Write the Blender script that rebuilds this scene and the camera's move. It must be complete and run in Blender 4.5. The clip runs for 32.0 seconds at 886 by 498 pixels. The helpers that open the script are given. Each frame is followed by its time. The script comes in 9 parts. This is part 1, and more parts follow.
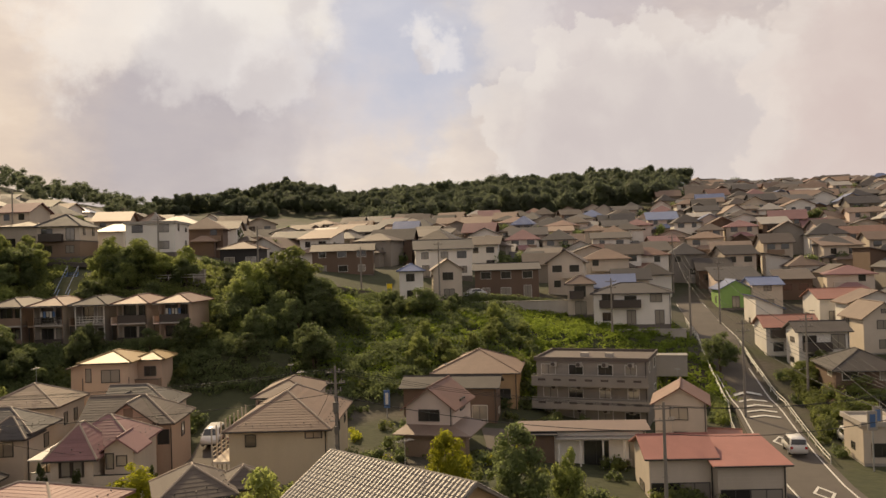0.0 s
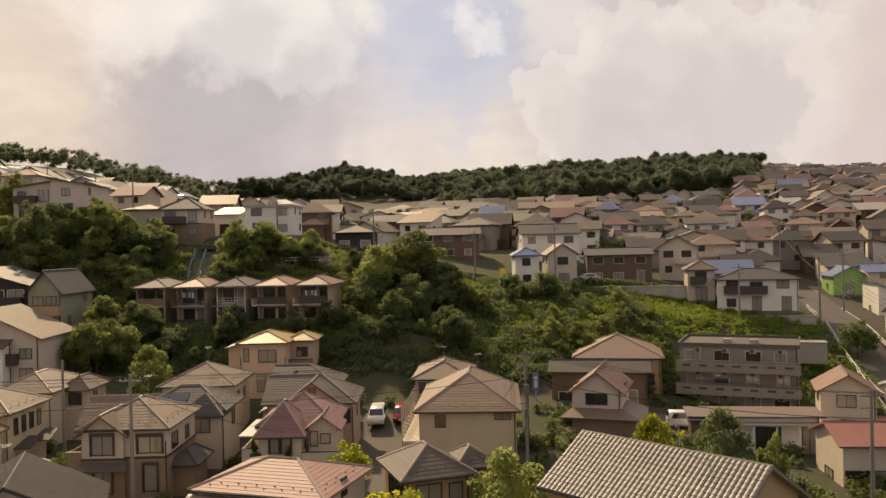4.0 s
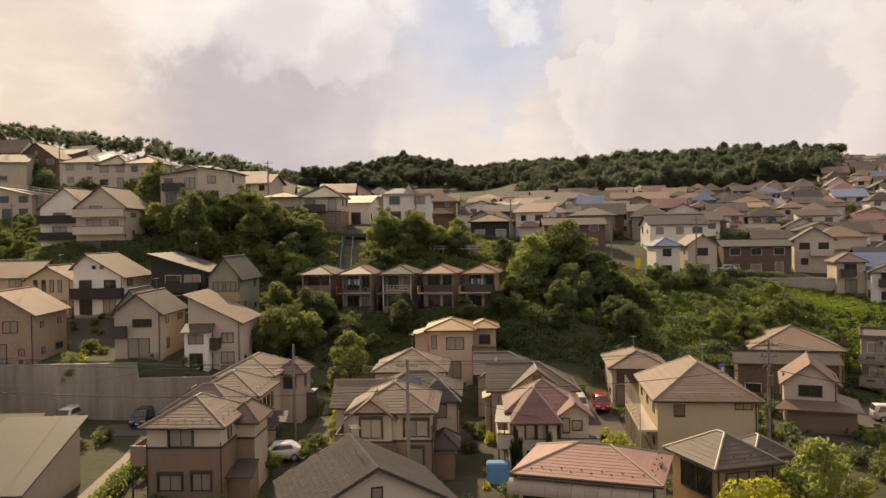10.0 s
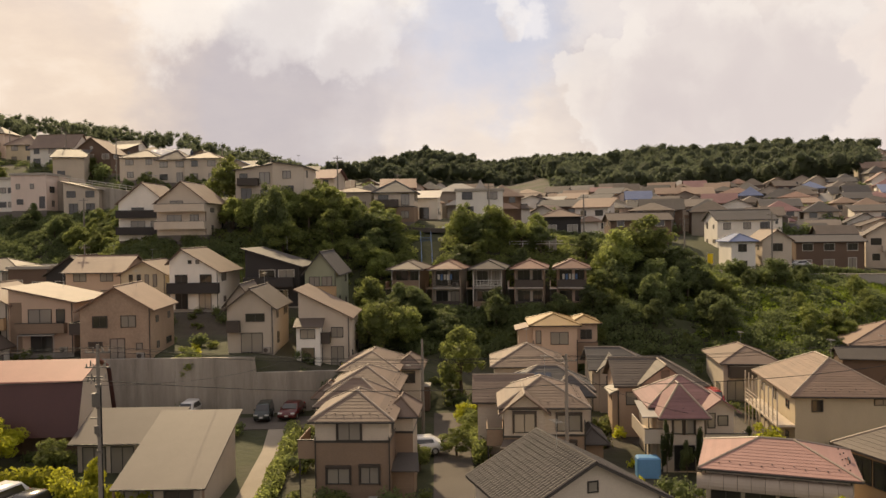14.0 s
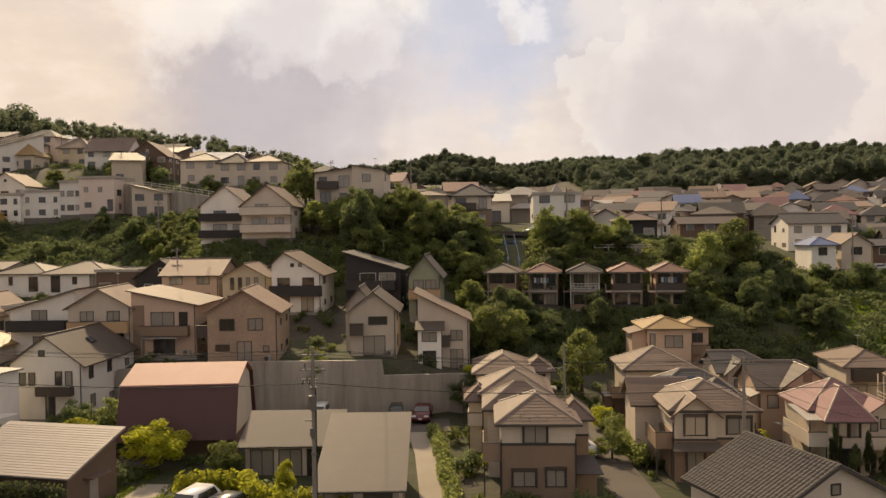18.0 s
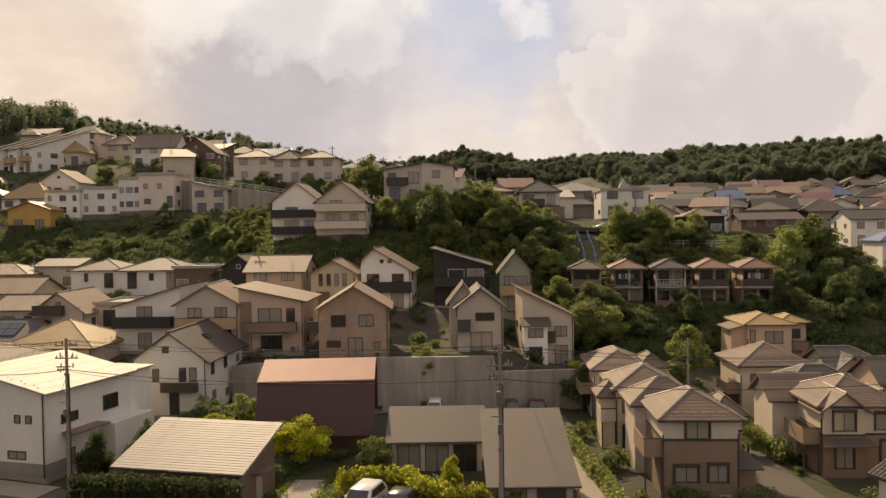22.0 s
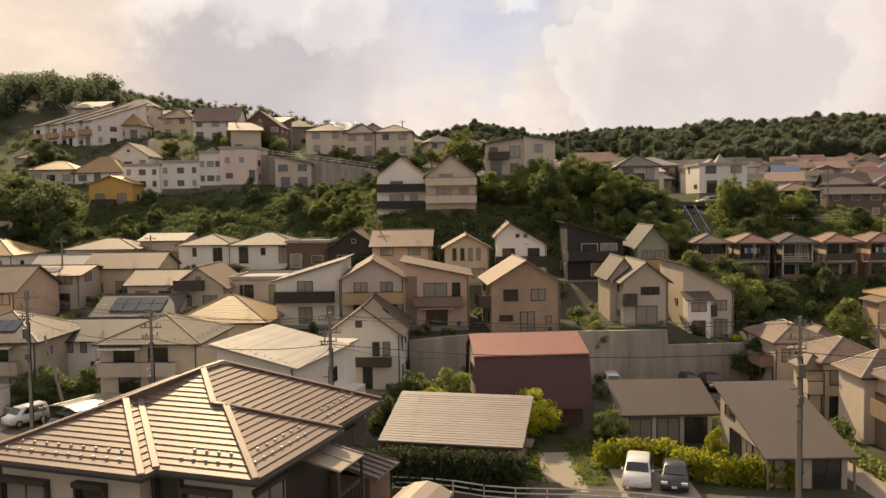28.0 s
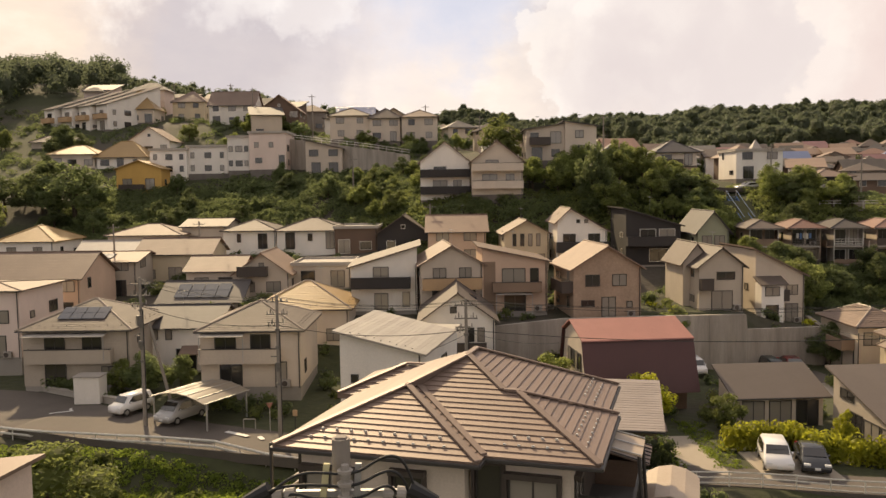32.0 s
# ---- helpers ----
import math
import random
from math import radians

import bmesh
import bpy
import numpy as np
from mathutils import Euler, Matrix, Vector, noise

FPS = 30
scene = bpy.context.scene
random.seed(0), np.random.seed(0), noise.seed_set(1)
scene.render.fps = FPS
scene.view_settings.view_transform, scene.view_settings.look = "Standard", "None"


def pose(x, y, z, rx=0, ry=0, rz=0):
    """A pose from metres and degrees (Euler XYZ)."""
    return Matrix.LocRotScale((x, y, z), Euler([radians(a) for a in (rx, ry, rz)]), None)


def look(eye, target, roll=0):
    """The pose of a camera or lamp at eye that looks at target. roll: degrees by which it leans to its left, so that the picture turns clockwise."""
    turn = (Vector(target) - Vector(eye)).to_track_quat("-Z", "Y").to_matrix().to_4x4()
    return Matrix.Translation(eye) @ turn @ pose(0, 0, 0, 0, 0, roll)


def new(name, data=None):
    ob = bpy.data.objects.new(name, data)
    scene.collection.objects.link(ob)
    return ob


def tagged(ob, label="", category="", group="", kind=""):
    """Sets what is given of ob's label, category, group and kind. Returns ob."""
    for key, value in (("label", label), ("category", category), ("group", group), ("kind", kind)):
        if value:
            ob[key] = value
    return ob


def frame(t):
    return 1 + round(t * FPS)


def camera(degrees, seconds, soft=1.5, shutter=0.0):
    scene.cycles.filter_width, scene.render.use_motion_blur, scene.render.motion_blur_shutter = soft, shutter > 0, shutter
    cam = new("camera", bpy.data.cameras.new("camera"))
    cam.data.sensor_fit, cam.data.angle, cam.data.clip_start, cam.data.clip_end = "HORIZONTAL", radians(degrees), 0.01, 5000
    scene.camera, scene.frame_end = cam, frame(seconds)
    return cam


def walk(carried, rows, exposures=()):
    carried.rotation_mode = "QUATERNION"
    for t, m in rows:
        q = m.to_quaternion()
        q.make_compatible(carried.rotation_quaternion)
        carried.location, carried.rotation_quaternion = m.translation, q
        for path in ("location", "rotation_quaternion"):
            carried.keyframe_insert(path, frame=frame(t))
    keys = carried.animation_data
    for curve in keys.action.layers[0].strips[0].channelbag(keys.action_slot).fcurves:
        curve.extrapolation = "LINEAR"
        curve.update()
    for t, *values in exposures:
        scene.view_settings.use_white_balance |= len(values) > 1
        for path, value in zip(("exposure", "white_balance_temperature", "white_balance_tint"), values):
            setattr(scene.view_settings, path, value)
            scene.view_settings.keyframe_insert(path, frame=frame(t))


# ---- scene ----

cam = camera(57.2, 32.0)
METRES, EYE, TILT, LEAN, TURN = 96.0, 17.6, 0.0, 0.0, -2.9
ROWS = [
    (0.0, 0.0, 0.0, 0.0, 0.02, 0.69, 1.74),
    (0.5, -0.0163, 0.0001, 0.0004, 0.43, 0.56, 1.67),
    (1.0, -0.0324, -0.0009, 0.0008, 0.83, 0.42, 1.65),
    (1.5, -0.0486, -0.0014, 0.0012, 1.22, 0.27, 1.63),
    (2.0, -0.0648, -0.0021, 0.0013, 1.6, 0.13, 1.58),
    (2.5, -0.0811, -0.0034, 0.0017, 1.96, -0.01, 1.52),
    (3.0, -0.0973, -0.0046, 0.002, 2.3, -0.13, 1.49),
    (3.5, -0.1135, -0.0061, 0.0025, 2.63, -0.25, 1.45),
    (4.0, -0.1298, -0.007, 0.0028, 2.85, -0.32, 1.38),
    (4.5, -0.1298, -0.007, 0.0028, 2.85, -0.32, 1.38),
    (5.0, -0.1464, -0.008, 0.003, 3.2, -0.42, 1.3),
    (5.5, -0.1631, -0.009, 0.0033, 3.5, -0.51, 1.24),
    (6.0, -0.1797, -0.0106, 0.0036, 3.74, -0.56, 1.19),
    (6.5, -0.1962, -0.0125, 0.0039, 3.98, -0.61, 1.14),
    (7.0, -0.2127, -0.0139, 0.0042, 4.2, -0.66, 1.1),
    (7.5, -0.2289, -0.0147, 0.0043, 4.42, -0.7, 1.07),
    (8.0, -0.2455, -0.0163, 0.0043, 4.61, -0.73, 1.03),
    (8.5, -0.2619, -0.0174, 0.0046, 4.79, -0.78, 1.01),
    (9.0, -0.2786, -0.0195, 0.0048, 4.93, -0.84, 0.97),
    (9.5, -0.2951, -0.0211, 0.0047, 5.08, -0.9, 0.94),
    (10.0, -0.3113, -0.0236, 0.0052, 5.21, -0.98, 0.9),
    (10.5, -0.3278, -0.025, 0.0054, 5.32, -1.05, 0.9),
    (11.0, -0.3442, -0.0262, 0.0057, 5.42, -1.13, 0.87),
    (11.5, -0.3606, -0.0283, 0.006, 5.5, -1.2, 0.85),
    (12.0, -0.377, -0.0304, 0.0064, 5.58, -1.26, 0.86),
    (12.5, -0.377, -0.0304, 0.0063, 5.58, -1.26, 0.84),
    (13.0, -0.3935, -0.0331, 0.0067, 5.63, -1.31, 0.84),
    (13.5, -0.4099, -0.0348, 0.007, 5.68, -1.33, 0.84),
    (14.0, -0.4265, -0.0373, 0.0075, 5.71, -1.34, 0.84),
    (14.5, -0.4428, -0.039, 0.0078, 5.76, -1.36, 0.88),
    (16.5, -0.5101, -0.0467, 0.0083, 5.74, -1.14, 0.84),
    (17.0, -0.5269, -0.0486, 0.0089, 5.76, -1.12, 0.82),
    (17.5, -0.5436, -0.0505, 0.0089, 5.78, -1.09, 0.83),
    (18.0, -0.5604, -0.0523, 0.0092, 5.81, -1.1, 0.79),
    (18.5, -0.5773, -0.0542, 0.0093, 5.83, -1.13, 0.77),
    (19.0, -0.5935, -0.0567, 0.0098, 5.89, -1.17, 0.79),
    (19.5, -0.6101, -0.0574, 0.0098, 5.92, -1.18, 0.81),
    (20.0, -0.6268, -0.0597, 0.0102, 5.94, -1.22, 0.81),
    (20.5, -0.6268, -0.0597, 0.0102, 5.94, -1.22, 0.81),
    (21.0, -0.6435, -0.0615, 0.0106, 5.95, -1.27, 0.83),
    (21.5, -0.6601, -0.0629, 0.0106, 5.96, -1.32, 0.84),
    (22.0, -0.6768, -0.0653, 0.0111, 5.95, -1.38, 0.85),
    (22.5, -0.6934, -0.067, 0.0111, 5.95, -1.42, 0.85),
    (23.0, -0.7101, -0.0687, 0.0113, 5.94, -1.49, 0.83),
    (23.5, -0.7268, -0.0704, 0.0115, 5.92, -1.56, 0.83),
    (24.0, -0.7435, -0.0723, 0.0117, 5.88, -1.65, 0.82),
    (24.5, -0.76, -0.0742, 0.012, 5.83, -1.78, 0.81),
    (25.0, -0.7768, -0.0758, 0.0121, 5.76, -1.92, 0.8),
    (25.5, -0.7935, -0.0776, 0.0124, 5.67, -2.1, 0.81),
    (26.0, -0.8104, -0.0784, 0.0125, 5.56, -2.29, 0.81),
    (26.5, -0.8271, -0.0802, 0.013, 5.42, -2.52, 0.83),
    (27.0, -0.8439, -0.0815, 0.0132, 5.29, -2.7, 0.83),
    (27.5, -0.8607, -0.0828, 0.0135, 5.12, -2.94, 0.83),
    (28.0, -0.8778, -0.0841, 0.0137, 4.91, -3.18, 0.83),
    (28.5, -0.8778, -0.0841, 0.0137, 4.91, -3.18, 0.83),
    (29.0, -0.8945, -0.0853, 0.0139, 4.7, -3.38, 0.83),
    (29.5, -0.9114, -0.0863, 0.014, 4.46, -3.56, 0.82),
    (30.0, -0.9281, -0.0873, 0.0143, 4.21, -3.71, 0.81),
    (30.5, -0.9449, -0.0884, 0.0146, 3.95, -3.85, 0.8),
    (31.0, -0.9616, -0.0891, 0.0147, 3.66, -3.98, 0.79),
    (31.5, -0.9784, -0.0899, 0.0148, 3.36, -4.1, 0.78),
    (32.0, -0.995, -0.0905, 0.015, 3.04, -4.21, 0.78),
]
walk(cam, [(t, pose(0, 0, EYE, TILT, LEAN, TURN) @ pose(METRES * x, METRES * y, METRES * z, 90 + pitch, roll, yaw)) for t, x, y, z, yaw, pitch, roll in ROWS], exposures=((0, 0.08), (6, 0.2), (13, 0.26), (19, 0.22), (24, 0.21), (26, 0.25), (29, 0.37), (32, 0.48)))

# ---------- world, sun ----------
SUN_AZ, SUN_EL = -22.0, 36.0
world = bpy.data.worlds.new("hazy evening sky")
scene.world = world
world.use_nodes = True
wn, wl = world.node_tree.nodes, world.node_tree.links
bg = wn["Background"]
sky = wn.new("ShaderNodeTexSky")
sky.sky_type, sky.sun_disc = "NISHITA", False
sky.sun_elevation, sky.sun_rotation = radians(SUN_EL), radians(SUN_AZ)
sky.dust_density, sky.air_density = 4.0, 1.5
wtc = wn.new("ShaderNodeTexCoord")


def wmath(op, a, b=None, c=None):
    m = wn.new("ShaderNodeMath")
    m.operation = op
    for i, v in enumerate((a, b, c)):
        if v is None:
            continue
        if hasattr(v, "is_linked"):
            wl.new(v, m.inputs[i])
        else:
            m.inputs[i].default_value = v
    return m.outputs[0]


def wramp(fac, *stops):
    r = wn.new("ShaderNodeValToRGB")
    while len(r.color_ramp.elements) < len(stops):
        r.color_ramp.elements.new(0.5)
    for e, (p, c) in zip(r.color_ramp.elements, stops):
        e.position, e.color = p, (*c, 1)
    wl.new(fac, r.inputs["Fac"])
    return r.outputs["Color"]


def wmix(fac, a, b, blend="MIX"):
    m = wn.new("ShaderNodeMix")
    m.data_type, m.blend_type = "RGBA", blend
    for i, v in ((0, fac), (6, a), (7, b)):
        if hasattr(v, "is_linked"):
            wl.new(v, m.inputs[i])
        else:
            m.inputs[i].default_value = v
    return m.outputs[2]


warp = wn.new("ShaderNodeTexNoise")
warp.inputs["Scale"].default_value, warp.inputs["Detail"].default_value, warp.inputs["Roughness"].default_value = 8.5, 8, 0.6
wl.new(wtc.outputs["Generated"], warp.inputs["Vector"])
bend = wn.new("ShaderNodeVectorMath")
bend.operation = "MULTIPLY_ADD"
bend.inputs[1].default_value, bend.inputs[2].default_value = (0.24, 0.24, 0.30), (-0.12, -0.12, -0.15)
wl.new(warp.outputs["Color"], bend.inputs[0])
bent = wn.new("ShaderNodeVectorMath")
bent.operation = "ADD"
wl.new(wtc.outputs["Generated"], bent.inputs[0])
wl.new(bend.outputs["Vector"], bent.inputs[1])
unit = wn.new("ShaderNodeVectorMath")
unit.operation = "NORMALIZE"
wl.new(bent.outputs["Vector"], unit.inputs[0])


def toward(az, el):
    """How near the cloud-bent direction of the sky lies to this one: 1 in its middle."""
    d = wn.new("ShaderNodeVectorMath")
    d.operation = "DOT_PRODUCT"
    wl.new(unit.outputs["Vector"], d.inputs[0])
    a, e = radians(az), radians(el)
    d.inputs[1].default_value = (math.sin(a) * math.cos(e), math.cos(a) * math.cos(e), math.sin(e))
    return d.outputs["Value"]


def glow(az, el, wide, power=1.0):
    """A soft round lobe of the given half width in degrees."""
    c = math.cos(radians(wide))
    m = wn.new("ShaderNodeMapRange")
    m.interpolation_type = "SMOOTHSTEP"
    m.inputs["From Min"].default_value, m.inputs["From Max"].default_value = c, 1.0
    wl.new(toward(az, el), m.inputs["Value"])
    return m.outputs["Result"]


def wnoise(scale, detail, rough, stretch=(1, 1, 2.2), shift=(0, 0, 0)):
    mp, no = wn.new("ShaderNodeMapping"), wn.new("ShaderNodeTexNoise")
    mp.inputs["Scale"].default_value, mp.inputs["Location"].default_value = stretch, shift
    wl.new(wtc.outputs["Generated"], mp.inputs["Vector"])
    wl.new(mp.outputs["Vector"], no.inputs["Vector"])
    no.inputs["Scale"].default_value, no.inputs["Detail"].default_value, no.inputs["Roughness"].default_value = scale, detail, rough
    return no.outputs["Fac"]


big, small = wnoise(3.2, 8, 0.58, shift=(0.6, 0.2, 0.1)), wnoise(10, 7, 0.62)
cover = wmath("ADD", wmath("MULTIPLY", big, 0.7), wmath("MULTIPLY", small, 0.3))
cloud = wramp(cover, (0.38, (0.46, 0.43, 0.48)), (0.47, (0.62, 0.55, 0.55)), (0.54, (0.80, 0.70, 0.64)), (0.62, (1.05, 0.97, 0.90)))
sky_dim = wmix(1.0, sky.outputs["Color"], (0.11, 0.11, 0.11, 1), "MULTIPLY")
base = wmix(0.86, sky_dim, cloud)


def lay(base, az, el, wide, strength, colour):
    return wmix(wmath("MULTIPLY", glow(az, el, wide), strength), base, (*colour, 1))


base = lay(base, -33, 8, 17, 0.6, (0.92, 0.71, 0.54))
base = lay(base, 20, 9, 16, 0.5, (0.76, 0.62, 0.58))
base = lay(base, 1, 3, 13, 0.6, (1.0, 0.86, 0.76))
base = lay(base, 0, 15, 9, 0.7, (0.66, 0.69, 0.82))
base = lay(base, 13, 13, 6, 0.5, (0.80, 0.72, 0.73))
base = lay(base, 9, 15.5, 4, 0.6, (0.98, 0.90, 0.85))
base = lay(base, -14, 9.5, 12, 0.7, (0.54, 0.48, 0.51))
base = lay(base, -4, 9, 6, 0.4, (0.86, 0.78, 0.77))
base = lay(base, -12.5, 17.5, 8, 0.8, (1.08, 1.01, 0.92))
base = lay(base, -20, 16, 5, 0.7, (1.1, 1.0, 0.9))
base = lay(base, -10.5, 12.6, 3, 0.7, (1.02, 0.95, 0.9))
base = lay(base, 2, 15.3, 2.2, 0.7, (0.98, 0.93, 0.92))
# heaped clouds with crisp lit rims
crisp = wn.new("ShaderNodeTexNoise")
crisp.inputs["Scale"].default_value, crisp.inputs["Detail"].default_value, crisp.inputs["Roughness"].default_value = 13, 9, 0.58
wl.new(wtc.outputs["Generated"], crisp.inputs["Vector"])
cb = wn.new("ShaderNodeVectorMath")
cb.operation = "MULTIPLY_ADD"
cb.inputs[1].default_value, cb.inputs[2].default_value = (0.13, 0.13, 0.16), (-0.065, -0.065, -0.08)
wl.new(crisp.outputs["Color"], cb.inputs[0])
ca = wn.new("ShaderNodeVectorMath")
ca.operation = "ADD"
wl.new(wtc.outputs["Generated"], ca.inputs[0])
wl.new(cb.outputs["Vector"], ca.inputs[1])
cn = wn.new("ShaderNodeVectorMath")
cn.operation = "NORMALIZE"
wl.new(ca.outputs["Vector"], cn.inputs[0])


def heap(base, az, el, wide, strength, colour, edge=0.12):
    """One heaped cloud: a lobe with a ragged, fairly sharp outline."""
    d = wn.new("ShaderNodeVectorMath")
    d.operation = "DOT_PRODUCT"
    wl.new(cn.outputs["Vector"], d.inputs[0])
    a, e = radians(az), radians(el)
    d.inputs[1].default_value = (math.sin(a) * math.cos(e), math.cos(a) * math.cos(e), math.sin(e))
    m = wn.new("ShaderNodeMapRange")
    m.interpolation_type = "SMOOTHSTEP"
    c = math.cos(radians(wide))
    m.inputs["From Min"].default_value, m.inputs["From Max"].default_value = c, c + edge * (1 - c)
    wl.new(d.outputs["Value"], m.inputs["Value"])
    return wmix(wmath("MULTIPLY", m.outputs["Result"], strength), base, (*colour, 1))


bank = ((10.5, 9.5, 4.6), (14, 11, 5.2), (19, 10.5, 5.6), (22.5, 7.5, 7), (14, 5.5, 6.5))
for az, el, wide in bank:
    base = heap(base, az, el, wide, 0.6, (0.97, 0.88, 0.81), 0.15)
for az, el, wide in bank:
    base = heap(base, az + 0.7, el - 1.0, wide - 0.2, 0.5, (0.72, 0.63, 0.615), 0.8)
bank = ((30, 11.5, 6.2), (35, 14.5, 6.5), (29, 6.5, 6))
for az, el, wide in bank:
    base = heap(base, az, el, wide, 0.6, (0.95, 0.83, 0.75), 0.18)
for az, el, wide in bank:
    base = heap(base, az + 0.8, el - 1.0, wide - 0.2, 0.55, (0.76, 0.61, 0.57), 0.8)
base = heap(base, -13, 9, 7.6, 0.4, (0.60, 0.55, 0.58), 0.45)
for az, el, wide in ((-9, 13.5, 3.2), (2.6, 14.9, 1.3), (-13, 16, 4.5), (-6, 17.5, 2.6)):
    base = heap(base, az, el, wide + 0.3, 0.45, (1.02, 0.95, 0.90), 0.6)
    base = heap(base, az - 0.5, el - 0.9, wide * 0.8, 0.5, (0.74, 0.67, 0.66), 1.0)
# light of the veiled sun
base = wmix(wmath("MULTIPLY", glow(SUN_AZ, SUN_EL, 19), 0.8), base, (2.4, 1.9, 1.3, 1))
wl.new(base, bg.inputs["Color"])
bg.inputs["Strength"].default_value = 0.8

sun = new("sun", bpy.data.lights.new("sun", "SUN"))
sun.data.energy, sun.data.angle, sun.data.color = 4.2, radians(2), (1.0, 0.76, 0.46)
az, el = radians(SUN_AZ), radians(SUN_EL)
sun.matrix_world = look((0, 0, 200), Vector((0, 0, 200)) - Vector((math.sin(az) * math.cos(el), math.cos(az) * math.cos(el), math.sin(el))))
tagged(sun, "low evening sun behind thin cloud", "sun")

# ---------- helpers for building ----------
RNG = random.Random(7)


def part(name, bm, material, parent=None, label=""):
    me = bpy.data.meshes.new(name)
    bm.to_mesh(me)
    bm.free()
    return share(name, me, material, parent, label)


def share(name, me, material=None, parent=None, label=""):
    if material is not None and not me.materials:
        me.materials.append(material)
    ob = new(name, me)
    if parent is not None:
        ob.parent = parent
    if label:
        ob["label"] = label
    return ob


def empty(name, m, label, category, group="", kind=""):
    ob = new(name)
    ob.matrix_world = m
    ob.empty_display_size = 0.3
    return tagged(ob, label, category, group, kind)


def box(bm, x0, x1, y0, y1, z0, z1):
    v = [bm.verts.new((x, y, z)) for z in (z0, z1) for y in (y0, y1) for x in (x0, x1)]
    for f in ((0, 2, 3, 1), (4, 5, 7, 6), (0, 1, 5, 4), (2, 6, 7, 3), (0, 4, 6, 2), (1, 3, 7, 5)):
        bm.faces.new([v[i] for i in f])
    return v


def boxes(*rows, bevel=0.0):
    bm = bmesh.new()
    for r in rows:
        box(bm, *r)
    if bevel:
        bmesh.ops.bevel(bm, geom=bm.edges[:], offset=bevel, segments=1, affect="EDGES")
    return bm


def prism(bm, poly, push):
    """A closed slab: the polygon and its copy moved by push."""
    a = [bm.verts.new(p) for p in poly]
    b = [bm.verts.new(Vector(p) + Vector(push)) for p in poly]
    bm.faces.new(a)
    bm.faces.new(b[::-1])
    n = len(a)
    for i in range(n):
        j = (i + 1) % n
        bm.faces.new((a[j], a[i], b[i], b[j]))


def tube(bm, p, q, r0, r1=None, n=8):
    p, q = Vector(p), Vector(q)
    r1 = r0 if r1 is None else r1
    d = (q - p).normalized()
    s = d.orthogonal().normalized()
    t = d.cross(s)
    rings = []
    for c, r in ((p, r0), (q, r1)):
        rings.append([bm.verts.new(c + (s * math.cos(2 * math.pi * i / n) + t * math.sin(2 * math.pi * i / n)) * r) for i in range(n)])
    for i in range(n):
        j = (i + 1) % n
        bm.faces.new((rings[0][i], rings[0][j], rings[1][j], rings[1][i]))
    bm.faces.new(rings[0][::-1])
    bm.faces.new(rings[1])


# ---------- the lie of the land: height along y for lines of equal x ----------
PROFILES = {}


def profile(x, *yz):
    PROFILES[x] = (np.array(yz[0::2], float), np.array(yz[1::2], float))


profile(-260, -80, 1, 40, 2, 80, 5, 110, 12, 150, 24, 180, 33, 210, 45, 240, 55, 260, 57, 320, 62, 400, 67, 480, 60, 700, 56)
profile(-200, -80, 1, 40, 1.5, 80, 3, 100, 6, 130, 13, 155, 22, 175, 28, 196, 36, 215, 45, 235, 51, 255, 52, 320, 55, 400, 60, 480, 56, 700, 58)
profile(-150, -80, 6, 36, 5, 50, -1, 56, -1, 60, 1, 75, 1.5, 90, 4, 112, 8, 125, 10, 140, 15, 155, 21, 175, 28, 196, 36, 220, 38, 300, 42, 380, 48, 480, 48, 700, 58)
profile(-115, -80, 6, 34, 5, 42, -1.5, 50, -1.5, 52.4, .6, 62, 1, 74, 1.6, 81, 5.2, 95, 6, 103, 7.5, 115, 9, 124, 10, 138, 18, 152, 22, 170, 27, 190, 31, 220, 32, 300, 33, 480, 46, 700, 58)
profile(-88, -80, 6, 33, 5, 39, -1.5, 46, -1.5, 48, .1, 77, .6, 80, 5, 95, 6, 100, 8, 112, 8.8, 118, 13, 124, 18, 140, 22, 160, 26, 190, 28, 220, 28, 300, 27, 400, 36, 480, 42, 700, 55)
profile(-78, -80, 5, 30, 4, 37, -1.5, 44, -1.5, 46, -.1, 79.8, 0, 80.6, 5.6, 96, 6, 100, 8.2, 112, 8.8, 118, 13, 124, 17.5, 140, 22, 160, 24, 190, 25, 220, 26, 300, 27, 400, 36, 480, 42, 700, 55)
profile(-66, -80, 3, 28, 2, 34, -1.5, 42, -1.5, 44, -.3, 81.2, -.2, 82.0, 5.4, 96, 6, 102, 8.4, 112, 9, 120, 15, 128, 20.5, 140, 22, 160, 23, 190, 24, 220, 25, 300, 27, 400, 36, 480, 42, 700, 55)
profile(-56, -80, -.3, 50, -.6, 83.2, -.2, 84.0, 3.4, 95, 4, 104, 7.4, 112, 8, 118, 12, 125, 16.5, 134, 18.5, 140, 20, 170, 21, 220, 24, 300, 27, 400, 36, 480, 42, 700, 55)
profile(-40, -80, -.7, 50, -.9, 84, -.5, 94, 1.5, 101, 5.5, 105, 7.6, 112, 8, 118, 12, 125, 16.5, 134, 18.5, 140, 19.5, 170, 20.5, 220, 23, 300, 27, 400, 36, 480, 42, 700, 55)
profile(-25, -80, -1, 50, -1.2, 80, -1, 92, 1, 98, 3, 104, 7.6, 112, 8, 120, 12.5, 130, 15.5, 138, 16.5, 170, 17, 220, 19, 300, 27, 400, 36, 480, 42, 700, 55)
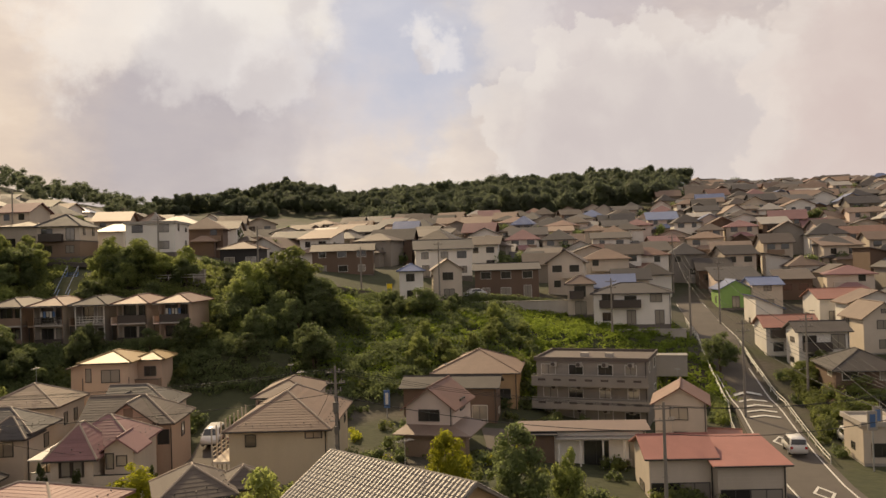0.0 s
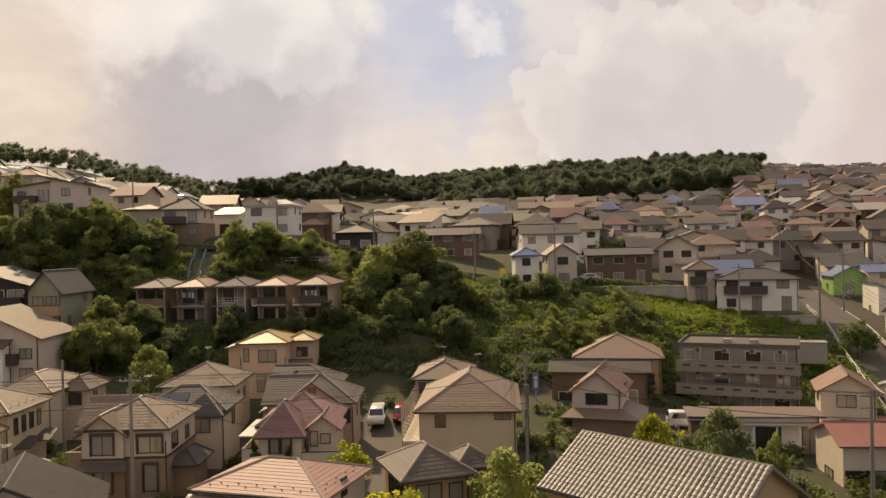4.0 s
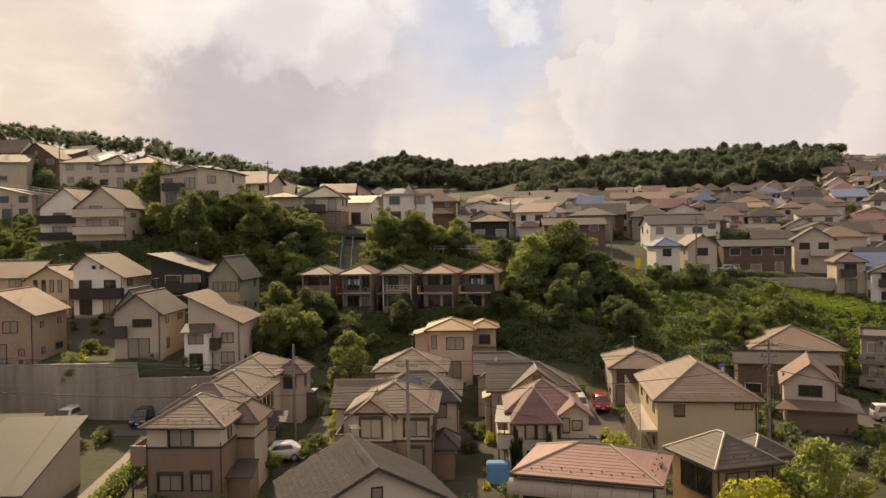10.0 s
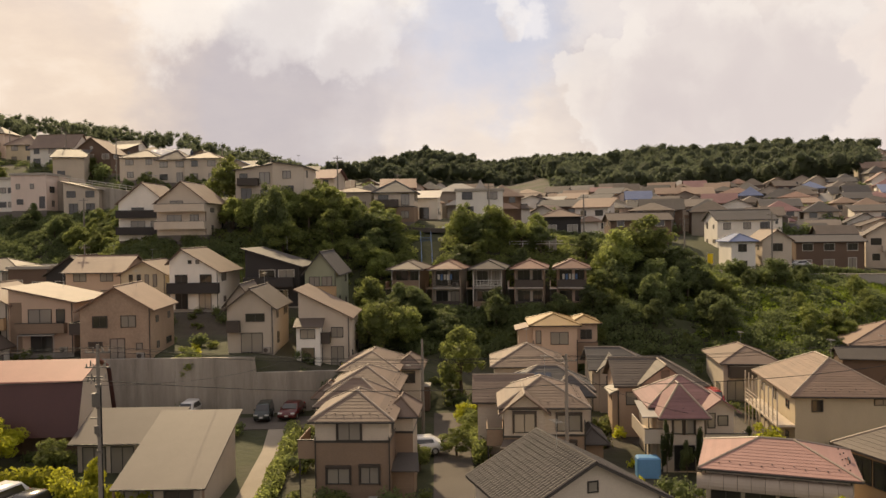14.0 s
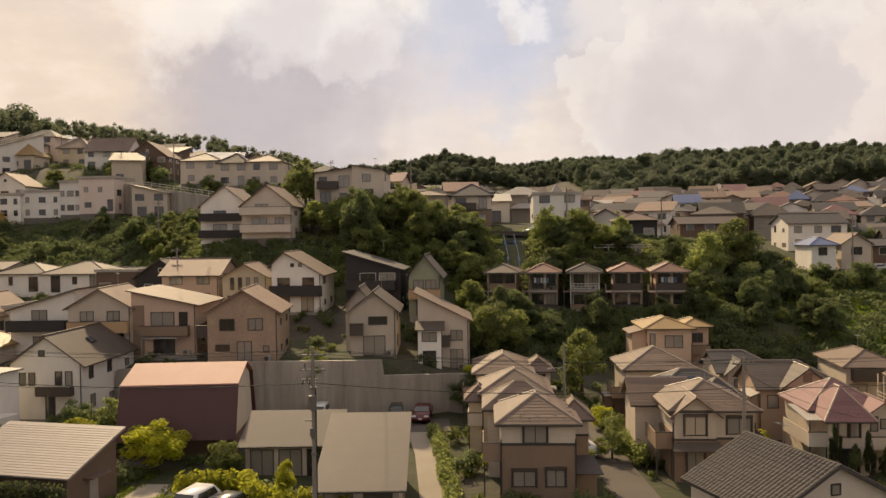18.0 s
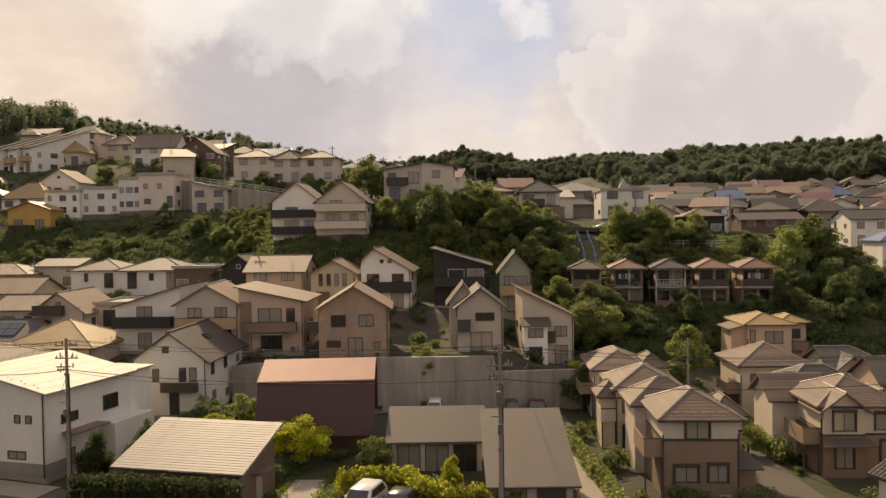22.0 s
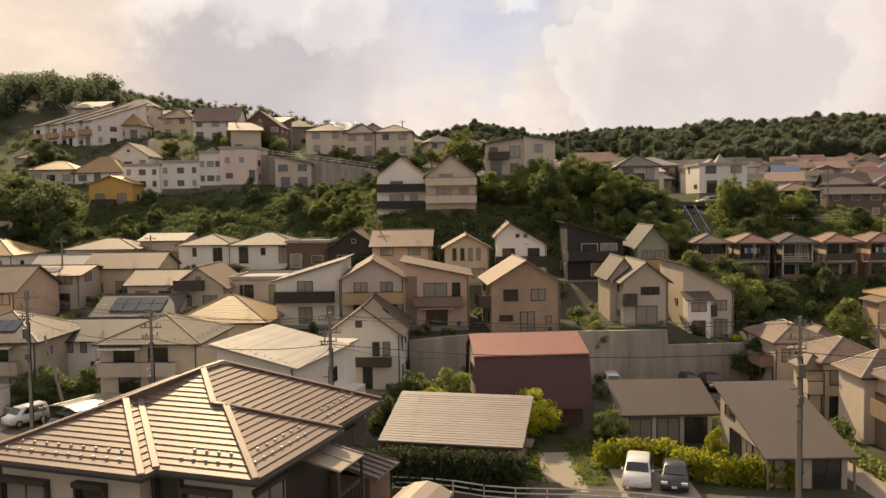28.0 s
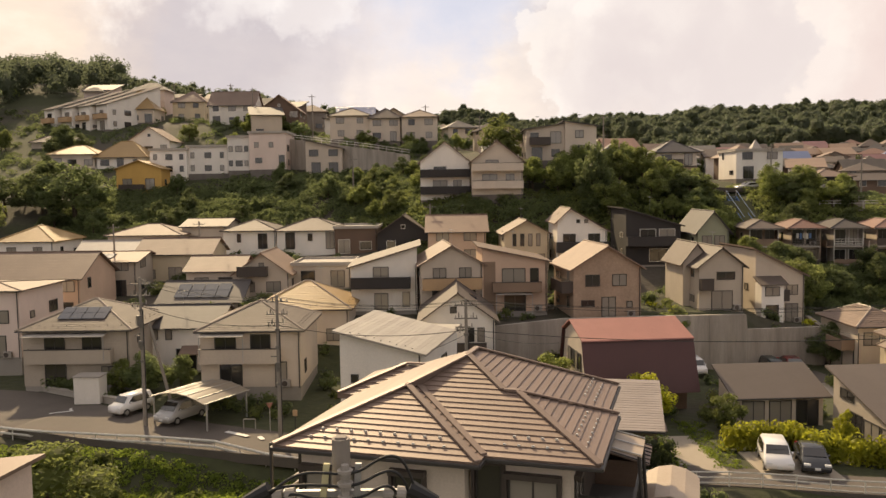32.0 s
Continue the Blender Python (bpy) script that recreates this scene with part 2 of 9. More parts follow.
profile(0, -80, -2, 50, -2, 82, -1.2, 95, 0, 110, 5.5, 122, 9, 136, 10.8, 150, 14, 165, 16, 200, 18, 300, 28, 400, 40, 480, 46, 700, 50)
profile(30, -80, -3.2, 50, -3.4, 78, -3, 100, -2.6, 108, 1, 118, 5.8, 126, 7, 140, 10, 165, 13, 200, 17, 300, 29, 400, 42, 480, 49, 700, 54)
profile(60, -80, -3.4, 50, -3.4, 78, -2.8, 96, -.5, 112, 2.2, 132, 4.5, 150, 6.8, 165, 10, 200, 16.5, 300, 30, 400, 44, 480, 53, 700, 58)
profile(120, -80, -3, 50, -2, 95, 1, 130, 6, 160, 11, 200, 19, 300, 34, 350, 40, 400, 47, 460, 54, 700, 55)
profile(220, -80, -2, 50, 0, 95, 4, 130, 9, 160, 15, 200, 23, 300, 37, 350, 42, 400, 44, 480, 45, 700, 46)
PX_ = sorted(PROFILES)
# two wooded knolls behind the valley: middle, width and height
MOUNDS = ((-78, 590, 42, 17), (2, 570, 30, 9))


def ground_z(x, y):
    return plain_z(x, y) + (sum(h * math.exp(-((x - a) / r) ** 2 - ((y - b) / 70) ** 2) for a, b, r, h in MOUNDS) if y > 420 else 0.0)


def plain_z(x, y):
    x = min(max(x, PX_[0]), PX_[-1])
    for a, b in zip(PX_, PX_[1:]):
        if x <= b:
            k = (x - a) / (b - a)
            k = k * k * (3 - 2 * k)
            return float(np.interp(y, *PROFILES[a])) * (1 - k) + float(np.interp(y, *PROFILES[b])) * k


# ---------- materials ----------
def nodes_of(name):
    m = bpy.data.materials.new(name)
    m.use_nodes = True
    return m, m.node_tree.nodes, m.node_tree.links, m.node_tree.nodes["Principled BSDF"]


def surface(name, colour, rough=0.8, metal=0.0, grain=12.0, spread=0.22, stain=0.6, stain_scale=0.35, bump=0.15, vary=0.1, spec=0.4, lines=0.0, streak=0.45):
    """A weathered surface: colour with fine grain, broad stains, a little relief and a shade of its own for each object.
    lines: spacing in metres of horizontal boards or courses."""
    m, n, l, b = nodes_of(name)
    tc = n.new("ShaderNodeTexCoord")
    fine, broad = n.new("ShaderNodeTexNoise"), n.new("ShaderNodeTexNoise")
    fine.inputs["Scale"].default_value, fine.inputs["Detail"].default_value = grain, 4
    broad.inputs["Scale"].default_value, broad.inputs["Detail"].default_value, broad.inputs["Roughness"].default_value = stain_scale, 6, 0.65
    mp = n.new("ShaderNodeMapping")
    mp.inputs["Scale"].default_value = (1, 1, streak)
    l.new(tc.outputs["Object"], fine.inputs["Vector"])
    l.new(tc.outputs["Object"], mp.inputs["Vector"])
    l.new(mp.outputs["Vector"], broad.inputs["Vector"])
    info = n.new("ShaderNodeObjectInfo")
    ramp = n.new("ShaderNodeValToRGB")
    c = Vector(colour)
    ramp.color_ramp.elements[0].position, ramp.color_ramp.elements[1].position = 0.25, 0.75
    ramp.color_ramp.elements[0].color = (*(c * (1 - spread)), 1)
    ramp.color_ramp.elements[1].color = (*[min(1, v) for v in c * (1 + spread * 0.6)], 1)
    mixv = n.new("ShaderNodeMath")
    mixv.operation = "MULTIPLY_ADD"
    l.new(fine.outputs["Fac"], mixv.inputs[0])
    mixv.inputs[1].default_value = 1 - stain
    sc = n.new("ShaderNodeMath")
    sc.operation = "MULTIPLY"
    sc.inputs[1].default_value = stain
    l.new(broad.outputs["Fac"], sc.inputs[0])
    l.new(sc.outputs[0], mixv.inputs[2])
    l.new(mixv.outputs[0], ramp.inputs["Fac"])
    hsv = n.new("ShaderNodeHueSaturation")
    mr = n.new("ShaderNodeMapRange")
    mr.inputs["To Min"].default_value, mr.inputs["To Max"].default_value = 1 - vary, 1 + vary
    l.new(info.outputs["Random"], mr.inputs["Value"])
    l.new(mr.outputs["Result"], hsv.inputs["Value"])
    l.new(ramp.outputs["Color"], hsv.inputs["Color"])
    l.new(hsv.outputs["Color"], b.inputs["Base Color"])
    b.inputs["Roughness"].default_value, b.inputs["Metallic"].default_value = rough, metal
    b.inputs["Specular IOR Level"].default_value = spec
    bp = n.new("ShaderNodeBump")
    bp.inputs["Strength"].default_value, bp.inputs["Distance"].default_value = bump, 0.03
    l.new(fine.outputs["Fac"], bp.inputs["Height"])
    if lines:
        w = n.new("ShaderNodeTexWave")
        w.wave_type, w.bands_direction, w.wave_profile = "BANDS", "Z", "SAW"
        w.inputs["Scale"].default_value = 1 / lines * 0.314
        w.inputs["Distortion"].default_value = 0.3
        l.new(tc.outputs["Object"], w.inputs["Vector"])
        b2 = n.new("ShaderNodeBump")
        b2.inputs["Strength"].default_value, b2.inputs["Distance"].default_value = 0.5, 0.02
        l.new(w.outputs["Fac"], b2.inputs["Height"])
        l.new(bp.outputs["Normal"], b2.inputs["Normal"])
        l.new(b2.outputs["Normal"], b.inputs["Normal"])
    else:
        l.new(bp.outputs["Normal"], b.inputs["Normal"])
    return m


WHITE = surface("white render", (0.78, 0.73, 0.65), lines=0)
CREAM = surface("cream siding", (0.585, 0.50, 0.40), lines=0.3)
YELLOW = surface("pale yellow render", (0.58, 0.485, 0.335))
PEACH = surface("peach render", (0.55, 0.40, 0.29))
PINKW = surface("pink white render", (0.66, 0.54, 0.46))
BEIGE = surface("beige siding", (0.49, 0.42, 0.335), lines=0.3)
OCHRE = surface("ochre render", (0.46, 0.31, 0.17))
GOLDW = surface("golden render", (0.58, 0.36, 0.10))
SAGE = surface("sage siding", (0.31, 0.32, 0.22), lines=0.3)
GREENW = surface("bright green render", (0.26, 0.42, 0.12))
GREYW = surface("grey tile cladding", (0.27, 0.24, 0.205), lines=0.2)
BROWNW = surface("brown siding", (0.15, 0.10, 0.07), lines=0.25)
BLACKW = surface("black siding", (0.045, 0.04, 0.038), lines=0.25)
BELT = surface("brown lower siding", (0.27, 0.19, 0.13), lines=0.3)
CONC = surface("concrete", (0.40, 0.36, 0.31), stain=0.75, stain_scale=0.25, spread=0.3, vary=0.04)
WALLC = surface("streaked retaining wall concrete", (0.35, 0.31, 0.26), stain=0.8, stain_scale=0.9, spread=0.5, vary=0.06, streak=0.12)
PLINTH = surface("foundation concrete", (0.33, 0.30, 0.26), vary=0.05)
BRICKW = surface("brown brick tile", (0.37, 0.27, 0.19), grain=5, spread=0.4, lines=0.09)
SLATE = surface("grey slate", (0.082, 0.073, 0.068), rough=0.68, lines=0.28, spread=0.3, vary=0.16, spec=0.38)
SLATEB = surface("brown grey slate", (0.112, 0.088, 0.071), rough=0.68, lines=0.28, spread=0.3, vary=0.14, spec=0.38)
TAN = surface("tan slate", (0.180, 0.128, 0.096), rough=0.68, lines=0.28, spread=0.28, vary=0.14, spec=0.38)
TANR = surface("light tan slate", (0.225, 0.155, 0.112), rough=0.68, lines=0.28, spread=0.25, vary=0.1, spec=0.38)
PINK = surface("mauve slate", (0.225, 0.12, 0.115), rough=0.68, lines=0.28, spread=0.25, vary=0.1, spec=0.38)
# Golden glint of the low sun is put into this roof colour.
GOLD = surface("slate in golden sun glint", (0.34, 0.225, 0.095), rough=0.52, lines=0.28, vary=0.08, spec=0.4)
BLUE = surface("blue glazed tile", (0.13, 0.16, 0.27), rough=0.35, lines=0.28, spec=0.6)
TILEG = surface("grey clay tile", (0.085, 0.073, 0.064), rough=0.74, lines=0.26, spread=0.35, spec=0.32)
TILEW = surface("silver grey clay tile", (0.22, 0.187, 0.15), rough=0.5, spread=0.35, vary=0.22, spec=0.7)
TILER = surface("brown clay tile", (0.19, 0.105, 0.075), rough=0.6, lines=0.26, spread=0.35, vary=0.18)
TILERED = surface("red clay tile", (0.31, 0.145, 0.10), rough=0.45, lines=0.26, spread=0.3)
REDM = surface("faded red sheet metal", (0.33, 0.145, 0.115), rough=0.65, stain_scale=0.5)
MAROON = surface("maroon sheet metal", (0.078, 0.032, 0.029), rough=0.5)
METALW = surface("pale sheet metal", (0.33, 0.30, 0.26), rough=0.58, spec=0.35)
METALD = surface("bronze sheet metal", (0.215, 0.155, 0.12), rough=0.52, metal=0.12, spec=0.4, vary=0.1)
CAP = surface("pale ridge cap", (0.36, 0.29, 0.22), rough=0.5)
GRAVELROOF = surface("brown roofing felt", (0.115, 0.092, 0.077), rough=0.7)
FRAME = surface("bronze window frame", (0.05, 0.045, 0.04), rough=0.4)
FRAMEW = surface("white window frame", (0.6, 0.57, 0.5), rough=0.4)
RAIL = surface("dark balcony panel", (0.07, 0.055, 0.045), rough=0.5)
ASPHALT = surface("asphalt", (0.115, 0.098, 0.082), rough=0.9, stain_scale=0.2, spread=0.35, vary=0)
PAVE = surface("pale concrete paving", (0.33, 0.285, 0.225), rough=0.9, stain_scale=0.3, vary=0)
PAINT = surface("road paint", (0.62, 0.60, 0.55), rough=0.7, vary=0)
STEEL = surface("galvanised steel", (0.42, 0.41, 0.39), rough=0.45, metal=0.6)
POLEC = surface("pole concrete", (0.25, 0.22, 0.185), vary=0.05)
POLEST = surface("weathered pole steel", (0.17, 0.155, 0.135), rough=0.6, metal=0.2)
BLACKM = surface("black rubber", (0.02, 0.02, 0.02), rough=0.6)
BARK = surface("bark", (0.10, 0.075, 0.05), rough=0.95, grain=20, bump=0.5)
SOLAR = surface("solar cell", (0.03, 0.035, 0.05), rough=0.12, spec=0.8, vary=0.05)
CURTAIN = surface("pale curtain", (0.5, 0.46, 0.38))
YSIGN = surface("yellow banner", (0.8, 0.6, 0.03))
BLUEP = surface("blue painted steel", (0.08, 0.15, 0.30), rough=0.4)


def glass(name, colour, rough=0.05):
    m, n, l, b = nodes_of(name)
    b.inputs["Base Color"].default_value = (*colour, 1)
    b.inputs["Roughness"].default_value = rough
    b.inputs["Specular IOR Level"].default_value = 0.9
    no = n.new("ShaderNodeTexNoise")
    no.inputs["Scale"].default_value = 0.8
    bp = n.new("ShaderNodeBump")
    bp.inputs["Strength"].default_value = 0.03
    l.new(no.outputs["Fac"], bp.inputs["Height"])
    l.new(bp.outputs["Normal"], b.inputs["Normal"])
    return m


# Upper foundations lie in shade; that darkness is put into this colour.
SHADEWALL = surface("shade-darkened stained block wall", (0.19, 0.165, 0.14), stain=0.8, spread=0.4)
MATTE = surface("matte grey slate", (0.17, 0.15, 0.135), rough=0.95, spec=0.1, lines=0.4)
# Opaque panes: the unlit room behind is put into this near-black colour.
GLASS = glass("glass coloured as unlit interior", (0.035, 0.033, 0.03))
GLASSC = glass("window glass over curtain", (0.27, 0.24, 0.20), 0.1)


def foliage(name, dark, light, yellow=0.0):
    m, n, l, b = nodes_of(name)
    geo, info = n.new("ShaderNodeNewGeometry"), n.new("ShaderNodeObjectInfo")
    tc, no = n.new("ShaderNodeTexCoord"), n.new("ShaderNodeTexNoise")
    no.inputs["Scale"].default_value, no.inputs["Detail"].default_value = 0.35, 3
    l.new(geo.outputs["Position"], no.inputs["Vector"])
    add = n.new("ShaderNodeMath")
    add.operation = "MULTIPLY_ADD"
    l.new(geo.outputs["Random Per Island"], add.inputs[0])
    add.inputs[1].default_value = 0.45
    k = n.new("ShaderNodeMath")
    k.operation = "MULTIPLY_ADD"
    l.new(no.outputs["Fac"], k.inputs[0])
    k.inputs[1].default_value = 0.7
    k.inputs[2].default_value = -0.08
    l.new(k.outputs[0], add.inputs[2])
    ramp = n.new("ShaderNodeValToRGB")
    ramp.color_ramp.elements[0].color, ramp.color_ramp.elements[1].color = (*dark, 1), (*light, 1)
    l.new(add.outputs[0], ramp.inputs["Fac"])
    hsv = n.new("ShaderNodeHueSaturation")
    mr = n.new("ShaderNodeMapRange")
    mr.inputs["To Min"].default_value, mr.inputs["To Max"].default_value = 0.7, 1.25
    l.new(info.outputs["Random"], mr.inputs["Value"])
    l.new(mr.outputs["Result"], hsv.inputs["Value"])
    l.new(ramp.outputs["Color"], hsv.inputs["Color"])
    l.new(hsv.outputs["Color"], b.inputs["Base Color"])
    b.inputs["Roughness"].default_value = 0.6
    tr = n.new("ShaderNodeBsdfTranslucent")
    l.new(hsv.outputs["Color"], tr.inputs["Color"])
    mix = n.new("ShaderNodeMixShader")
    mix.inputs[0].default_value = 0.74
    l.new(b.outputs[0], mix.inputs[1])
    l.new(tr.outputs[0], mix.inputs[2])
    l.new(mix.outputs[0], n["Material Output"].inputs["Surface"])
    return m


# Dark ends of LEAF and LEAFD are lifted to imitate haze.
LEAF = foliage("broad leaves", (0.095, 0.118, 0.048), (0.39, 0.43, 0.125))
LEAFD = foliage("dark evergreen leaves", (0.08, 0.10, 0.05), (0.25, 0.295, 0.11))
LEAFY = foliage("yellow green leaves", (0.24, 0.265, 0.025), (0.63, 0.61, 0.06))
LEAFH = foliage("clipped hedge leaves", (0.045, 0.06, 0.028), (0.13, 0.16, 0.055))
# Distance haze is painted in: leaf colour paled and flattened in contrast.
WOOD = foliage("haze-paled woodland leaves", (0.105, 0.122, 0.078), (0.15, 0.176, 0.10))
GRASS = foliage("grass and weeds", (0.10, 0.14, 0.025), (0.33, 0.41, 0.06))


def ground_material():
    m, n, l, b = nodes_of("ground cover")
    geo, a, c = n.new("ShaderNodeNewGeometry"), n.new("ShaderNodeTexNoise"), n.new("ShaderNodeTexNoise")
    a.inputs["Scale"].default_value, a.inputs["Detail"].default_value = 0.05, 8
    c.inputs["Scale"].default_value, c.inputs["Detail"].default_value = 1.4, 5
    l.new(geo.outputs["Position"], a.inputs["Vector"])
    l.new(geo.outputs["Position"], c.inputs["Vector"])
    r1, r2, mix = n.new("ShaderNodeValToRGB"), n.new("ShaderNodeValToRGB"), n.new("ShaderNodeMix")
    # Soil, grass and paving tones, darkened further to hold the yards' shadow.
    r1.color_ramp.elements[0].color, r1.color_ramp.elements[1].color = (0.026, 0.03, 0.012, 1), (0.06, 0.066, 0.022, 1)
    r2.color_ramp.elements[0].color, r2.color_ramp.elements[1].color = (0.045, 0.038, 0.028, 1), (0.095, 0.08, 0.06, 1)
    l.new(c.outputs["Fac"], r1.inputs["Fac"])
    l.new(c.outputs["Fac"], r2.inputs["Fac"])
    k = n.new("ShaderNodeValToRGB")
    k.color_ramp.elements[0].position, k.color_ramp.elements[1].position = 0.48, 0.60
    l.new(a.outputs["Fac"], k.inputs["Fac"])
    mix.data_type = "RGBA"
    l.new(k.outputs["Color"], mix.inputs[0])
    l.new(r1.outputs["Color"], mix.inputs[6])
    l.new(r2.outputs["Color"], mix.inputs[7])
    l.new(mix.outputs[2], b.inputs["Base Color"])
    b.inputs["Roughness"].default_value = 0.95
    bp = n.new("ShaderNodeBump")
    bp.inputs["Distance"].default_value = 0.1
    l.new(c.outputs["Fac"], bp.inputs["Height"])
    l.new(bp.outputs["Normal"], b.inputs["Normal"])
    return m


GROUND = ground_material()

# ---------- ground: one sheet to the horizon ----------
gx = np.concatenate([[-4000, -2500, -1500, -900, -600, -450, -350], np.arange(-300, -110, 5), np.arange(-110, 40, 2.0), np.arange(40, 140, 4), np.arange(140, 300, 10), [320, 380, 480, 700, 1200, 2200, 4000]])
gy = np.concatenate([[-4000, -2000, -900, -400, -200, -100, -60], np.arange(-40, 44, 6), np.arange(44, 150, 1.0), np.arange(150, 260, 4), np.arange(260, 640, 15), [680, 800, 1100, 1800, 4000]])
gv = [(x, y, ground_z(x, y)) for y in gy for x in gx]
NX = len(gx)
gf = [(j * NX + i, j * NX + i + 1, (j + 1) * NX + i + 1, (j + 1) * NX + i) for j in range(len(gy) - 1) for i in range(NX - 1)]
me = bpy.data.meshes.new("ground")
me.from_pydata(gv, [], gf)
for p in me.polygons:
    p.use_smooth = True
tagged(share("ground", me, GROUND), "valley floor and grassy hillside rising in terraces", "ground", kind="structure")

# ---------- houses ----------
WINDOWS, MULLIONS = {}, {}


def window_mesh(w, h, white, slide):
    key = (round(w, 2), round(h, 2), white, slide)
    if key not in WINDOWS:
        f = 0.07
        bm = bmesh.new()
        ring = [[bm.verts.new(p) for p in ((-q, y, -e), (q, y, -e), (q, y, h + e), (-q, y, h + e))] for q, e, y in ((w / 2 + f, f, 0.02), (w / 2 + f, f, -0.07), (w / 2, 0, -0.07), (w / 2, 0, 0.0))]
        for r0, r1 in zip(ring, ring[1:]):
            for i in range(4):
                j = (i + 1) % 4
                bm.faces.new((r0[i], r0[j], r1[j], r1[i]))
        bmesh.ops.recalc_face_normals(bm, faces=bm.faces[:])
        a = bpy.data.meshes.new("window")
        bm.to_mesh(a)
        bm.free()
        bm = boxes((-w / 2, w / 2, -0.03, -0.012, 0, h))
        b = bpy.data.meshes.new("pane")
        bm.to_mesh(b)
        bm.free()
        WINDOWS[key] = (a, b)
    return WINDOWS[key]


def window(parent, m, w, h, white=False, curtain=None):
    a, b = window_mesh(w, h, white, w > 0.9)
    ob = share("window", a, FRAMEW if white else FRAME, parent)
    ob.matrix_basis = m
    c = RNG.random() < 0.5 if curtain is None else curtain
    p = new("pane", b)
    p.parent = ob
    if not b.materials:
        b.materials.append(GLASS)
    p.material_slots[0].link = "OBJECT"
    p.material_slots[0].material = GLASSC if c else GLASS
    if w > 0.9:
        key = round(h, 2)
        if key not in MULLIONS:
            bm = boxes((-0.03, 0.03, -0.055, 0.0, 0.002, h - 0.002))
            MULLIONS[key] = bpy.data.meshes.new("mullion")
            bm.to_mesh(MULLIONS[key])
            bm.free()
            MULLIONS[key].materials.append(FRAME)
        share("mullion", MULLIONS[key], None, ob)
    return ob


def face_pose(face, w, d, u, z):
    """Pose on a wall: u metres from the wall's middle, to the right as seen from outside; local -y points outwards."""
    if face == "f":
        return pose(u, -d / 2, z)
    if face == "b":
        return pose(-u, d / 2, z, 0, 0, 180)
    if face == "r":
        return pose(w / 2, u, z, 0, 0, 90)
    return pose(-w / 2, -u, z, 0, 0, -90)


def roof_planes(kind, w, d, z, rise, o=0.45):
    """Convex top polygons of a roof over a w by d body whose eaves stand at z."""
    a, b = w / 2 + o, d / 2 + o
    if kind == "gx":
        s = rise / (d / 2)
        lo, hi = z - s * o, z + rise
        return [[(-a, -b, lo), (a, -b, lo), (a, 0, hi), (-a, 0, hi)], [(a, b, lo), (-a, b, lo), (-a, 0, hi), (a, 0, hi)]]
    if kind == "gh":
        # gable on the left, hipped end on the right
        s = rise / (d / 2)
        lo, hi = z - s * o, z + rise
        q = (a - b, 0, hi)
        return [[(-a, -b, lo), (a, -b, lo), q, (-a, 0, hi)], [(a, -b, lo), (a, b, lo), q], [(a, b, lo), (-a, b, lo), (-a, 0, hi), q]]
    if kind == "gl":
        # front gable whose ridge lies well to the left
        k, s = -w * 0.24, rise / (w * 0.74)
        hi, sl = z + rise, rise / (w * 0.26) * 0.55
        zl = hi - sl * (k + a)
        return [[(-a, b, zl), (-a, -b, zl), (k, -b, hi), (k, b, hi)], [(a, -b, z - s * o), (a, b, z - s * o), (k, b, hi), (k, -b, hi)]]
    if kind == "gy":
        s = rise / (w / 2)
        lo, hi = z - s * o, z + rise
        return [[(-a, b, lo), (-a, -b, lo), (0, -b, hi), (0, b, hi)], [(a, -b, lo), (a, b, lo), (0, b, hi), (0, -b, hi)]]
    if kind == "hip":
        s = rise / (min(w, d) / 2)
        lo, hi = z - s * o, z + rise
        if w >= d:
            r = max(a - b, 0.15)
            p, q = (-r, 0, hi), (r, 0, hi)
            return [[(-a, -b, lo), (a, -b, lo), q, p], [(a, -b, lo), (a, b, lo), q], [(a, b, lo), (-a, b, lo), p, q], [(-a, b, lo), (-a, -b, lo), p]]
        r = max(b - a, 0.15)
        p, q = (0, -r, hi), (0, r, hi)
        return [[(-a, -b, lo), (a, -b, lo), p], [(a, -b, lo), (a, b, lo), q, p], [(a, b, lo), (-a, b, lo), q], [(-a, b, lo), (-a, -b, lo), p, q]]
    if kind == "shb":
        s = rise / d
        return [[(-a, -b, z - s * o), (a, -b, z - s * o), (a, b, z + rise + s * o), (-a, b, z + rise + s * o)]]
    if kind == "shf":
        s = rise / d
        return [[(-a, -b, z + rise + s * o), (a, -b, z + rise + s * o), (a, b, z - s * o), (-a, b, z - s * o)]]
    if kind == "shl":
        s = rise / w
        return [[(-a, -b, z + rise + s * o), (a, -b, z - s * o), (a, b, z - s * o), (-a, b, z + rise + s * o)]]
    if kind == "shr":
        s = rise / w
        return [[(-a, -b, z - s * o), (a, -b, z + rise + s * o), (a, b, z + rise + s * o), (-a, b, z - s * o)]]
    return [[(-a, -b, z), (a, -b, z), (a, b, z), (-a, b, z)]]


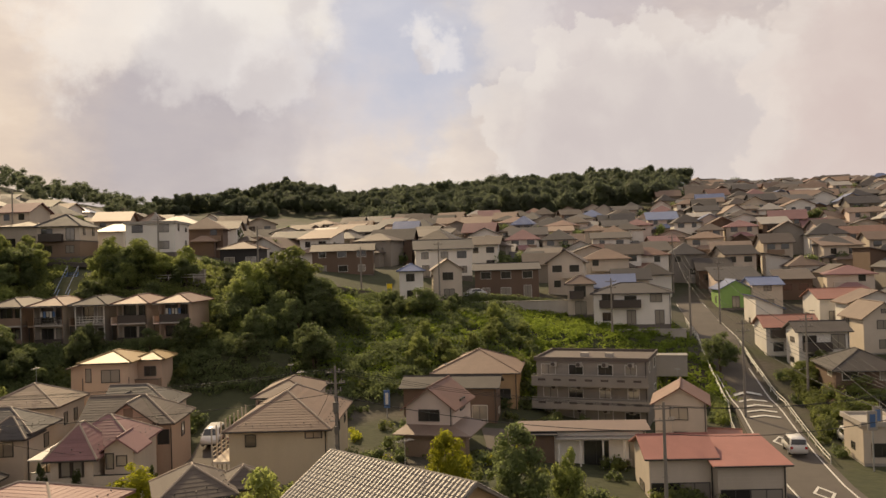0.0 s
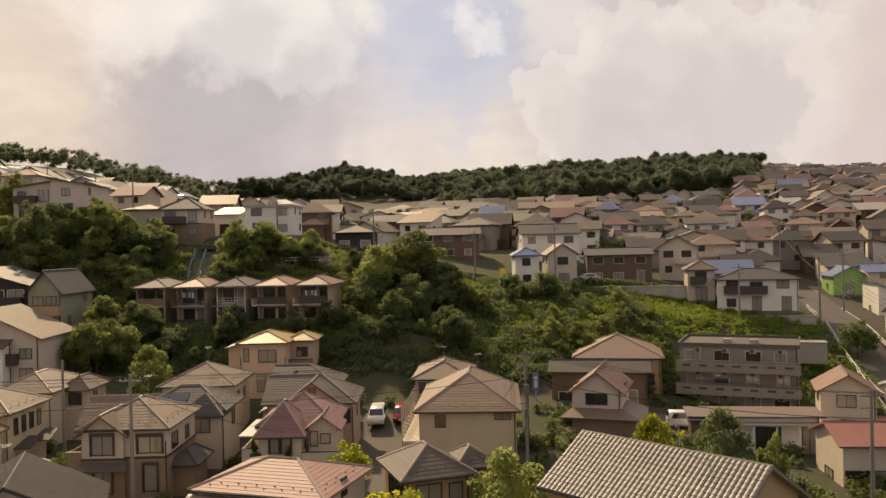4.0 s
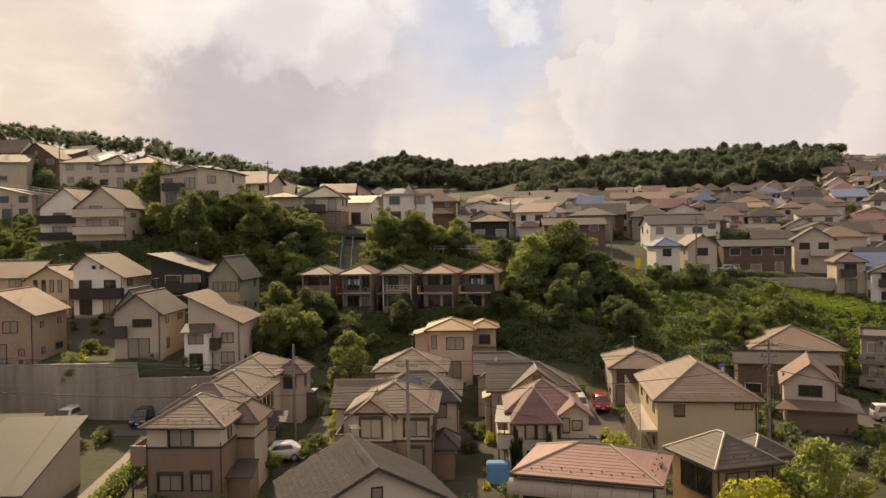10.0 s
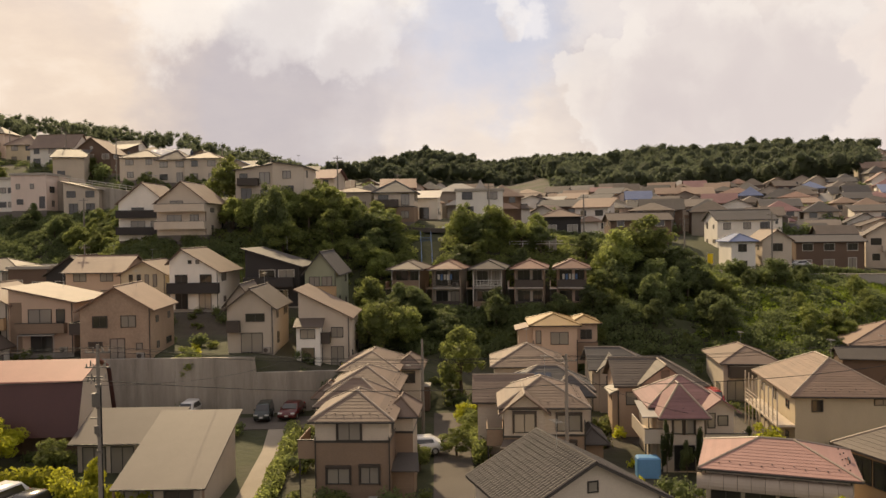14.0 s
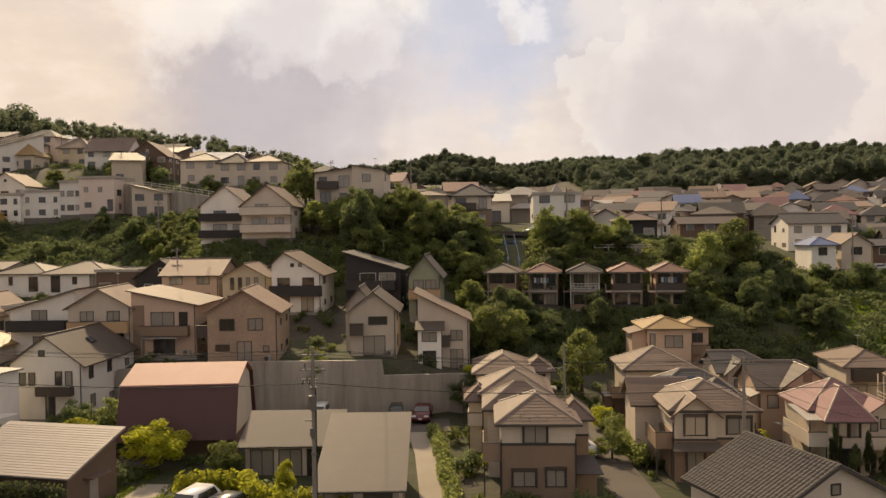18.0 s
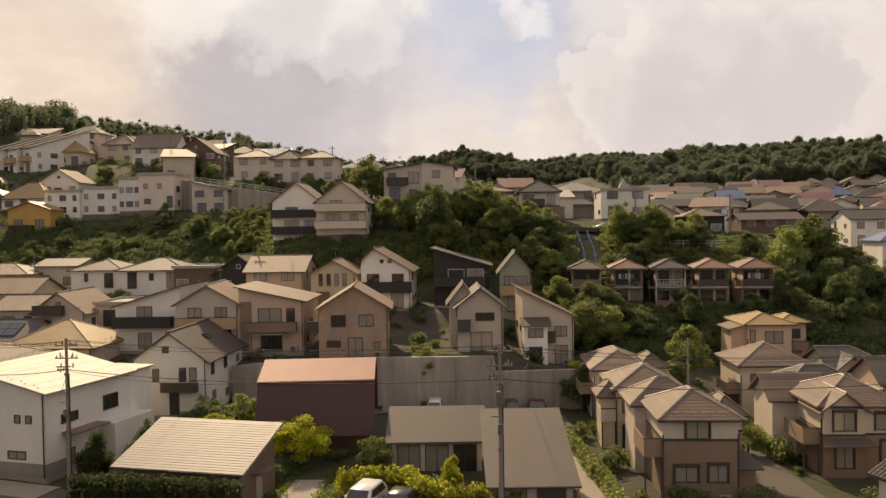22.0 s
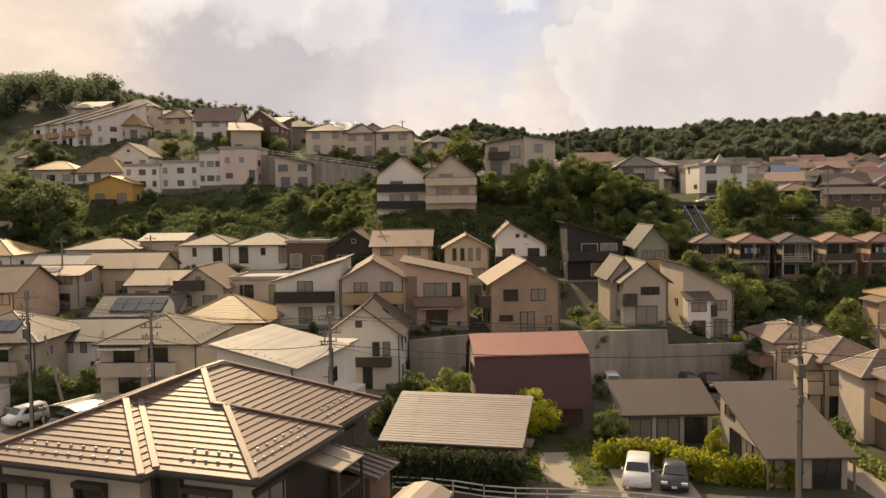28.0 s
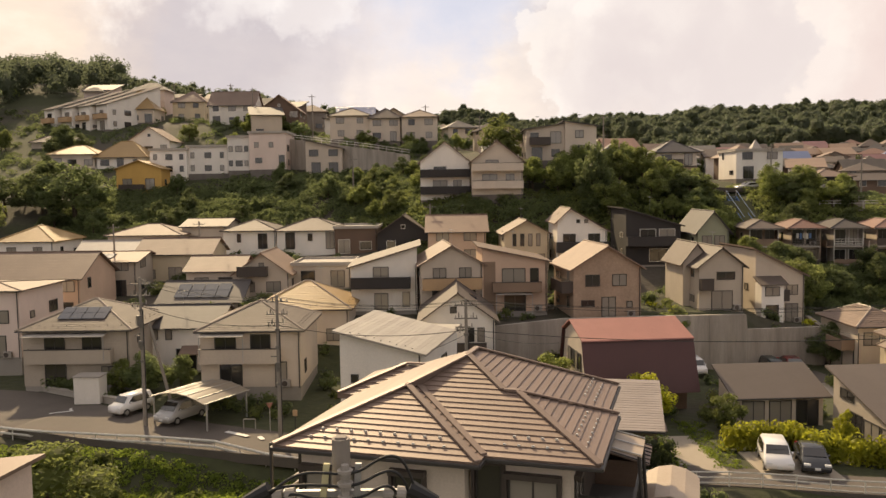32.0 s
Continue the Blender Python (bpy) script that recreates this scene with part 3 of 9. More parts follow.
def body_mesh(kind, w, d, z0, h, rise):
    """Walls up to the eaves, with the gables closed up to the roof."""
    bm = bmesh.new()
    a, b, t = w / 2, d / 2, h - 0.02
    if kind == "gx":
        prism(bm, [(-a, -b, z0), (-a, b, z0), (-a, b, t), (-a, 0, t + rise), (-a, -b, t)][::-1], (w, 0, 0))
    elif kind == "gy":
        prism(bm, [(-a, -b, z0), (a, -b, z0), (a, -b, t), (0, -b, t + rise), (-a, -b, t)], (0, d, 0))
    elif kind == "gh":
        prism(bm, [(-a, -b, z0), (-a, b, z0), (-a, b, t), (-a, 0, t + rise), (-a, -b, t)][::-1], (w - b, 0, 0))
        box(bm, a - b, a, -b, b, z0, t)
    elif kind == "gl":
        prism(bm, [(-a, -b, z0), (a, -b, z0), (a, -b, t), (-w * 0.24, -b, t + rise), (-a, -b, t + rise * 0.45)], (0, d, 0))
    elif kind in ("shl", "shr"):
        l, r = (t + rise, t) if kind == "shl" else (t, t + rise)
        prism(bm, [(-a, -b, z0), (a, -b, z0), (a, -b, r), (-a, -b, l)], (0, d, 0))
    elif kind in ("shb", "shf"):
        f, k = (t, t + rise) if kind == "shb" else (t + rise, t)
        prism(bm, [(-a, -b, z0), (-a, b, z0), (-a, b, k), (-a, -b, f)][::-1], (w, 0, 0))
    else:
        box(bm, -a, a, -b, b, z0, t)
    bmesh.ops.recalc_face_normals(bm, faces=bm.faces[:])
    return bm


def clip(poly, n, c, keep_above):
    out = []
    s = 1 if keep_above else -1
    for i, p in enumerate(poly):
        q = poly[(i + 1) % len(poly)]
        dp, dq = s * (p.dot(n) - c), s * (q.dot(n) - c)
        if dp >= 0:
            out.append(p)
        if dp * dq < 0:
            out.append(p + (q - p) * (dp / (dp - dq)))
    return out


def courses(parent, planes, material, step=0.33, name="roof_course", lift=0.035):
    """Overlapping courses of slates up each roof plane, each course a piece of its own."""
    for poly in planes:
        poly = [Vector(p) for p in poly]
        n = (poly[1] - poly[0]).cross(poly[2] - poly[0]).normalized()
        if n.z < 0:
            n = -n
        up = Vector((0, 0, 1)) - n * n.z
        up.normalize()
        lo, hi = min(p.dot(up) for p in poly), max(p.dot(up) for p in poly)
        k = int((hi - lo) / step)
        for i in range(k):
            c0, c1 = lo + i * step, min(lo + (i + 1) * step + 0.02, hi)
            piece = clip(clip(poly, up, c0, True), up, c1, False)
            if len(piece) < 3:
                continue
            bm = bmesh.new()
            low = [p + n * 0.004 for p in piece]
            top = [p + n * (lift - (lift - 0.012) * (p.dot(up) - c0) / (c1 - c0)) for p in piece]
            va, vb = [bm.verts.new(p) for p in low], [bm.verts.new(p) for p in top]
            m = len(va)
            bm.faces.new(vb)
            for j in range(m):
                jj = (j + 1) % m
                bm.faces.new((va[j], va[jj], vb[jj], vb[j]))
            bmesh.ops.recalc_face_normals(bm, faces=bm.faces[:])
            part(name, bm, material, parent)


def ridge_lines(planes):
    """Edges that two roof planes share."""
    def key(p):
        return tuple(round(v, 2) for v in p)
    seen, shared = {}, []
    for poly in planes:
        for i, p in enumerate(poly):
            q = poly[(i + 1) % len(poly)]
            k = frozenset((key(p), key(q)))
            if k in seen:
                shared.append((p, q))
            seen[k] = 1
    return shared


def guards(roof, planes):
    """Rows of small snow guards above the eaves, one row a slope."""
    for pl in planes[:2] if len(planes) > 1 else planes:
        a, b = Vector(pl[0]), Vector(pl[1])
        n = (b - a).cross(Vector(pl[2]) - a).normalized()
        n = -n if n.z < 0 else n
        up = n.cross((b - a).normalized())
        up = -up if up.z < 0 else up
        count = int((b - a).length / 0.6)
        bm = bmesh.new()
        for i in range(2, count - 1):
            c = a.lerp(b, i / count) + up * (0.62 + 0.26 * (i % 2)) + n * 0.05
            box(bm, c.x - 0.035, c.x + 0.035, c.y - 0.035, c.y + 0.035, c.z - 0.03, c.z + 0.035)
        if bm.verts:
            tagged(part("snow_guard_row", bm, FRAME, roof), kind="stuff")
        else:
            bm.free()


def add_roof(parent, kind, w, d, z, rise, material, tiles, o=0.45, step=0.33):
    planes = roof_planes(kind, w, d, z, rise, o)
    bm = bmesh.new()
    for p in planes:
        prism(bm, p, (0, 0, -0.14))
    bmesh.ops.recalc_face_normals(bm, faces=bm.faces[:])
    roof = part("roof", bm, material, parent)
    if tiles:
        courses(roof, planes, material, step, lift=0.026 if step < 0.38 else 0.06)
        guards(roof, planes)
    for p, q in ridge_lines(planes):
        bm = bmesh.new()
        tube(bm, Vector(p) + Vector((0, 0, 0.02)), Vector(q) + Vector((0, 0, 0.02)), 0.085, n=6)
        part("ridge_cap", bm, CAP if tiles else material, roof)
    lo = min(p[2] for pl in planes for p in pl)
    a, b = w / 2 + o, d / 2 + o
    if kind in ("gx", "hip", "shb"):
        part("gutter", boxes((-a, a, -b - 0.1, -b, lo - 0.13, lo - 0.02), bevel=0.02), FRAME, roof)
    if kind == "flat":
        part("parapet", boxes((-a, a, -b, -b + 0.2, z, z + 0.3), (-a, a, b - 0.2, b, z, z + 0.3), (-a, -a + 0.2, -b + 0.2, b - 0.2, z, z + 0.3), (a - 0.2, a, -b + 0.2, b - 0.2, z, z + 0.3)), material, roof)
    return roof, planes


def balcony(parent, x0, x1, y0, y1, z, material, h=1.05):
    """A projecting balcony: floor and three thin parapets; y0 is its outer edge."""
    t = 0.08
    b = part("balcony", boxes((x0, x1, y0, y1, z - 0.15, z), (x0, x1, y0, y0 + t, z, z + h), (x0, x0 + t, y0 + t, y1, z, z + h), (x1 - t, x1, y0 + t, y1, z, z + h)), material, parent, "balcony with a solid parapet")
    part("handrail", boxes((x0 - 0.03, x1 + 0.03, y0 - 0.03, y0 + t + 0.03, z + h, z + h + 0.06)), FRAME, b)
    return b


AC = {}


def ac_unit(parent, m):
    if not AC:
        bm = boxes((-0.4, 0.4, -0.3, 0, 0, 0.6), bevel=0.03)
        me = bpy.data.meshes.new("air_conditioner")
        bm.to_mesh(me)
        bm.free()
        bm = bmesh.new()
        tube(bm, (-0.1, -0.31, 0.3), (-0.1, -0.29, 0.3), 0.24, n=14)
        g = bpy.data.meshes.new("fan_grille")
        bm.to_mesh(g)
        bm.free()
        AC["a"], AC["g"] = me, g
    o = share("air_conditioner", AC["a"], METALW, parent)
    o.matrix_basis = m
    share("fan_grille", AC["g"], RAIL, o)


TILE = {}


def barrel_tiles(roof, poly, material, single):
    """Rows of arched clay tiles on one roof plane; singly, or joined where they are past counting."""
    if "m" not in TILE:
        w, l, rows = 0.15, 0.2, []
        for v, e in ((-l, 0.035), (l, 0.01)):
            for i in range(6):
                a = -1 + 2 * i / 5
                rows.append((a * w, v, e + 0.06 * (math.sin(math.pi * (a + 1) / 2) if abs(a) < 0.99 else 0)))
        rows += [(-w, -l, 0), (w, -l, 0)]
        f = [(i, i + 1, i + 7, i + 6) for i in range(5)] + [(12, 13, 5, 4, 3, 2, 1, 0)]
        me = bpy.data.meshes.new("tile")
        me.from_pydata(rows, [], f)
        me.materials.append(material)
        TILE["m"] = me
    base = TILE["m"]
    if base.materials[0] != material:
        base = base.copy()
        base.materials[0] = material
    poly = [Vector(p) for p in poly]
    n = (poly[1] - poly[0]).cross(poly[2] - poly[0]).normalized()
    n = -n if n.z < 0 else n
    up = (Vector((0, 0, 1)) - n * n.z).normalized()
    al = up.cross(n)
    lo, hi = min(p.dot(up) for p in poly), max(p.dot(up) for p in poly)
    a0, a1 = min(p.dot(al) for p in poly), max(p.dot(al) for p in poly)
    na, nu = round((a1 - a0) / 0.295), round((hi - lo) / 0.36)
    o = poly[0] - up * poly[0].dot(up) - al * poly[0].dot(al)
    verts, faces = [], []
    for j in range(nu):
        for i in range(na):
            c = o + al * (a0 + (i + 0.5) * (a1 - a0) / na) + up * (lo + (j + 0.5) * (hi - lo) / nu) + n * 0.01
            m = Matrix.Translation(c) @ Matrix((al, up, n)).transposed().to_4x4()
            if single and j * na + i < 300:
                share("tile", base, None, roof).matrix_basis = m
            else:
                k = len(verts)
                verts += [m @ v.co for v in base.vertices]
                faces += [[q + k for q in p.vertices] for p in base.polygons]
    if verts:
        me = bpy.data.meshes.new("tiles")
        me.from_pydata(verts, [], faces)
        tagged(share("tiles", me, material, roof), kind="stuff")


def flat_bands(roof, planes):
    """Broad folded caps on the hips and small bright snow guards above the eaves."""
    for p, q in ridge_lines(planes):
        p, q = Vector(p), Vector(q)
        s = (q - p).normalized().cross(Vector((0, 0, 1))).normalized() * 0.2
        u = Vector((0, 0, 0.06))
        bm = bmesh.new()
        prism(bm, [p - s + u, p + s + u, q + s + u, q - s + u], (0, 0, 0.07))
        bmesh.ops.recalc_face_normals(bm, faces=bm.faces[:])
        part("hip_cap", bm, METALD, roof)
    p = [Vector(v) for v in planes[0]]
    top, foot = p[0].lerp(p[2], 0.72), p[0].lerp(p[1], 0.63)
    for o in (-0.17, 0.17):
        s = Vector((o, 0, 0.09))
        bm = bmesh.new()
        tube(bm, top + s, foot + s, 0.08, n=6)
        part("hip_cap", bm, METALD, roof)
    me = bpy.data.meshes.new("snow_guard")
    bm = boxes((-0.05, 0.05, -0.09, 0.09, 0.05, 0.15), bevel=0.015)
    bm.to_mesh(me)
    bm.free()
    me.materials.append(METALW)
    for pl in (planes[0], planes[1], planes[3]):
        a, b, c = Vector(pl[0]), Vector(pl[1]), sum((Vector(v) for v in pl[2:]), Vector()) / (len(pl) - 2)
        n = int((b - a).length / 0.55)
        for i in range(1, n - 1):
            g = share("snow_guard", me, None, roof)
            g.matrix_basis = Matrix.Translation((a + (b - a) * i / n).lerp(c, 0.13 + 0.07 * (i % 2)))


FOOTPRINTS = []


def house(x, y, z, yaw, w, d, h, rise, kind, wall, roofing, label, balcony_at=None, **k):
    balc = k.get("balcony", 0)
    FOOTPRINTS.append((x, y, radians(yaw), w / 2, d / 2))
    gz = min(ground_z(x + ux * w / 2, y + uy * d / 2) for ux in (-1, 1) for uy in (-1, 1))
    storeys = 3 if h > 7.4 else 2 if h > 3.6 else 1
    full = h
    if not k.get("apartment") and h < 5.2 and z > gz + 0.3 and h > 1.2:
        # the lower part is hidden by what stands in front: the walls go down to the ground
        drop = min(z - gz, 5.6 - h)
        z, h = z - drop, h + drop
        storeys = 2 if h > 3.6 else 1
    home = empty("house", pose(x, y, z, 0, 0, yaw), label, "house", group="houses")
    low = min(gz - z - 0.5, -0.4)
    part("foundation", boxes((-w / 2 + 0.05, w / 2 - 0.05, -d / 2 + 0.05, d / 2 - 0.05, low, 0.3)), PLINTH if y < 120 else SHADEWALL, home)
    part("wall", body_mesh(kind, w, d, 0.3, h, rise), wall, home)
    if k.get("two"):
        part("lower_wall", boxes((-w / 2 - 0.03, w / 2 + 0.03, -d / 2 - 0.03, d / 2 + 0.03, 0.3, h * 0.5)), BELT, home, "brown lower storey cladding")
        part("belt", boxes((-w / 2 - 0.06, w / 2 + 0.06, -d / 2 - 0.06, d / 2 + 0.06, h * 0.5, h * 0.5 + 0.18)), FRAME, home, "dark belt course")
    roof, planes = add_roof(home, kind, w, d, h, rise, roofing, k.get("tiles"), 0.25 if kind == "flat" else 0.45, k.get("step", 0.33))
    if k.get("barrel"):
        pick = 0 if kind == "gy" else k.get("tiled_plane", 0)
        for i, pl in enumerate(planes):
            barrel_tiles(roof, pl, roofing, i == pick)
    sh = 2.75
    faces = (("f", w), ("r", d), ("l", d)) if y < 165 else (("f", w), ("r", d))
    white = wall in (GREYW, BLACKW, BROWNW)
    off = -0.03 if k.get("two") else 0.0
    for s in range(storeys):
        base = 0.85 + s * sh
        if base + 1.2 > h:
            continue
        for f, length in faces:
            if f == "f" and k.get("front"):
                continue
            count = max(1, int(length / 2.9)) if f == "f" else max(1, int(length / 3.6))
            for i in range(count):
                if f != "f" and RNG.random() < 0.3:
                    continue
                u = (i + 0.5) / count * length - length / 2 + RNG.uniform(-0.25, 0.25)
                tall = f == "f" and (s == 0 or (balc and s == 1)) and RNG.random() < 0.55
                if k.get("slim") and f == "f" and s == 1:
                    continue
                ww = RNG.choice((1.65, 1.65, 1.25)) if f == "f" else RNG.choice((0.7, 0.75, 1.65))
                hh = min(2.0 if tall else (1.15 if f == "f" else RNG.choice((0.6, 1.1))), h - base - 0.15)
                zz = base - 0.45 if tall else base + (0.1 if f == "f" else 0.3)
                ww = min(ww, length / count - 0.5)
                if ww > 0.4:
                    window(home, face_pose(f, w - 2 * off, d - 2 * off, u, zz), ww, hh, white)
    for u, zz, ww, hh in k.get("front", ()):
        win = window(home, face_pose("f", w - 2 * off, d - 2 * off, u * w, zz), ww, hh, white)
        if k.get("hoods") and ww > 1:
            part("hood", boxes((-ww / 2 - 0.16, ww / 2 + 0.16, -0.22, 0.0, hh + 0.075, hh + 0.24), (-ww / 2 - 0.16, -ww / 2 - 0.075, -0.16, 0.0, -0.1, hh + 0.075), (ww / 2 + 0.075, ww / 2 + 0.16, -0.16, 0.0, -0.1, hh + 0.075)), RAIL, win, "dark shutter box round the window")
    if k.get("ledge"):
        u0, u1, zz, hh = k["ledge"]
        balcony(home, u0 * w, u1 * w, -d / 2 - 0.8, -d / 2 + 0.05, zz, k.get("ledge_mat", RAIL), hh)
    if k.get("strip"):
        u0, u1, zz = k["strip"]
        part("panel", boxes((u0 * w, u1 * w, -d / 2 - 0.025, -d / 2 + 0.01, zz, h - 0.1)), BELT, home, "brown facade panel")
    if k.get("skirt"):
        bm = bmesh.new()
        prism(bm, [(-w / 2 - 0.9, -d / 2 - 1.7, 2.35), (w / 2 + 2.2, -d / 2 - 1.7, 2.35), (w / 2, -d / 2, 3.0), (-w / 2, -d / 2, 3.0)], (0, 0, -0.1))
        prism(bm, [(w / 2 + 2.2, -d / 2 - 1.7, 2.35), (w / 2 + 2.2, d * 0.2, 2.35), (w / 2, d * 0.2, 3.0), (w / 2, -d / 2, 3.0)], (0, 0, -0.1))
        bmesh.ops.recalc_face_normals(bm, faces=bm.faces[:])
        sk = part("lower_roof", bm, METALD, home, "low metal roof round the ground floor")
        part("porch_wall", boxes((-w / 2 + 0.2, w / 2 + 1.6, -d / 2 - 1.2, -d / 2, 0.1, 2.45)), BELT, sk)
    if k.get("canopy"):
        u0, u1, zz, out = k["canopy"]
        bm = bmesh.new()
        prism(bm, [(u0 * w, -d / 2 - out, zz - 0.2), (u1 * w, -d / 2 - out, zz - 0.2), (u1 * w, -d / 2, zz), (u0 * w, -d / 2, zz)], (0, 0, 0.05))
        can = part("canopy", bm, METALW, home, "pale translucent canopy over the balcony")
        for u in (u0, u1):
            part("post", boxes((u * w - 0.03, u * w + 0.03, -d / 2 - out, -d / 2 - out + 0.06, zz - 2.3, zz - 0.2)), STEEL, can)
    if k.get("slim"):
        for i in range(4):
            window(home, face_pose("f", w, d, -w * 0.28 + i * w * 0.18, min(sh + 0.9, h - 1.75)), 0.4, 1.5)
    if kind == "gy" and rise > 1.6 and not k.get("front"):
        window(home, face_pose("f", w, d, 0, h + rise * 0.25), 0.5, 0.5, white)
    top = sh + 0.25
    if balc == 1:
        balcony(home, -w * 0.42, w * 0.12, -d / 2 - 1.0, -d / 2 + 0.05, top, RAIL)
    elif balc == 2:
        balcony(home, -w / 2 - 1.1, -w / 2 + 0.05, -d * 0.42, d * 0.3, top, wall)
    elif balc == 3:
        balcony(home, -w / 2 - 1.2, -w / 2 + 0.05, -d * 0.48, d * 0.1, top, RAIL if not k.get("two") else BELT)
    elif balc == 4:
        balcony(home, -w * 0.48, w * 0.48, -d / 2 - 1.1, -d / 2 + 0.05, top, OCHRE)
    elif balc == 5:
        balcony(home, -w * 0.5, w * 0.4, -d / 2 - 1.1, -d / 2 + 0.05, top, BLACKW)
    elif balc == 7:
        for q in (0, 1):
            balcony(home, -w * 0.46, w * 0.34, -d / 2 - 1.1, -d / 2 + 0.05, 0.35 + q * 2.65, RAIL)
    elif balc == 6:
        for q in range(2):
            balcony(home, -w * 0.5, w * 0.5, -d / 2 - 1.2, -d / 2 + 0.05, top + (q - 0.6) * 2.7, wall if wall == CREAM else BLACKW)
    if k.get("porch"):
        bm = bmesh.new()
        prism(bm, [(w * 0.05, -d / 2 - 1.3, h * 0.46), (w * 0.5, -d / 2 - 1.3, h * 0.46), (w * 0.5, -d / 2, h * 0.46 + 0.6), (w * 0.05, -d / 2, h * 0.46 + 0.6)], (0, 0, -0.1))
        part("porch_roof", bm, METALD, home, "dark sloping porch roof")
    if k.get("solar"):
        p = [Vector(v) for v in planes[0]]
        c = sum(p, Vector()) / len(p)
        n = (p[1] - p[0]).cross(p[2] - p[0]).normalized()
        ux = (p[1] - p[0]).normalized()
        uy = n.cross(ux)
        big = 1.0 if k["solar"] is True else k["solar"]
        for i in range(4):
            for j in range(2):
                o = c + (ux * (i - 1.5) * 1.1 + uy * (j - 0.45) * 1.05) * big + n * 0.07
                bm = bmesh.new()
                prism(bm, [o + (ux * p + uy * q) * big for p, q in ((-0.52, -0.5), (0.52, -0.5), (0.52, 0.5), (-0.52, 0.5))], n * 0.05)
                bmesh.ops.recalc_face_normals(bm, faces=bm.faces[:])
                part("solar_panel", bm, SOLAR, home)
    if k.get("skylight"):
        p = [Vector(v) for v in planes[1]]
        n = (p[1] - p[0]).cross(p[2] - p[0]).normalized()
        c = (p[0] * 0.2 + p[1] * 0.2 + p[2] * 0.3 + p[3] * 0.3)
        ux = (p[1] - p[0]).normalized()
        uy = n.cross(ux)
        bm = bmesh.new()
        prism(bm, [c - ux * 0.5 - uy * 0.4, c + ux * 0.5 - uy * 0.4, c + ux * 0.5 + uy * 0.4, c - ux * 0.5 + uy * 0.4], n * 0.14)
        part("skylight", bm, SOLAR, home)
    if k.get("twin"):
        tw = w * 0.62
        wing = empty_part("wing", home, pose(-w / 2 + tw / 2 - 0.8, 1.6, 0))
        part("wing_wall", body_mesh("gy", tw, d - 2.4, 0.3, h + 0.3, rise), wall, wing)
        add_roof(wing, "gy", tw, d - 2.4, h + 0.3, rise, roofing, False)
    if k.get("pop"):
        bm = boxes((-w / 2, -w * 0.05, -d / 2 - 1.6, -d / 2 + 0.02, 0.3, h - 0.9))
        g = part("bay", bm, WHITE, home, "white projecting bay")
        bm = bmesh.new()
        prism(bm, [(-w / 2 - 0.3, -d / 2 - 2.0, h - 0.95), (0.1, -d / 2 - 2.0, h - 0.95), (0.1, -d / 2, h - 0.2), (-w / 2 - 0.3, -d / 2, h - 0.2)], (0, 0, -0.1))
        part("bay_roof", bm, SLATEB, g)
        window(home, pose(-w * 0.28, -d / 2 - 1.6, h - 2.2), 1.5, 0.9)
        window(home, pose(-w * 0.28, -d / 2 - 1.6, 0.5), 1.3, 2.0)
    if k.get("pyramid"):
        bm = bmesh.new()
        v = [bm.verts.new(p) for p in ((-0.9, -3, h), (1.3, -3, h), (1.3, -0.8, h), (-0.9, -0.8, h), (0.2, -1.9, h + 2.0))]
        for a, b in ((0, 1), (1, 2), (2, 3), (3, 0)):
            bm.faces.new((v[a], v[b], v[4]))
        part("roof_lantern", bm, METALW, home, "pale pyramid roof lantern")
    if k.get("apartment"):
        for s in (1, 2):
            zb = s * 2.7
            b = part("gallery", boxes((-w / 2 - 0.3, w / 2 + 0.3, -d / 2 - 1.4, -d / 2 + 0.05, zb - 0.2, zb), (-w / 2 - 0.3, w / 2 + 0.3, -d / 2 - 1.4, -d / 2 - 1.25, zb, zb + 1.0)), GREYW, home, "concrete access gallery with slotted parapet")
            part("gallery_rail", boxes((-w / 2 - 0.3, w / 2 + 0.3, -d / 2 - 1.36, -d / 2 - 1.3, zb + 1.15, zb + 1.2)), METALW, b)
            for i in range(7):
                u = -w / 2 + (i + 0.5) * w / 7
                # Solid plate on the parapet; the shade of an open slot is its colour.
                part("slot", boxes((u - 0.45, u + 0.45, -d / 2 - 1.42, -d / 2 - 1.404, zb + 0.45, zb + 0.7)), RAIL, b)
        for s in range(3):
            for i in range(4):
                u = -w / 2 + (i + 0.72) * w / 4.3
                ac_unit(home, pose(u, -d / 2 - 0.02, s * 2.7 + 1.95))
        for i in range(2):
            part("vent", boxes((-1.8 + i * 3, -0.8 + i * 3, -1.5, -0.8, h, h + 0.45)), CONC, home)
    elif y < 100 and RNG.random() < 0.7:
        ac_unit(home, pose(w * 0.35, -d / 2 - 0.06, 0.32))
    # a television aerial on the ridge
    if y < 150 and kind != "flat" and RNG.random() < 0.35:
        zt, ax = h + rise, RNG.uniform(-0.15, 0.15) * w
        rows = [(ax - 0.013, ax + 0.013, -0.013, 0.013, zt - 0.4, zt + 1.5), (ax - 0.01, ax + 0.01, -0.5, 0.5, zt + 1.35, zt + 1.37)]
        rows += [(ax - 0.3, ax + 0.3, q * 0.16 - 0.007, q * 0.16 + 0.007, zt + 1.375, zt + 1.388) for q in range(-3, 4)]
        tagged(part("aerial", boxes(*rows), STEEL, home), kind="stuff")
    # a downpipe at one corner
    if y < 130:
        bm = bmesh.new()
        tube(bm, (w / 2 - 0.15, -d / 2 - 0.1, 0.2), (w / 2 - 0.15, -d / 2 - 0.1, h - 0.15), 0.05, n=6)
        part("downpipe", bm, FRAME, home)
    if k.get("stair"):
        outside_stair(home, w, d, h)
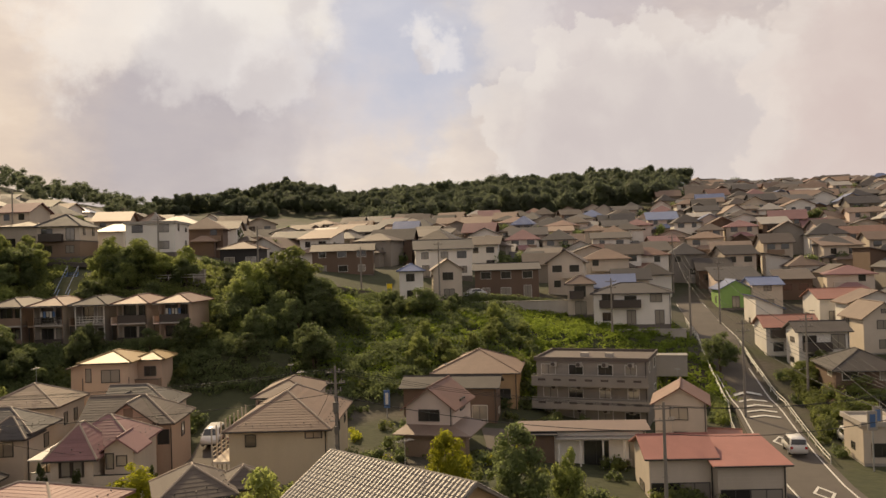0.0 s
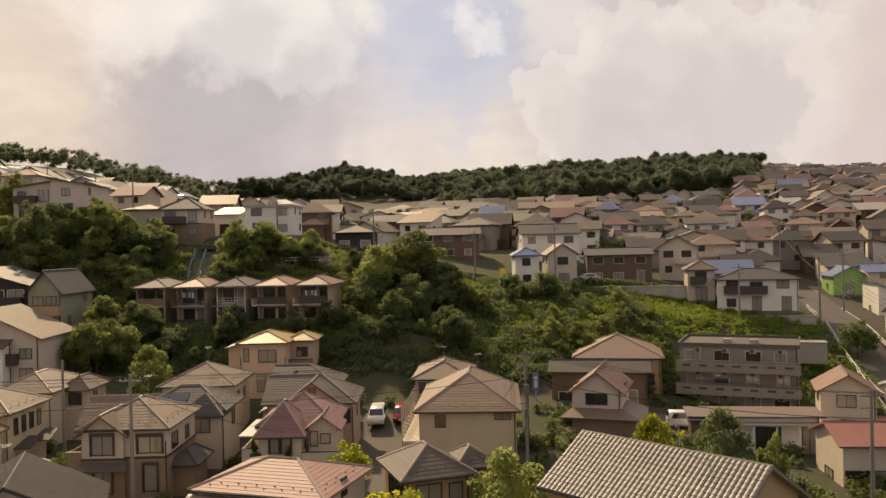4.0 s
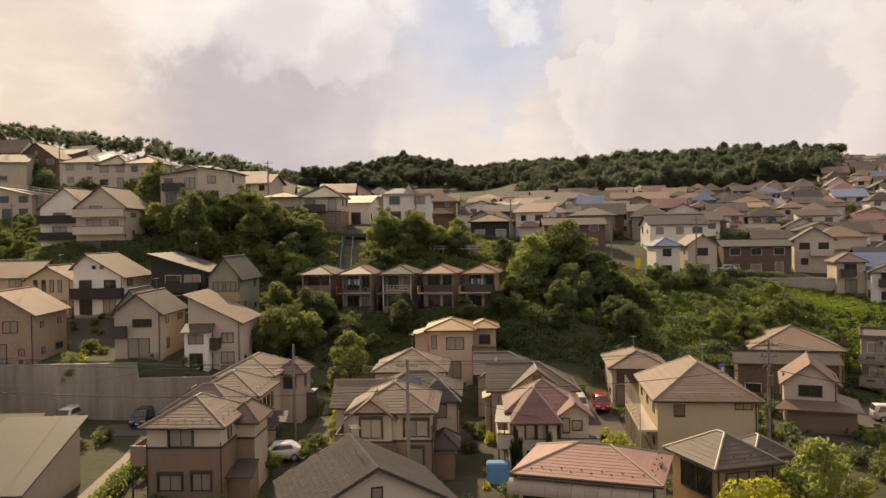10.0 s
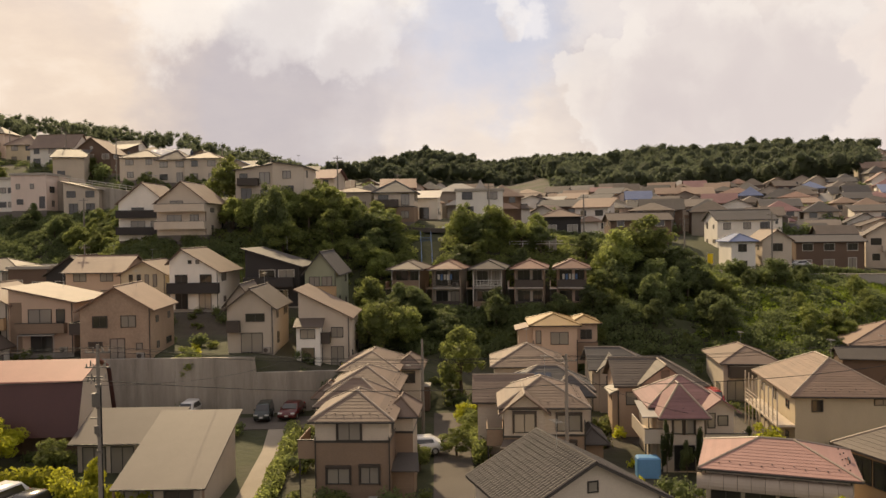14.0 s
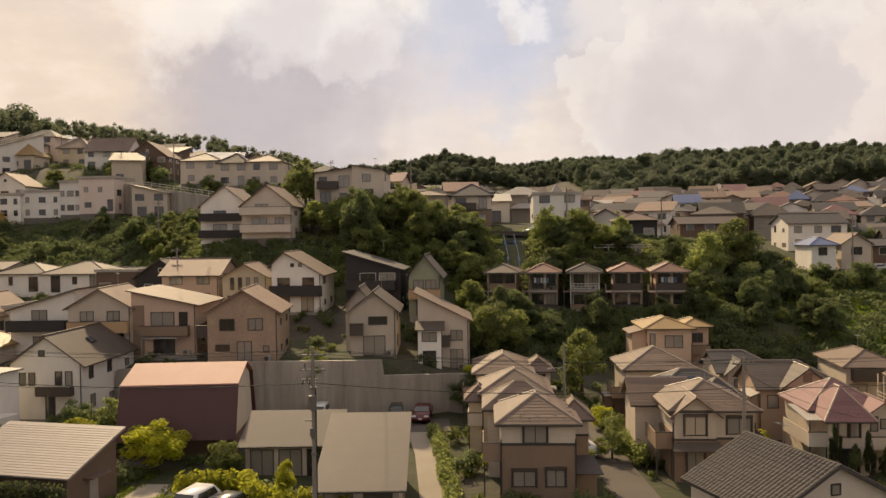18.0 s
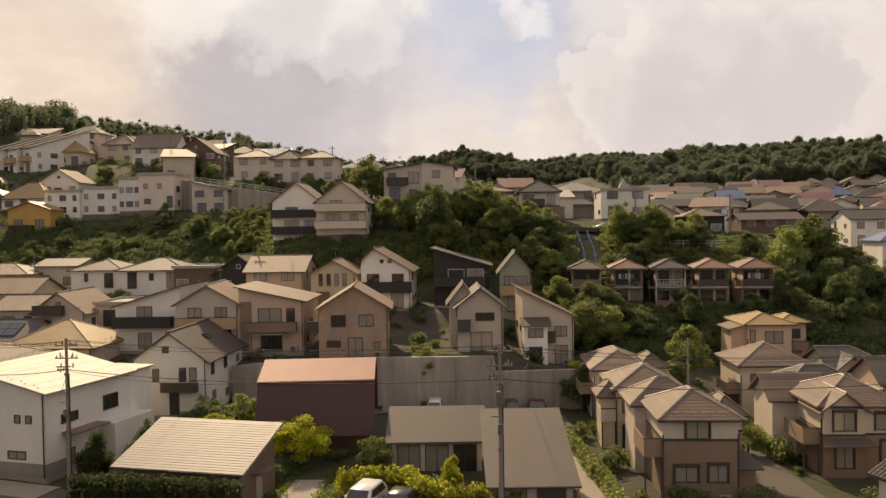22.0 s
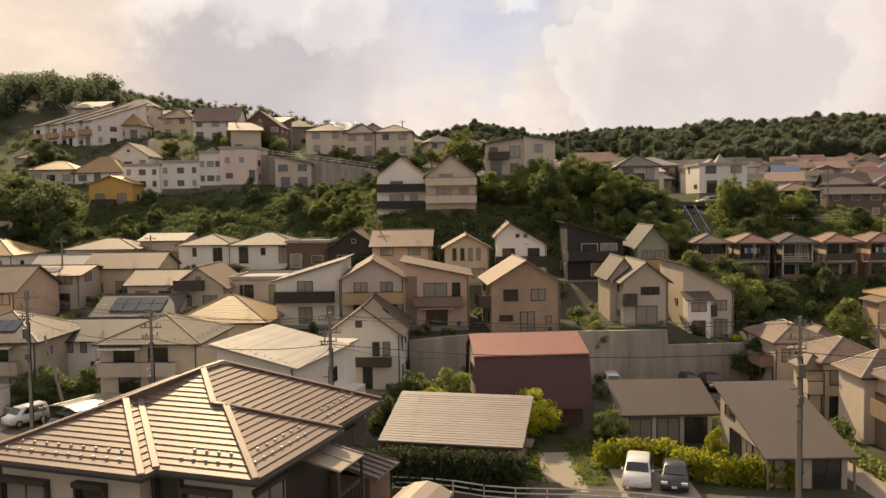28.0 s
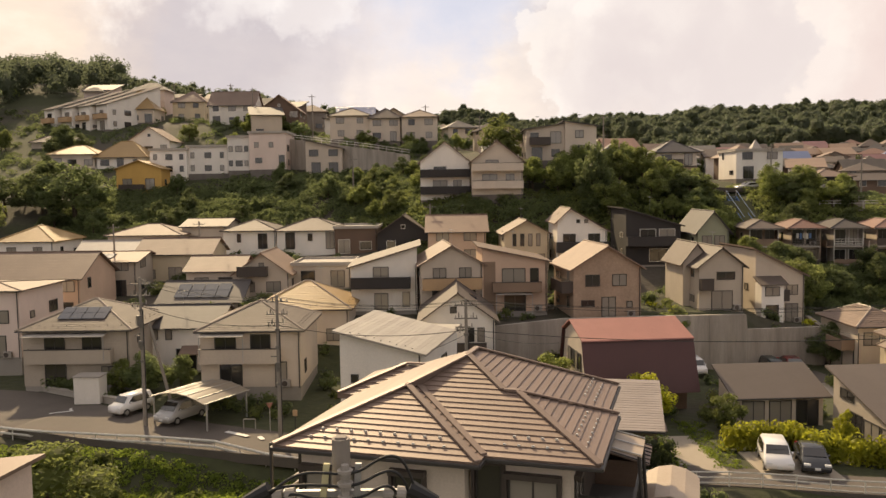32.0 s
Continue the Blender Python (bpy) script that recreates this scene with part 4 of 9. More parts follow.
    return home


def empty_part(name, parent, m):
    bm = boxes((-0.05, 0.05, -0.05, 0.05, 0.35, 0.45))
    o = part(name, bm, PLINTH, parent)
    o.matrix_basis = m
    return o


def outside_stair(home, w, d, h):
    zb = h * 0.5
    g = part("gallery", boxes((-w / 2 - 1.5, -w / 2 + 0.02, -d / 2, d * 0.4, zb - 0.18, zb)), CREAM, home, "cream access gallery on posts")
    for i in range(9):
        y = -d / 2 + i * d * 0.9 / 8
        part("post", boxes((-w / 2 - 1.5, -w / 2 - 1.4, y, y + 0.1, -1.0, h)), CREAM, g)
    for q in (0.35, 0.7, 1.05):
        part("rail", boxes((-w / 2 - 1.48, -w / 2 - 1.43, -d / 2, d * 0.4, zb + q, zb + q + 0.05)), CREAM, g)

house(23.7, 99.5, -3.1, -24, 13.1, 9, 8.2, 0.5, "flat", GREYW, GRAVELROOF, "grey three-storey apartment block with access galleries", apartment=True)
house(35.6, 125.3, 6.5, -16, 11.4, 8, 5.2, 1.3, "hip", WHITE, SLATE, "wide white house with a brown balcony band", balcony=1)
house(28.8, 131.0, 7.8, -12, 4.1, 7, 5.4, 1.1, "hip", CREAM, TAN, "cream two-storey house with a small dark balcony", balcony=1)
house(18.4, 144.0, 10.9, -6, 11.0, 8, 4.6, 1.0, "gx", BROWNW, SLATE, "dark brown two-storey house with long eaves")
house(1.4, 137.0, 11.0, 0, 3.9, 7, 5.0, 1.0, "hip", WHITE, BLUE, "white house with a blue tiled hip roof")
house(7.5, 139.5, 10.9, 0, 4.8, 8, 5.1, 1.6, "gy", CREAM, TAN, "cream gabled house with a flat front")
house(7.8, 156.5, 16.4, 0, 10.6, 9, 3.2, 1.7, "gx", WHITE, SLATE, "long white house with a grey roof")
house(9.5, 103.3, -3.1, -12, 10.1, 11, 7.0, 2.1, "hip", OCHRE, TANR, "ochre house with a broad tan hip roof")
house(5.4, 94.3, -1.4, -12, 10.6, 5, 4.6, 0.8, "gx", BROWNW, TILEG, "low brown wing with a grey tiled roof")
house(3.3, 82.3, -0.6, -19, 4.7, 7, 4.0, 1.8, "gy", PINKW, TILER, "pale gabled house with a brown tiled roof", skirt=True,front=((0.0,3.4,2.0,1.0),))
workshop = house(16.9, 77.9, -2.2, -8, 11.6, 2.2, 3.2, 0.25, "shb", WHITE, METALD, "long low white workshop with a metal roof", front=((-0.32,0.1,1.3,2.5),(0.1,0.1,2.2,2.5),(0.42,0.1,1.2,2.5)))
tiled_cottage = house(28.5, 83.4, -0.2, -20, 5.0, 6, 2.7, 1.5, "gy", CREAM, TILER, "weathered cream house with brown tiled gables")
house(22.6, 68.8, -3.7, -5, 5.2, 6, 4.6, 1.1, "gx", CREAM, REDM, "cream house with a faded red metal roof", front=((-0.25,0.5,2.2,1.8),(0.2,0.5,2.4,1.8)))
house(27.7, 67.3, -3.9, -5, 5.4, 7, 4.4, 0.7, "shb", BEIGE, REDM, "beige house with a faded red metal lean-to roof", front=((-0.25,0.5,2.2,1.8),(0.2,0.5,2.4,1.8)))
house(55.2, 115.2, 2.6, -10, 7.2, 6.4, 4.1, 1.3, "gx", WHITE, TILERED, "white house with a red tiled roof and upper balcony", balcony=1)
house(55.6, 107.2, 2.4, -10, 6.4, 5.6, 4.3, 1.0, "gx", WHITE, TILEG, "white house with a dark tiled roof", balcony=1)
house(73.7, 135.4, 6.8, -8, 8.1, 8, 2.4, 1.4, "gx", WHITE, TILERED, "pale house with a red tiled roof")
house(54.4, 95.5, 0.7, -14, 7.3, 9, 2.8, 1.8, "hip", BROWNW, TILEG, "dark timber house with a grey tiled hip roof")
house(44.7, 76.2, -2.3, -10, 3.6, 5, 3.2, 0.6, "flat", BEIGE, CONC, "white corner shop with a flat roof")
house(62.0, 151.1, 6.6, -8, 5.6, 7, 4.0, 1.5, "gy", GREENW, BLUE, "bright green house with a blue roof")
house(67.1, 149.1, 6.8, -8, 5.3, 7, 4.4, 1.2, "gx", CREAM, BLUE, "cream house with a violet-blue tiled roof")
house(60.9, 135.2, 3.7, -8, 4.3, 7, 4.2, 1.9, "shl", WHITE, BLUE, "white house with a blue sheet roof")
house(68.2, 115.6, 3.6, -8, 5.5, 8, 4.0, 2.0, "gy", CREAM, TAN, "cream gabled house beside the hedge")
house(-10.3, 74.2, 0.0, -4, 8.2, 12, 4.1, 2.3, "hip", YELLOW, TANR, "cream two-storey apartment house with a tan hip roof", stair=True,tiles=True,front=((-0.28,4.0,0.8,0.9),(0.36,4.6,1.3,0.45),(-0.1,0.6,0.9,0.9)))
house(-12.5, 90.3, 0.6, -4, 5.8, 9, 3.3, 1.2, "hip", CREAM, TAN, "cream house with a brown hip roof behind the flats", balcony=1)
house(-58.8, 91.0, 3.3, 3, 5.6, 9, 5.8, 2.8, "shl", CREAM, TAN, "cream house with one tall sloping roof and dark balcony", balcony=1,pop=True,front=((-0.2,3.1,1.7,2.0),(0.25,3.5,1.2,1.0),(-0.2,0.4,1.7,2.0),(0.25,0.4,1.3,2.0)))
house(-66.2, 88.2, 5.5, 3, 4.9, 8.5, 5.0, 1.9, "gy", BEIGE, SLATEB, "beige twin-gabled house with a dark balcony", front=((0.1,3.7,1.9,0.75),(0.02,0.4,2.2,2.0)),ledge=(-0.5,-0.22,2.7,1.1),twin=True)
house(-79.5, 84.6, 5.7, 6, 7.2, 8.5, 5.1, 2.2, "gy", BRICKW, TANR, "brown brick-tiled house with an even gable", balcony=3,front=((-0.22,3.6,1.4,1.1),(0.18,3.6,1.4,1.1),(-0.29,1.5,1.3,0.55),(0.02,0.35,1.4,2.0),(0.33,1.3,0.5,0.55)))
house(-88.6, 87.6, 5.5, 2, 7.0, 9, 5.8, 1.5, "shl", PEACH, TAN, "peach and brown house with a sloping roof", front=((-0.02,3.0,2.4,1.9),(0.3,3.0,0.8,1.9),(0.0,0.4,2.2,1.7)),strip=(-0.48,-0.3,0.4),ledge=(-0.35,0.4,2.6,0.9),ledge_mat=BELT,canopy=(-0.3,0.25,2.4,1.0))
house(-95.7, 87.0, 5.9, 6, 6.6, 9, 5.3, 1.9, "gy", CREAM, TAN, "cream gabled house with an ochre balcony", ledge=(-0.48,0.48,2.6,1.1),ledge_mat=OCHRE,front=((-0.2,3.75,1.3,0.95),(0.22,3.75,1.2,0.95),(-0.15,0.5,2.2,1.8),(0.3,0.5,1.0,1.8)))
house(-102.8, 89.6, 5.5, 2, 7.2, 10, 5.3, 2.1, "shr", WHITE, SLATEB, "white cubic house with a black balcony", balcony=5,front=((-0.05,3.1,1.6,2.0),(-0.05,0.5,1.4,1.7),(0.33,0.8,0.7,1.5)))
house(-61.6, 104.5, 8.4, 0, 4.0, 9, 5.0, 2.4, "gy", SAGE, SLATE, "sage green house with a stepped roof", front=((-0.2,3.6,1.2,1.2),(0.2,3.6,1.2,1.2),(0,0.4,2.0,2.0)),ledge=(-0.5,0.5,2.6,1.1),ledge_mat=OCHRE)
house(-68.5, 108.0, 11.1, 0, 7.2, 10, 2.9, 2.2, "shl", BLACKW, SLATE, "black clad house with one steep sloping roof", front=((-0.1,4.0,2.0,1.0),(0.25,4.0,2.0,1.0),(0.1,0.8,2.4,1.6)),balcony=5)
house(-78.2, 105.5, 8.3, 0, 6.4, 9, 5.3, 2.8, "gl", WHITE, TAN, "white gabled house with a long black balcony", front=((-0.26,3.4,1.5,1.3),(0.24,3.4,1.4,1.3),(-0.26,0.4,1.5,2.0),(0.22,0.4,1.5,2.0),(-0.08,6.2,0.35,0.35),(0.08,6.2,0.35,0.35)),ledge=(-0.52,0.52,2.5,1.2),ledge_mat=BLACKW)
house(-85.4, 106.0, 8.3, 2, 5.8, 8, 5.0, 1.6, "gy", YELLOW, TAN, "pale yellow gabled house with four slim windows", slim=True)
house(-94.3, 111.5, 9.8, 0, 7.9, 9, 3.6, 2.0, "gx", PEACH, TANR, "peach house with a brown hipped gable", tiles=False)
house(-102.1, 121.0, 9.1, 0, 7.7, 10, 3.6, 2.6, "gy", BLACKW, SLATEB, "black clad gabled house")
house(-109.2, 121.5, 10.0, 0, 6.3, 9, 3.5, 0.4, "flat", BROWNW, METALW, "low dark house with a flat white roof")
house(-116.2, 122.5, 9.0, 0, 10.0, 9, 4.3, 1.6, "hip", WHITE, SLATEB, "white house with dark corner panels", front=((-0.3,1.4,1.3,2.4),(0.3,1.4,1.2,2.4),(0,2.6,0.6,1.0)))
house(-125.8, 124.5, 8.8, 0, 8.0, 9, 4.5, 1.4, "hip", WHITE, SLATEB, "white house with a grey hip roof", front=((-0.2,2.6,0.5,1.2),(0.25,1.6,1.3,2.2)))
house(-133.3, 126.5, 9.9, 0, 6.8, 9, 4.0, 1.0, "gx", CREAM, SLATEB, "cream gabled house at the wooded slope")
house(-141.2, 122.5, 10.8, 0, 10.9, 9, 2.1, 1.4, "hip", CREAM, TAN, "cream house with a low tan roof")
house(-132.5, 109.0, 6.6, 0, 10.0, 8, 4.4, 1.8, "gx", YELLOW, TAN, "pale yellow house with dark window shutters")
house(-144.3, 115.5, 8.1, 0, 9.2, 9, 1.8, 2.3, "gx", CREAM, METALW, "house with a bright white metal roof")
house(-141.0, 103.5, 5.6, 0, 11.4, 9, 4.9, 0.9, "gx", BEIGE, TANR, "beige house with solar panels and twin gables", solar=True)
house(-158.6, 122.0, 9.8, 0, 8.3, 10, 2.5, 2.0, "hip", WHITE, GOLD, "white house with a pale hip roof")
house(-144.0, 93.0, 4.3, 0, 12.9, 10, 5.4, 2.5, "gx", PEACH, TAN, "peach house with a wide tan roof")
house(-125.2, 102.0, 7.4, 0, 6.8, 8, 1.9, 1.5, "gx", CREAM, TAN, "cream house with a tan roof")
house(-118.4, 99.5, 7.6, 0, 6.7, 9, 1.6, 2.4, "gy", CREAM, TANR, "cream house with a steep front gable", balcony=1)
house(-111.5, 102.0, 7.2, 0, 7.3, 8, 2.6, 0.6, "flat", CREAM, CONC, "cream house with a flat grey roof")
house(-124.6, 94.0, 4.9, 0, 9.4, 8, 1.6, 1.9, "gx", CREAM, SLATE, "cream house with a large solar array", solar=1.45)
house(-110.6, 82.5, 2.9, 0, 9.6, 9, 4.4, 2.2, "hip", CREAM, GOLD, "cream house with a gleaming tiled hip roof", tiles=True,balcony=3)
house(-121.9, 78.0, 1.5, 0, 7.5, 8, 4.7, 1.5, "gx", WHITE, SLATE, "white house with a dark slate roof", porch=True,front=((-0.3,3.4,0.5,0.9),(-0.12,3.4,0.5,0.9),(0.1,0.4,1.8,2.0)))
house(-112.7, 69.5, 2.0, 0, 8.6, 9, 5.4, 1.8, "hip", CREAM, SLATEB, "cream house with a brown shingled hip roof", tiles=True,ledge=(-0.5,0.3,2.6,1.1),ledge_mat=CREAM,canopy=(-0.48,-0.05,5.0,1.0),front=((-0.25,2.8,1.7,2.0),(0.1,2.8,1.6,2.0),(-0.2,0.4,1.8,2.0),(0.3,0.3,0.9,2.1)))
house(-129.2, 73.0, 1.5, 0, 9.6, 9.4, 5.6, 2.0, "hip", BEIGE, SLATEB, "beige house with solar panels on its hip roof", solar=True,tiles=True,ledge=(-0.45,0.35,2.6,1.1),ledge_mat=BEIGE,canopy=(-0.46,0.3,5.1,1.1),front=((-0.2,2.8,1.7,2.0),(0.15,2.8,1.6,2.0),(-0.2,0.4,1.8,2.0),(0.3,0.6,1.2,1.4)))
house(-141.3, 78.5, 3.0, 0, 8.3, 9, 6.9, 0.3, "hip", PINKW, TAN, "pink-white house with a brown roof")
house(-94.8, 76.5, 3.1, 0, 6.9, 11, 3.9, 2.5, "gy", WHITE, SLATEB, "white gabled house with a skylight", skylight=True,front=((-0.33,3.5,0.5,1.1),(-0.2,3.5,0.5,1.1),(0.17,3.5,0.55,1.2),(0.31,3.5,0.55,1.2),(0.05,0.4,0.8,2.0),(-0.06,6.2,0.5,0.5)),ledge=(-0.1,0.38,2.7,0.7))
house(-95.8, 131.5, 17.0, 0, 7.9, 9, 6.6, 3.1, "gy", WHITE, TAN, "white gabled house on tall piers with black balconies", balcony=6,front=((-0.1,4.6,1.9,1.0),(-0.1,2.0,2.2,1.4),(0.25,2.0,1.2,1.4)))
house(-87.7, 127.5, 18.5, 0, 7.9, 10, 4.9, 3.1, "gy", CREAM, TAN, "cream gabled house with a wide upper balcony", balcony=6,front=((-0.1,4.6,1.9,1.0),(-0.15,2.0,2.2,1.4),(0.25,2.0,1.2,1.4)))
house(-79.0, 136.5, 23.8, 0, 6.4, 8, 5.1, 0.9, "shr", CREAM, SLATE, "cream house with a low sloping roof", balcony=1)
house(-73.2, 137.0, 23.6, 0, 5.2, 10, 5.7, 0.8, "shl", CREAM, SLATE, "cream house with a tall flat front")
house(-56.1, 140.0, 20.2, 0, 6.8, 8, 4.9, 1.9, "hip", CREAM, SLATE, "cream and brown house with a dark slate roof", balcony=1,two=True)
house(-41.6, 141.5, 19.8, 0, 8.0, 9, 5.2, 0.4, "flat", WHITE, CONC, "white cubic house with a roof terrace", pyramid=True)
house(-51.7, 152.0, 20.9, 0, 4.8, 10, 3.4, 1.7, "shb", WHITE, METALW, "white house with a sloping metal roof")
house(-27.5, 143.5, 16.8, 0, 6.6, 8, 3.7, 1.2, "hip", BLACKW, TAN, "dark house with white shutters and tan roof")
house(-11.2, 158.0, 16.2, 0, 11.4, 8, 3.6, 1.3, "gx", BROWNW, SLATEB, "long low dark house with a brown roof")
house(-64.0, 143.5, 21.0, 0, 7.0, 7, 4.3, 0.9, "hip", BEIGE, TAN, "low beige house with a flat hip roof")
house(-149.6, 159.5, 19.8, 0, 7.1, 9, 7.6, 0.5, "flat", WHITE, CONC, "white stepped apartment block", front=tuple((u, zz, 0.62 if abs(u) > 0.1 else 1.2, 1.0) for zz in (0.9, 3.4, 5.7) for u in (-0.36, 0.02, 0.36)))
house(-142.3, 160.5, 22.4, 0, 8.0, 9, 5.6, 0.5, "flat", WHITE, CONC, "white stepped apartment block", front=tuple((u, zz, 0.62 if abs(u) > 0.1 else 1.2, 1.0) for zz in (0.9, 3.4) for u in (-0.36, 0.02, 0.36)))
house(-135.9, 159.5, 22.9, 0, 4.2, 9, 6.8, 0.5, "flat", WHITE, CONC, "white stepped apartment block", front=tuple((u, zz, 0.62 if abs(u) > 0.1 else 1.2, 1.0) for zz in (1.2, 4.0) for u in (-0.36, 0.02, 0.36)))
house(-130.0, 158.5, 23.0, 0, 7.1, 9, 7.4, 0.5, "flat", PINKW, CONC, "cream apartment block with a flat roof", front=((-0.3, 4.6, 0.7, 0.9), (0.1, 4.6, 0.7, 0.9), (-0.25, 1.6, 1.2, 0.9), (0.38, 0.8, 1.0, 2.2)))
house(-119.0, 157.5, 22.6, 0, 7.0, 9, 4.6, 1.6, "shl", CREAM, SLATEB, "cream annex with a sloping roof")
house(-153.6, 154.0, 16.6, 0, 8.5, 8, 7.2, 1.5, "gy", GOLDW, GOLD, "golden yellow house with a gabled roof", balcony=1)
house(-171.9, 167.0, 24.4, 0, 9.8, 8, 3.0, 1.8, "hip", CREAM, GOLD, "cream house with a bright hip roof")
house(-162.1, 167.0, 24.2, 0, 10.4, 8, 2.6, 3.1, "hip", WHITE, GOLD, "white house with a pale hip roof")
house(-159.3, 176.0, 27.8, 0, 8.8, 8, 2.7, 2.8, "gy", WHITE, TANR, "white gabled house with a tan roof")
house(-181.8, 182.0, 29.0, 0, 12.0, 8, 1.9, 2.0, "hip", BEIGE, SLATEB, "beige house with a grey hip roof")
house(-147.3, 199.5, 36.9, 0, 11.0, 9, 3.4, 3.5, "gx", WHITE, TAN, "white gabled house on the crest")
house(-134.8, 194.5, 32.9, 0, 9.6, 9, 5.3, 3.6, "gy", BROWNW, TANR, "dark house with a red-brown gable")
house(-116.3, 177.7, 29.9, 0, 8.6, 8, 5.5, 1.7, "hip", CREAM, SLATEB, "cream house with a grey hip roof")
house(-108.6, 176.7, 30.7, 0, 6.6, 8, 4.1, 2.1, "hip", CREAM, SLATEB, "cream house with a grey hip roof")
house(-101.1, 174.8, 30.6, 0, 7.6, 8, 4.1, 1.6, "hip", CREAM, TAN, "cream house with a low tan roof")
house(-160.8, 209.0, 39.3, 0, 8.2, 8, 3.1, 2.8, "hip", YELLOW, TAN, "pale yellow house on the crest")
house(-171.2, 200.0, 35.9, 0, 9.2, 8, 4.1, 4.3, "hip", CREAM, GOLD, "cream house with a pale hip roof")
house(-187.5, 201.5, 33.4, -34, 4.3, 15, 6.4, 5.2, "shb", WHITE, MATTE, "white terraced flat with one long stepped sloping roof", balcony=4)
house(-182.6, 199.9, 33.5, -34, 4.3, 15, 6.4, 5.2, "shb", WHITE, MATTE, "white terraced flat with one long stepped sloping roof", balcony=4)
house(-177.7, 198.3, 33.7, -34, 4.3, 15, 6.4, 5.2, "shb", WHITE, MATTE, "white terraced flat with one long stepped sloping roof", balcony=4)
house(-172.8, 196.7, 33.9, -34, 4.3, 15, 6.4, 5.2, "shb", WHITE, MATTE, "white terraced flat with one long stepped sloping roof", balcony=4)

def block(home, cx, cy, w, d, h, rise, kind, wall, roofing, tiles=True, o=0.45, z0=-0.6):
    """One walled block of a house of several blocks, under a roof of its own."""
    ob = part("wall", body_mesh(kind, w, d, z0, h, rise), wall, home)
    ob.matrix_basis = pose(cx, cy, 0)
    roof, planes = add_roof(home, kind, w, d, h, rise, roofing, tiles, o, 0.36)
    roof.matrix_basis = pose(cx, cy, 0)
    return roof


def lower_storey(home, cx, cy, w, d, z):
    ob = part("lower_wall", boxes((-w / 2 - 0.03, w / 2 + 0.03, -d / 2 - 0.03, d / 2 + 0.03, -0.6, z)), BELT, home, "brown lower storey cladding")
    ob.matrix_basis = pose(cx, cy, 0)
    ob = part("belt", boxes((-w / 2 - 0.07, w / 2 + 0.07, -d / 2 - 0.07, d / 2 + 0.07, z, z + 0.16)), FRAME, home, "dark belt course")
    ob.matrix_basis = pose(cx, cy, 0)


def hooded(home, m, w, h, curtain=True):
    win = window(home, m, w, h, False, curtain)
    part("hood", boxes((-w / 2 - 0.16, w / 2 + 0.16, -0.22, 0.0, h + 0.075, h + 0.26), (-w / 2 - 0.16, -w / 2 - 0.075, -0.16, 0.0, -0.1, h + 0.075), (w / 2 + 0.075, w / 2 + 0.16, -0.16, 0.0, -0.1, h + 0.075)), RAIL, win, "dark shutter box round the window")


def pent(home, x0, x1, y0, y1, z, fall, material=TILEG, label="small pent roof over the porch"):
    """A small lean-to roof that falls towards the front edge y0."""
    bm = bmesh.new()
    prism(bm, [(x0, y0, z - fall), (x1, y0, z - fall), (x1 - 0.3, y1, z), (x0 + 0.3, y1, z)], (0, 0, -0.09))
    bmesh.ops.recalc_face_normals(bm, faces=bm.faces[:])
    return part("porch_roof", bm, material, home, label)


def rail_balcony(home, x0, x1, y0, y1, z, material, h=0.95):
    """A balcony with a solid parapet, a metal handrail above it and posts below."""
    b = balcony(home, x0, x1, y0, y1, z, material, h)
    for x in (x0 + 0.06, x1 - 0.12):
        part("post", boxes((x, x + 0.1, y0 + 0.05, y0 + 0.15, -0.5, z - 0.15)), FRAME, b)
    return b


def compound(x, y, z, yaw, label, w, d):
    FOOTPRINTS.append((x, y, radians(yaw), w / 2, d / 2))
    home = empty("house", pose(x, y, z, 0, 0, yaw), label, "house", group="houses")
    for u, v in ((-w / 2, -d / 2 - 0.1), (w / 2, -d / 2 - 0.1)):
        bm = bmesh.new()
        tube(bm, (u, v, 0), (u, v, 4.6), 0.05, n=6)
        part("downpipe", bm, FRAME, home)
    ac_unit(home, pose(w * 0.3, -d / 2 - 0.35, -0.1))
    return home


def antenna(home, x, y, z):
    rows = [(x - 0.015, x + 0.015, y - 0.015, y + 0.015, z - 0.6, z + 1.6), (x - 0.01, x + 0.01, y - 0.55, y + 0.55, z + 1.4, z + 1.42)]
    rows += [(x - 0.32, x + 0.32, y + q * 0.17 - 0.008, y + q * 0.17 + 0.008, z + 1.425, z + 1.44) for q in range(-3, 4)]
    tagged(part("aerial", boxes(*rows), STEEL, home), kind="stuff")


# the stepped roofs of the tiled cottage and the yard side of the workshop
block(tiled_cottage, -0.9, -3.9, 4.4, 2.6, 1.3, 1.1, "gy", CREAM, TILER, True, 0.5, -2.2)
block(tiled_cottage, 4.1, -0.6, 2.8, 3.4, 1.9, 0.5, "gx", BEIGE, TILERED, False, 0.4, -2.2)
block(tiled_cottage, 4.6, -4.4, 3.6, 3.2, 0.6, 0.4, "shb", BEIGE, METALD, False, 0.3, -2.6)
hooded(tiled_cottage, pose(-0.9, -5.2, -0.3), 1.5, 1.0)
block(workshop, -4.4, -0.9, 3.2, 1.6, 3.5, 0.2, "shb", BROWNW, SLATE, False, 0.3)
for u in (-2.4, -0.4, 1.7, 3.7, 5.5):
    part("post", boxes((u - 0.07, u + 0.07, -2.2, -2.06, -0.6, 3.0)), WHITE, workshop, "white steel post of the open bay")
part("canopy", boxes((-2.7, 5.8, -2.35, -1.0, 3.0, 3.12)), METALW, workshop, "pale flat canopy over the open bay")


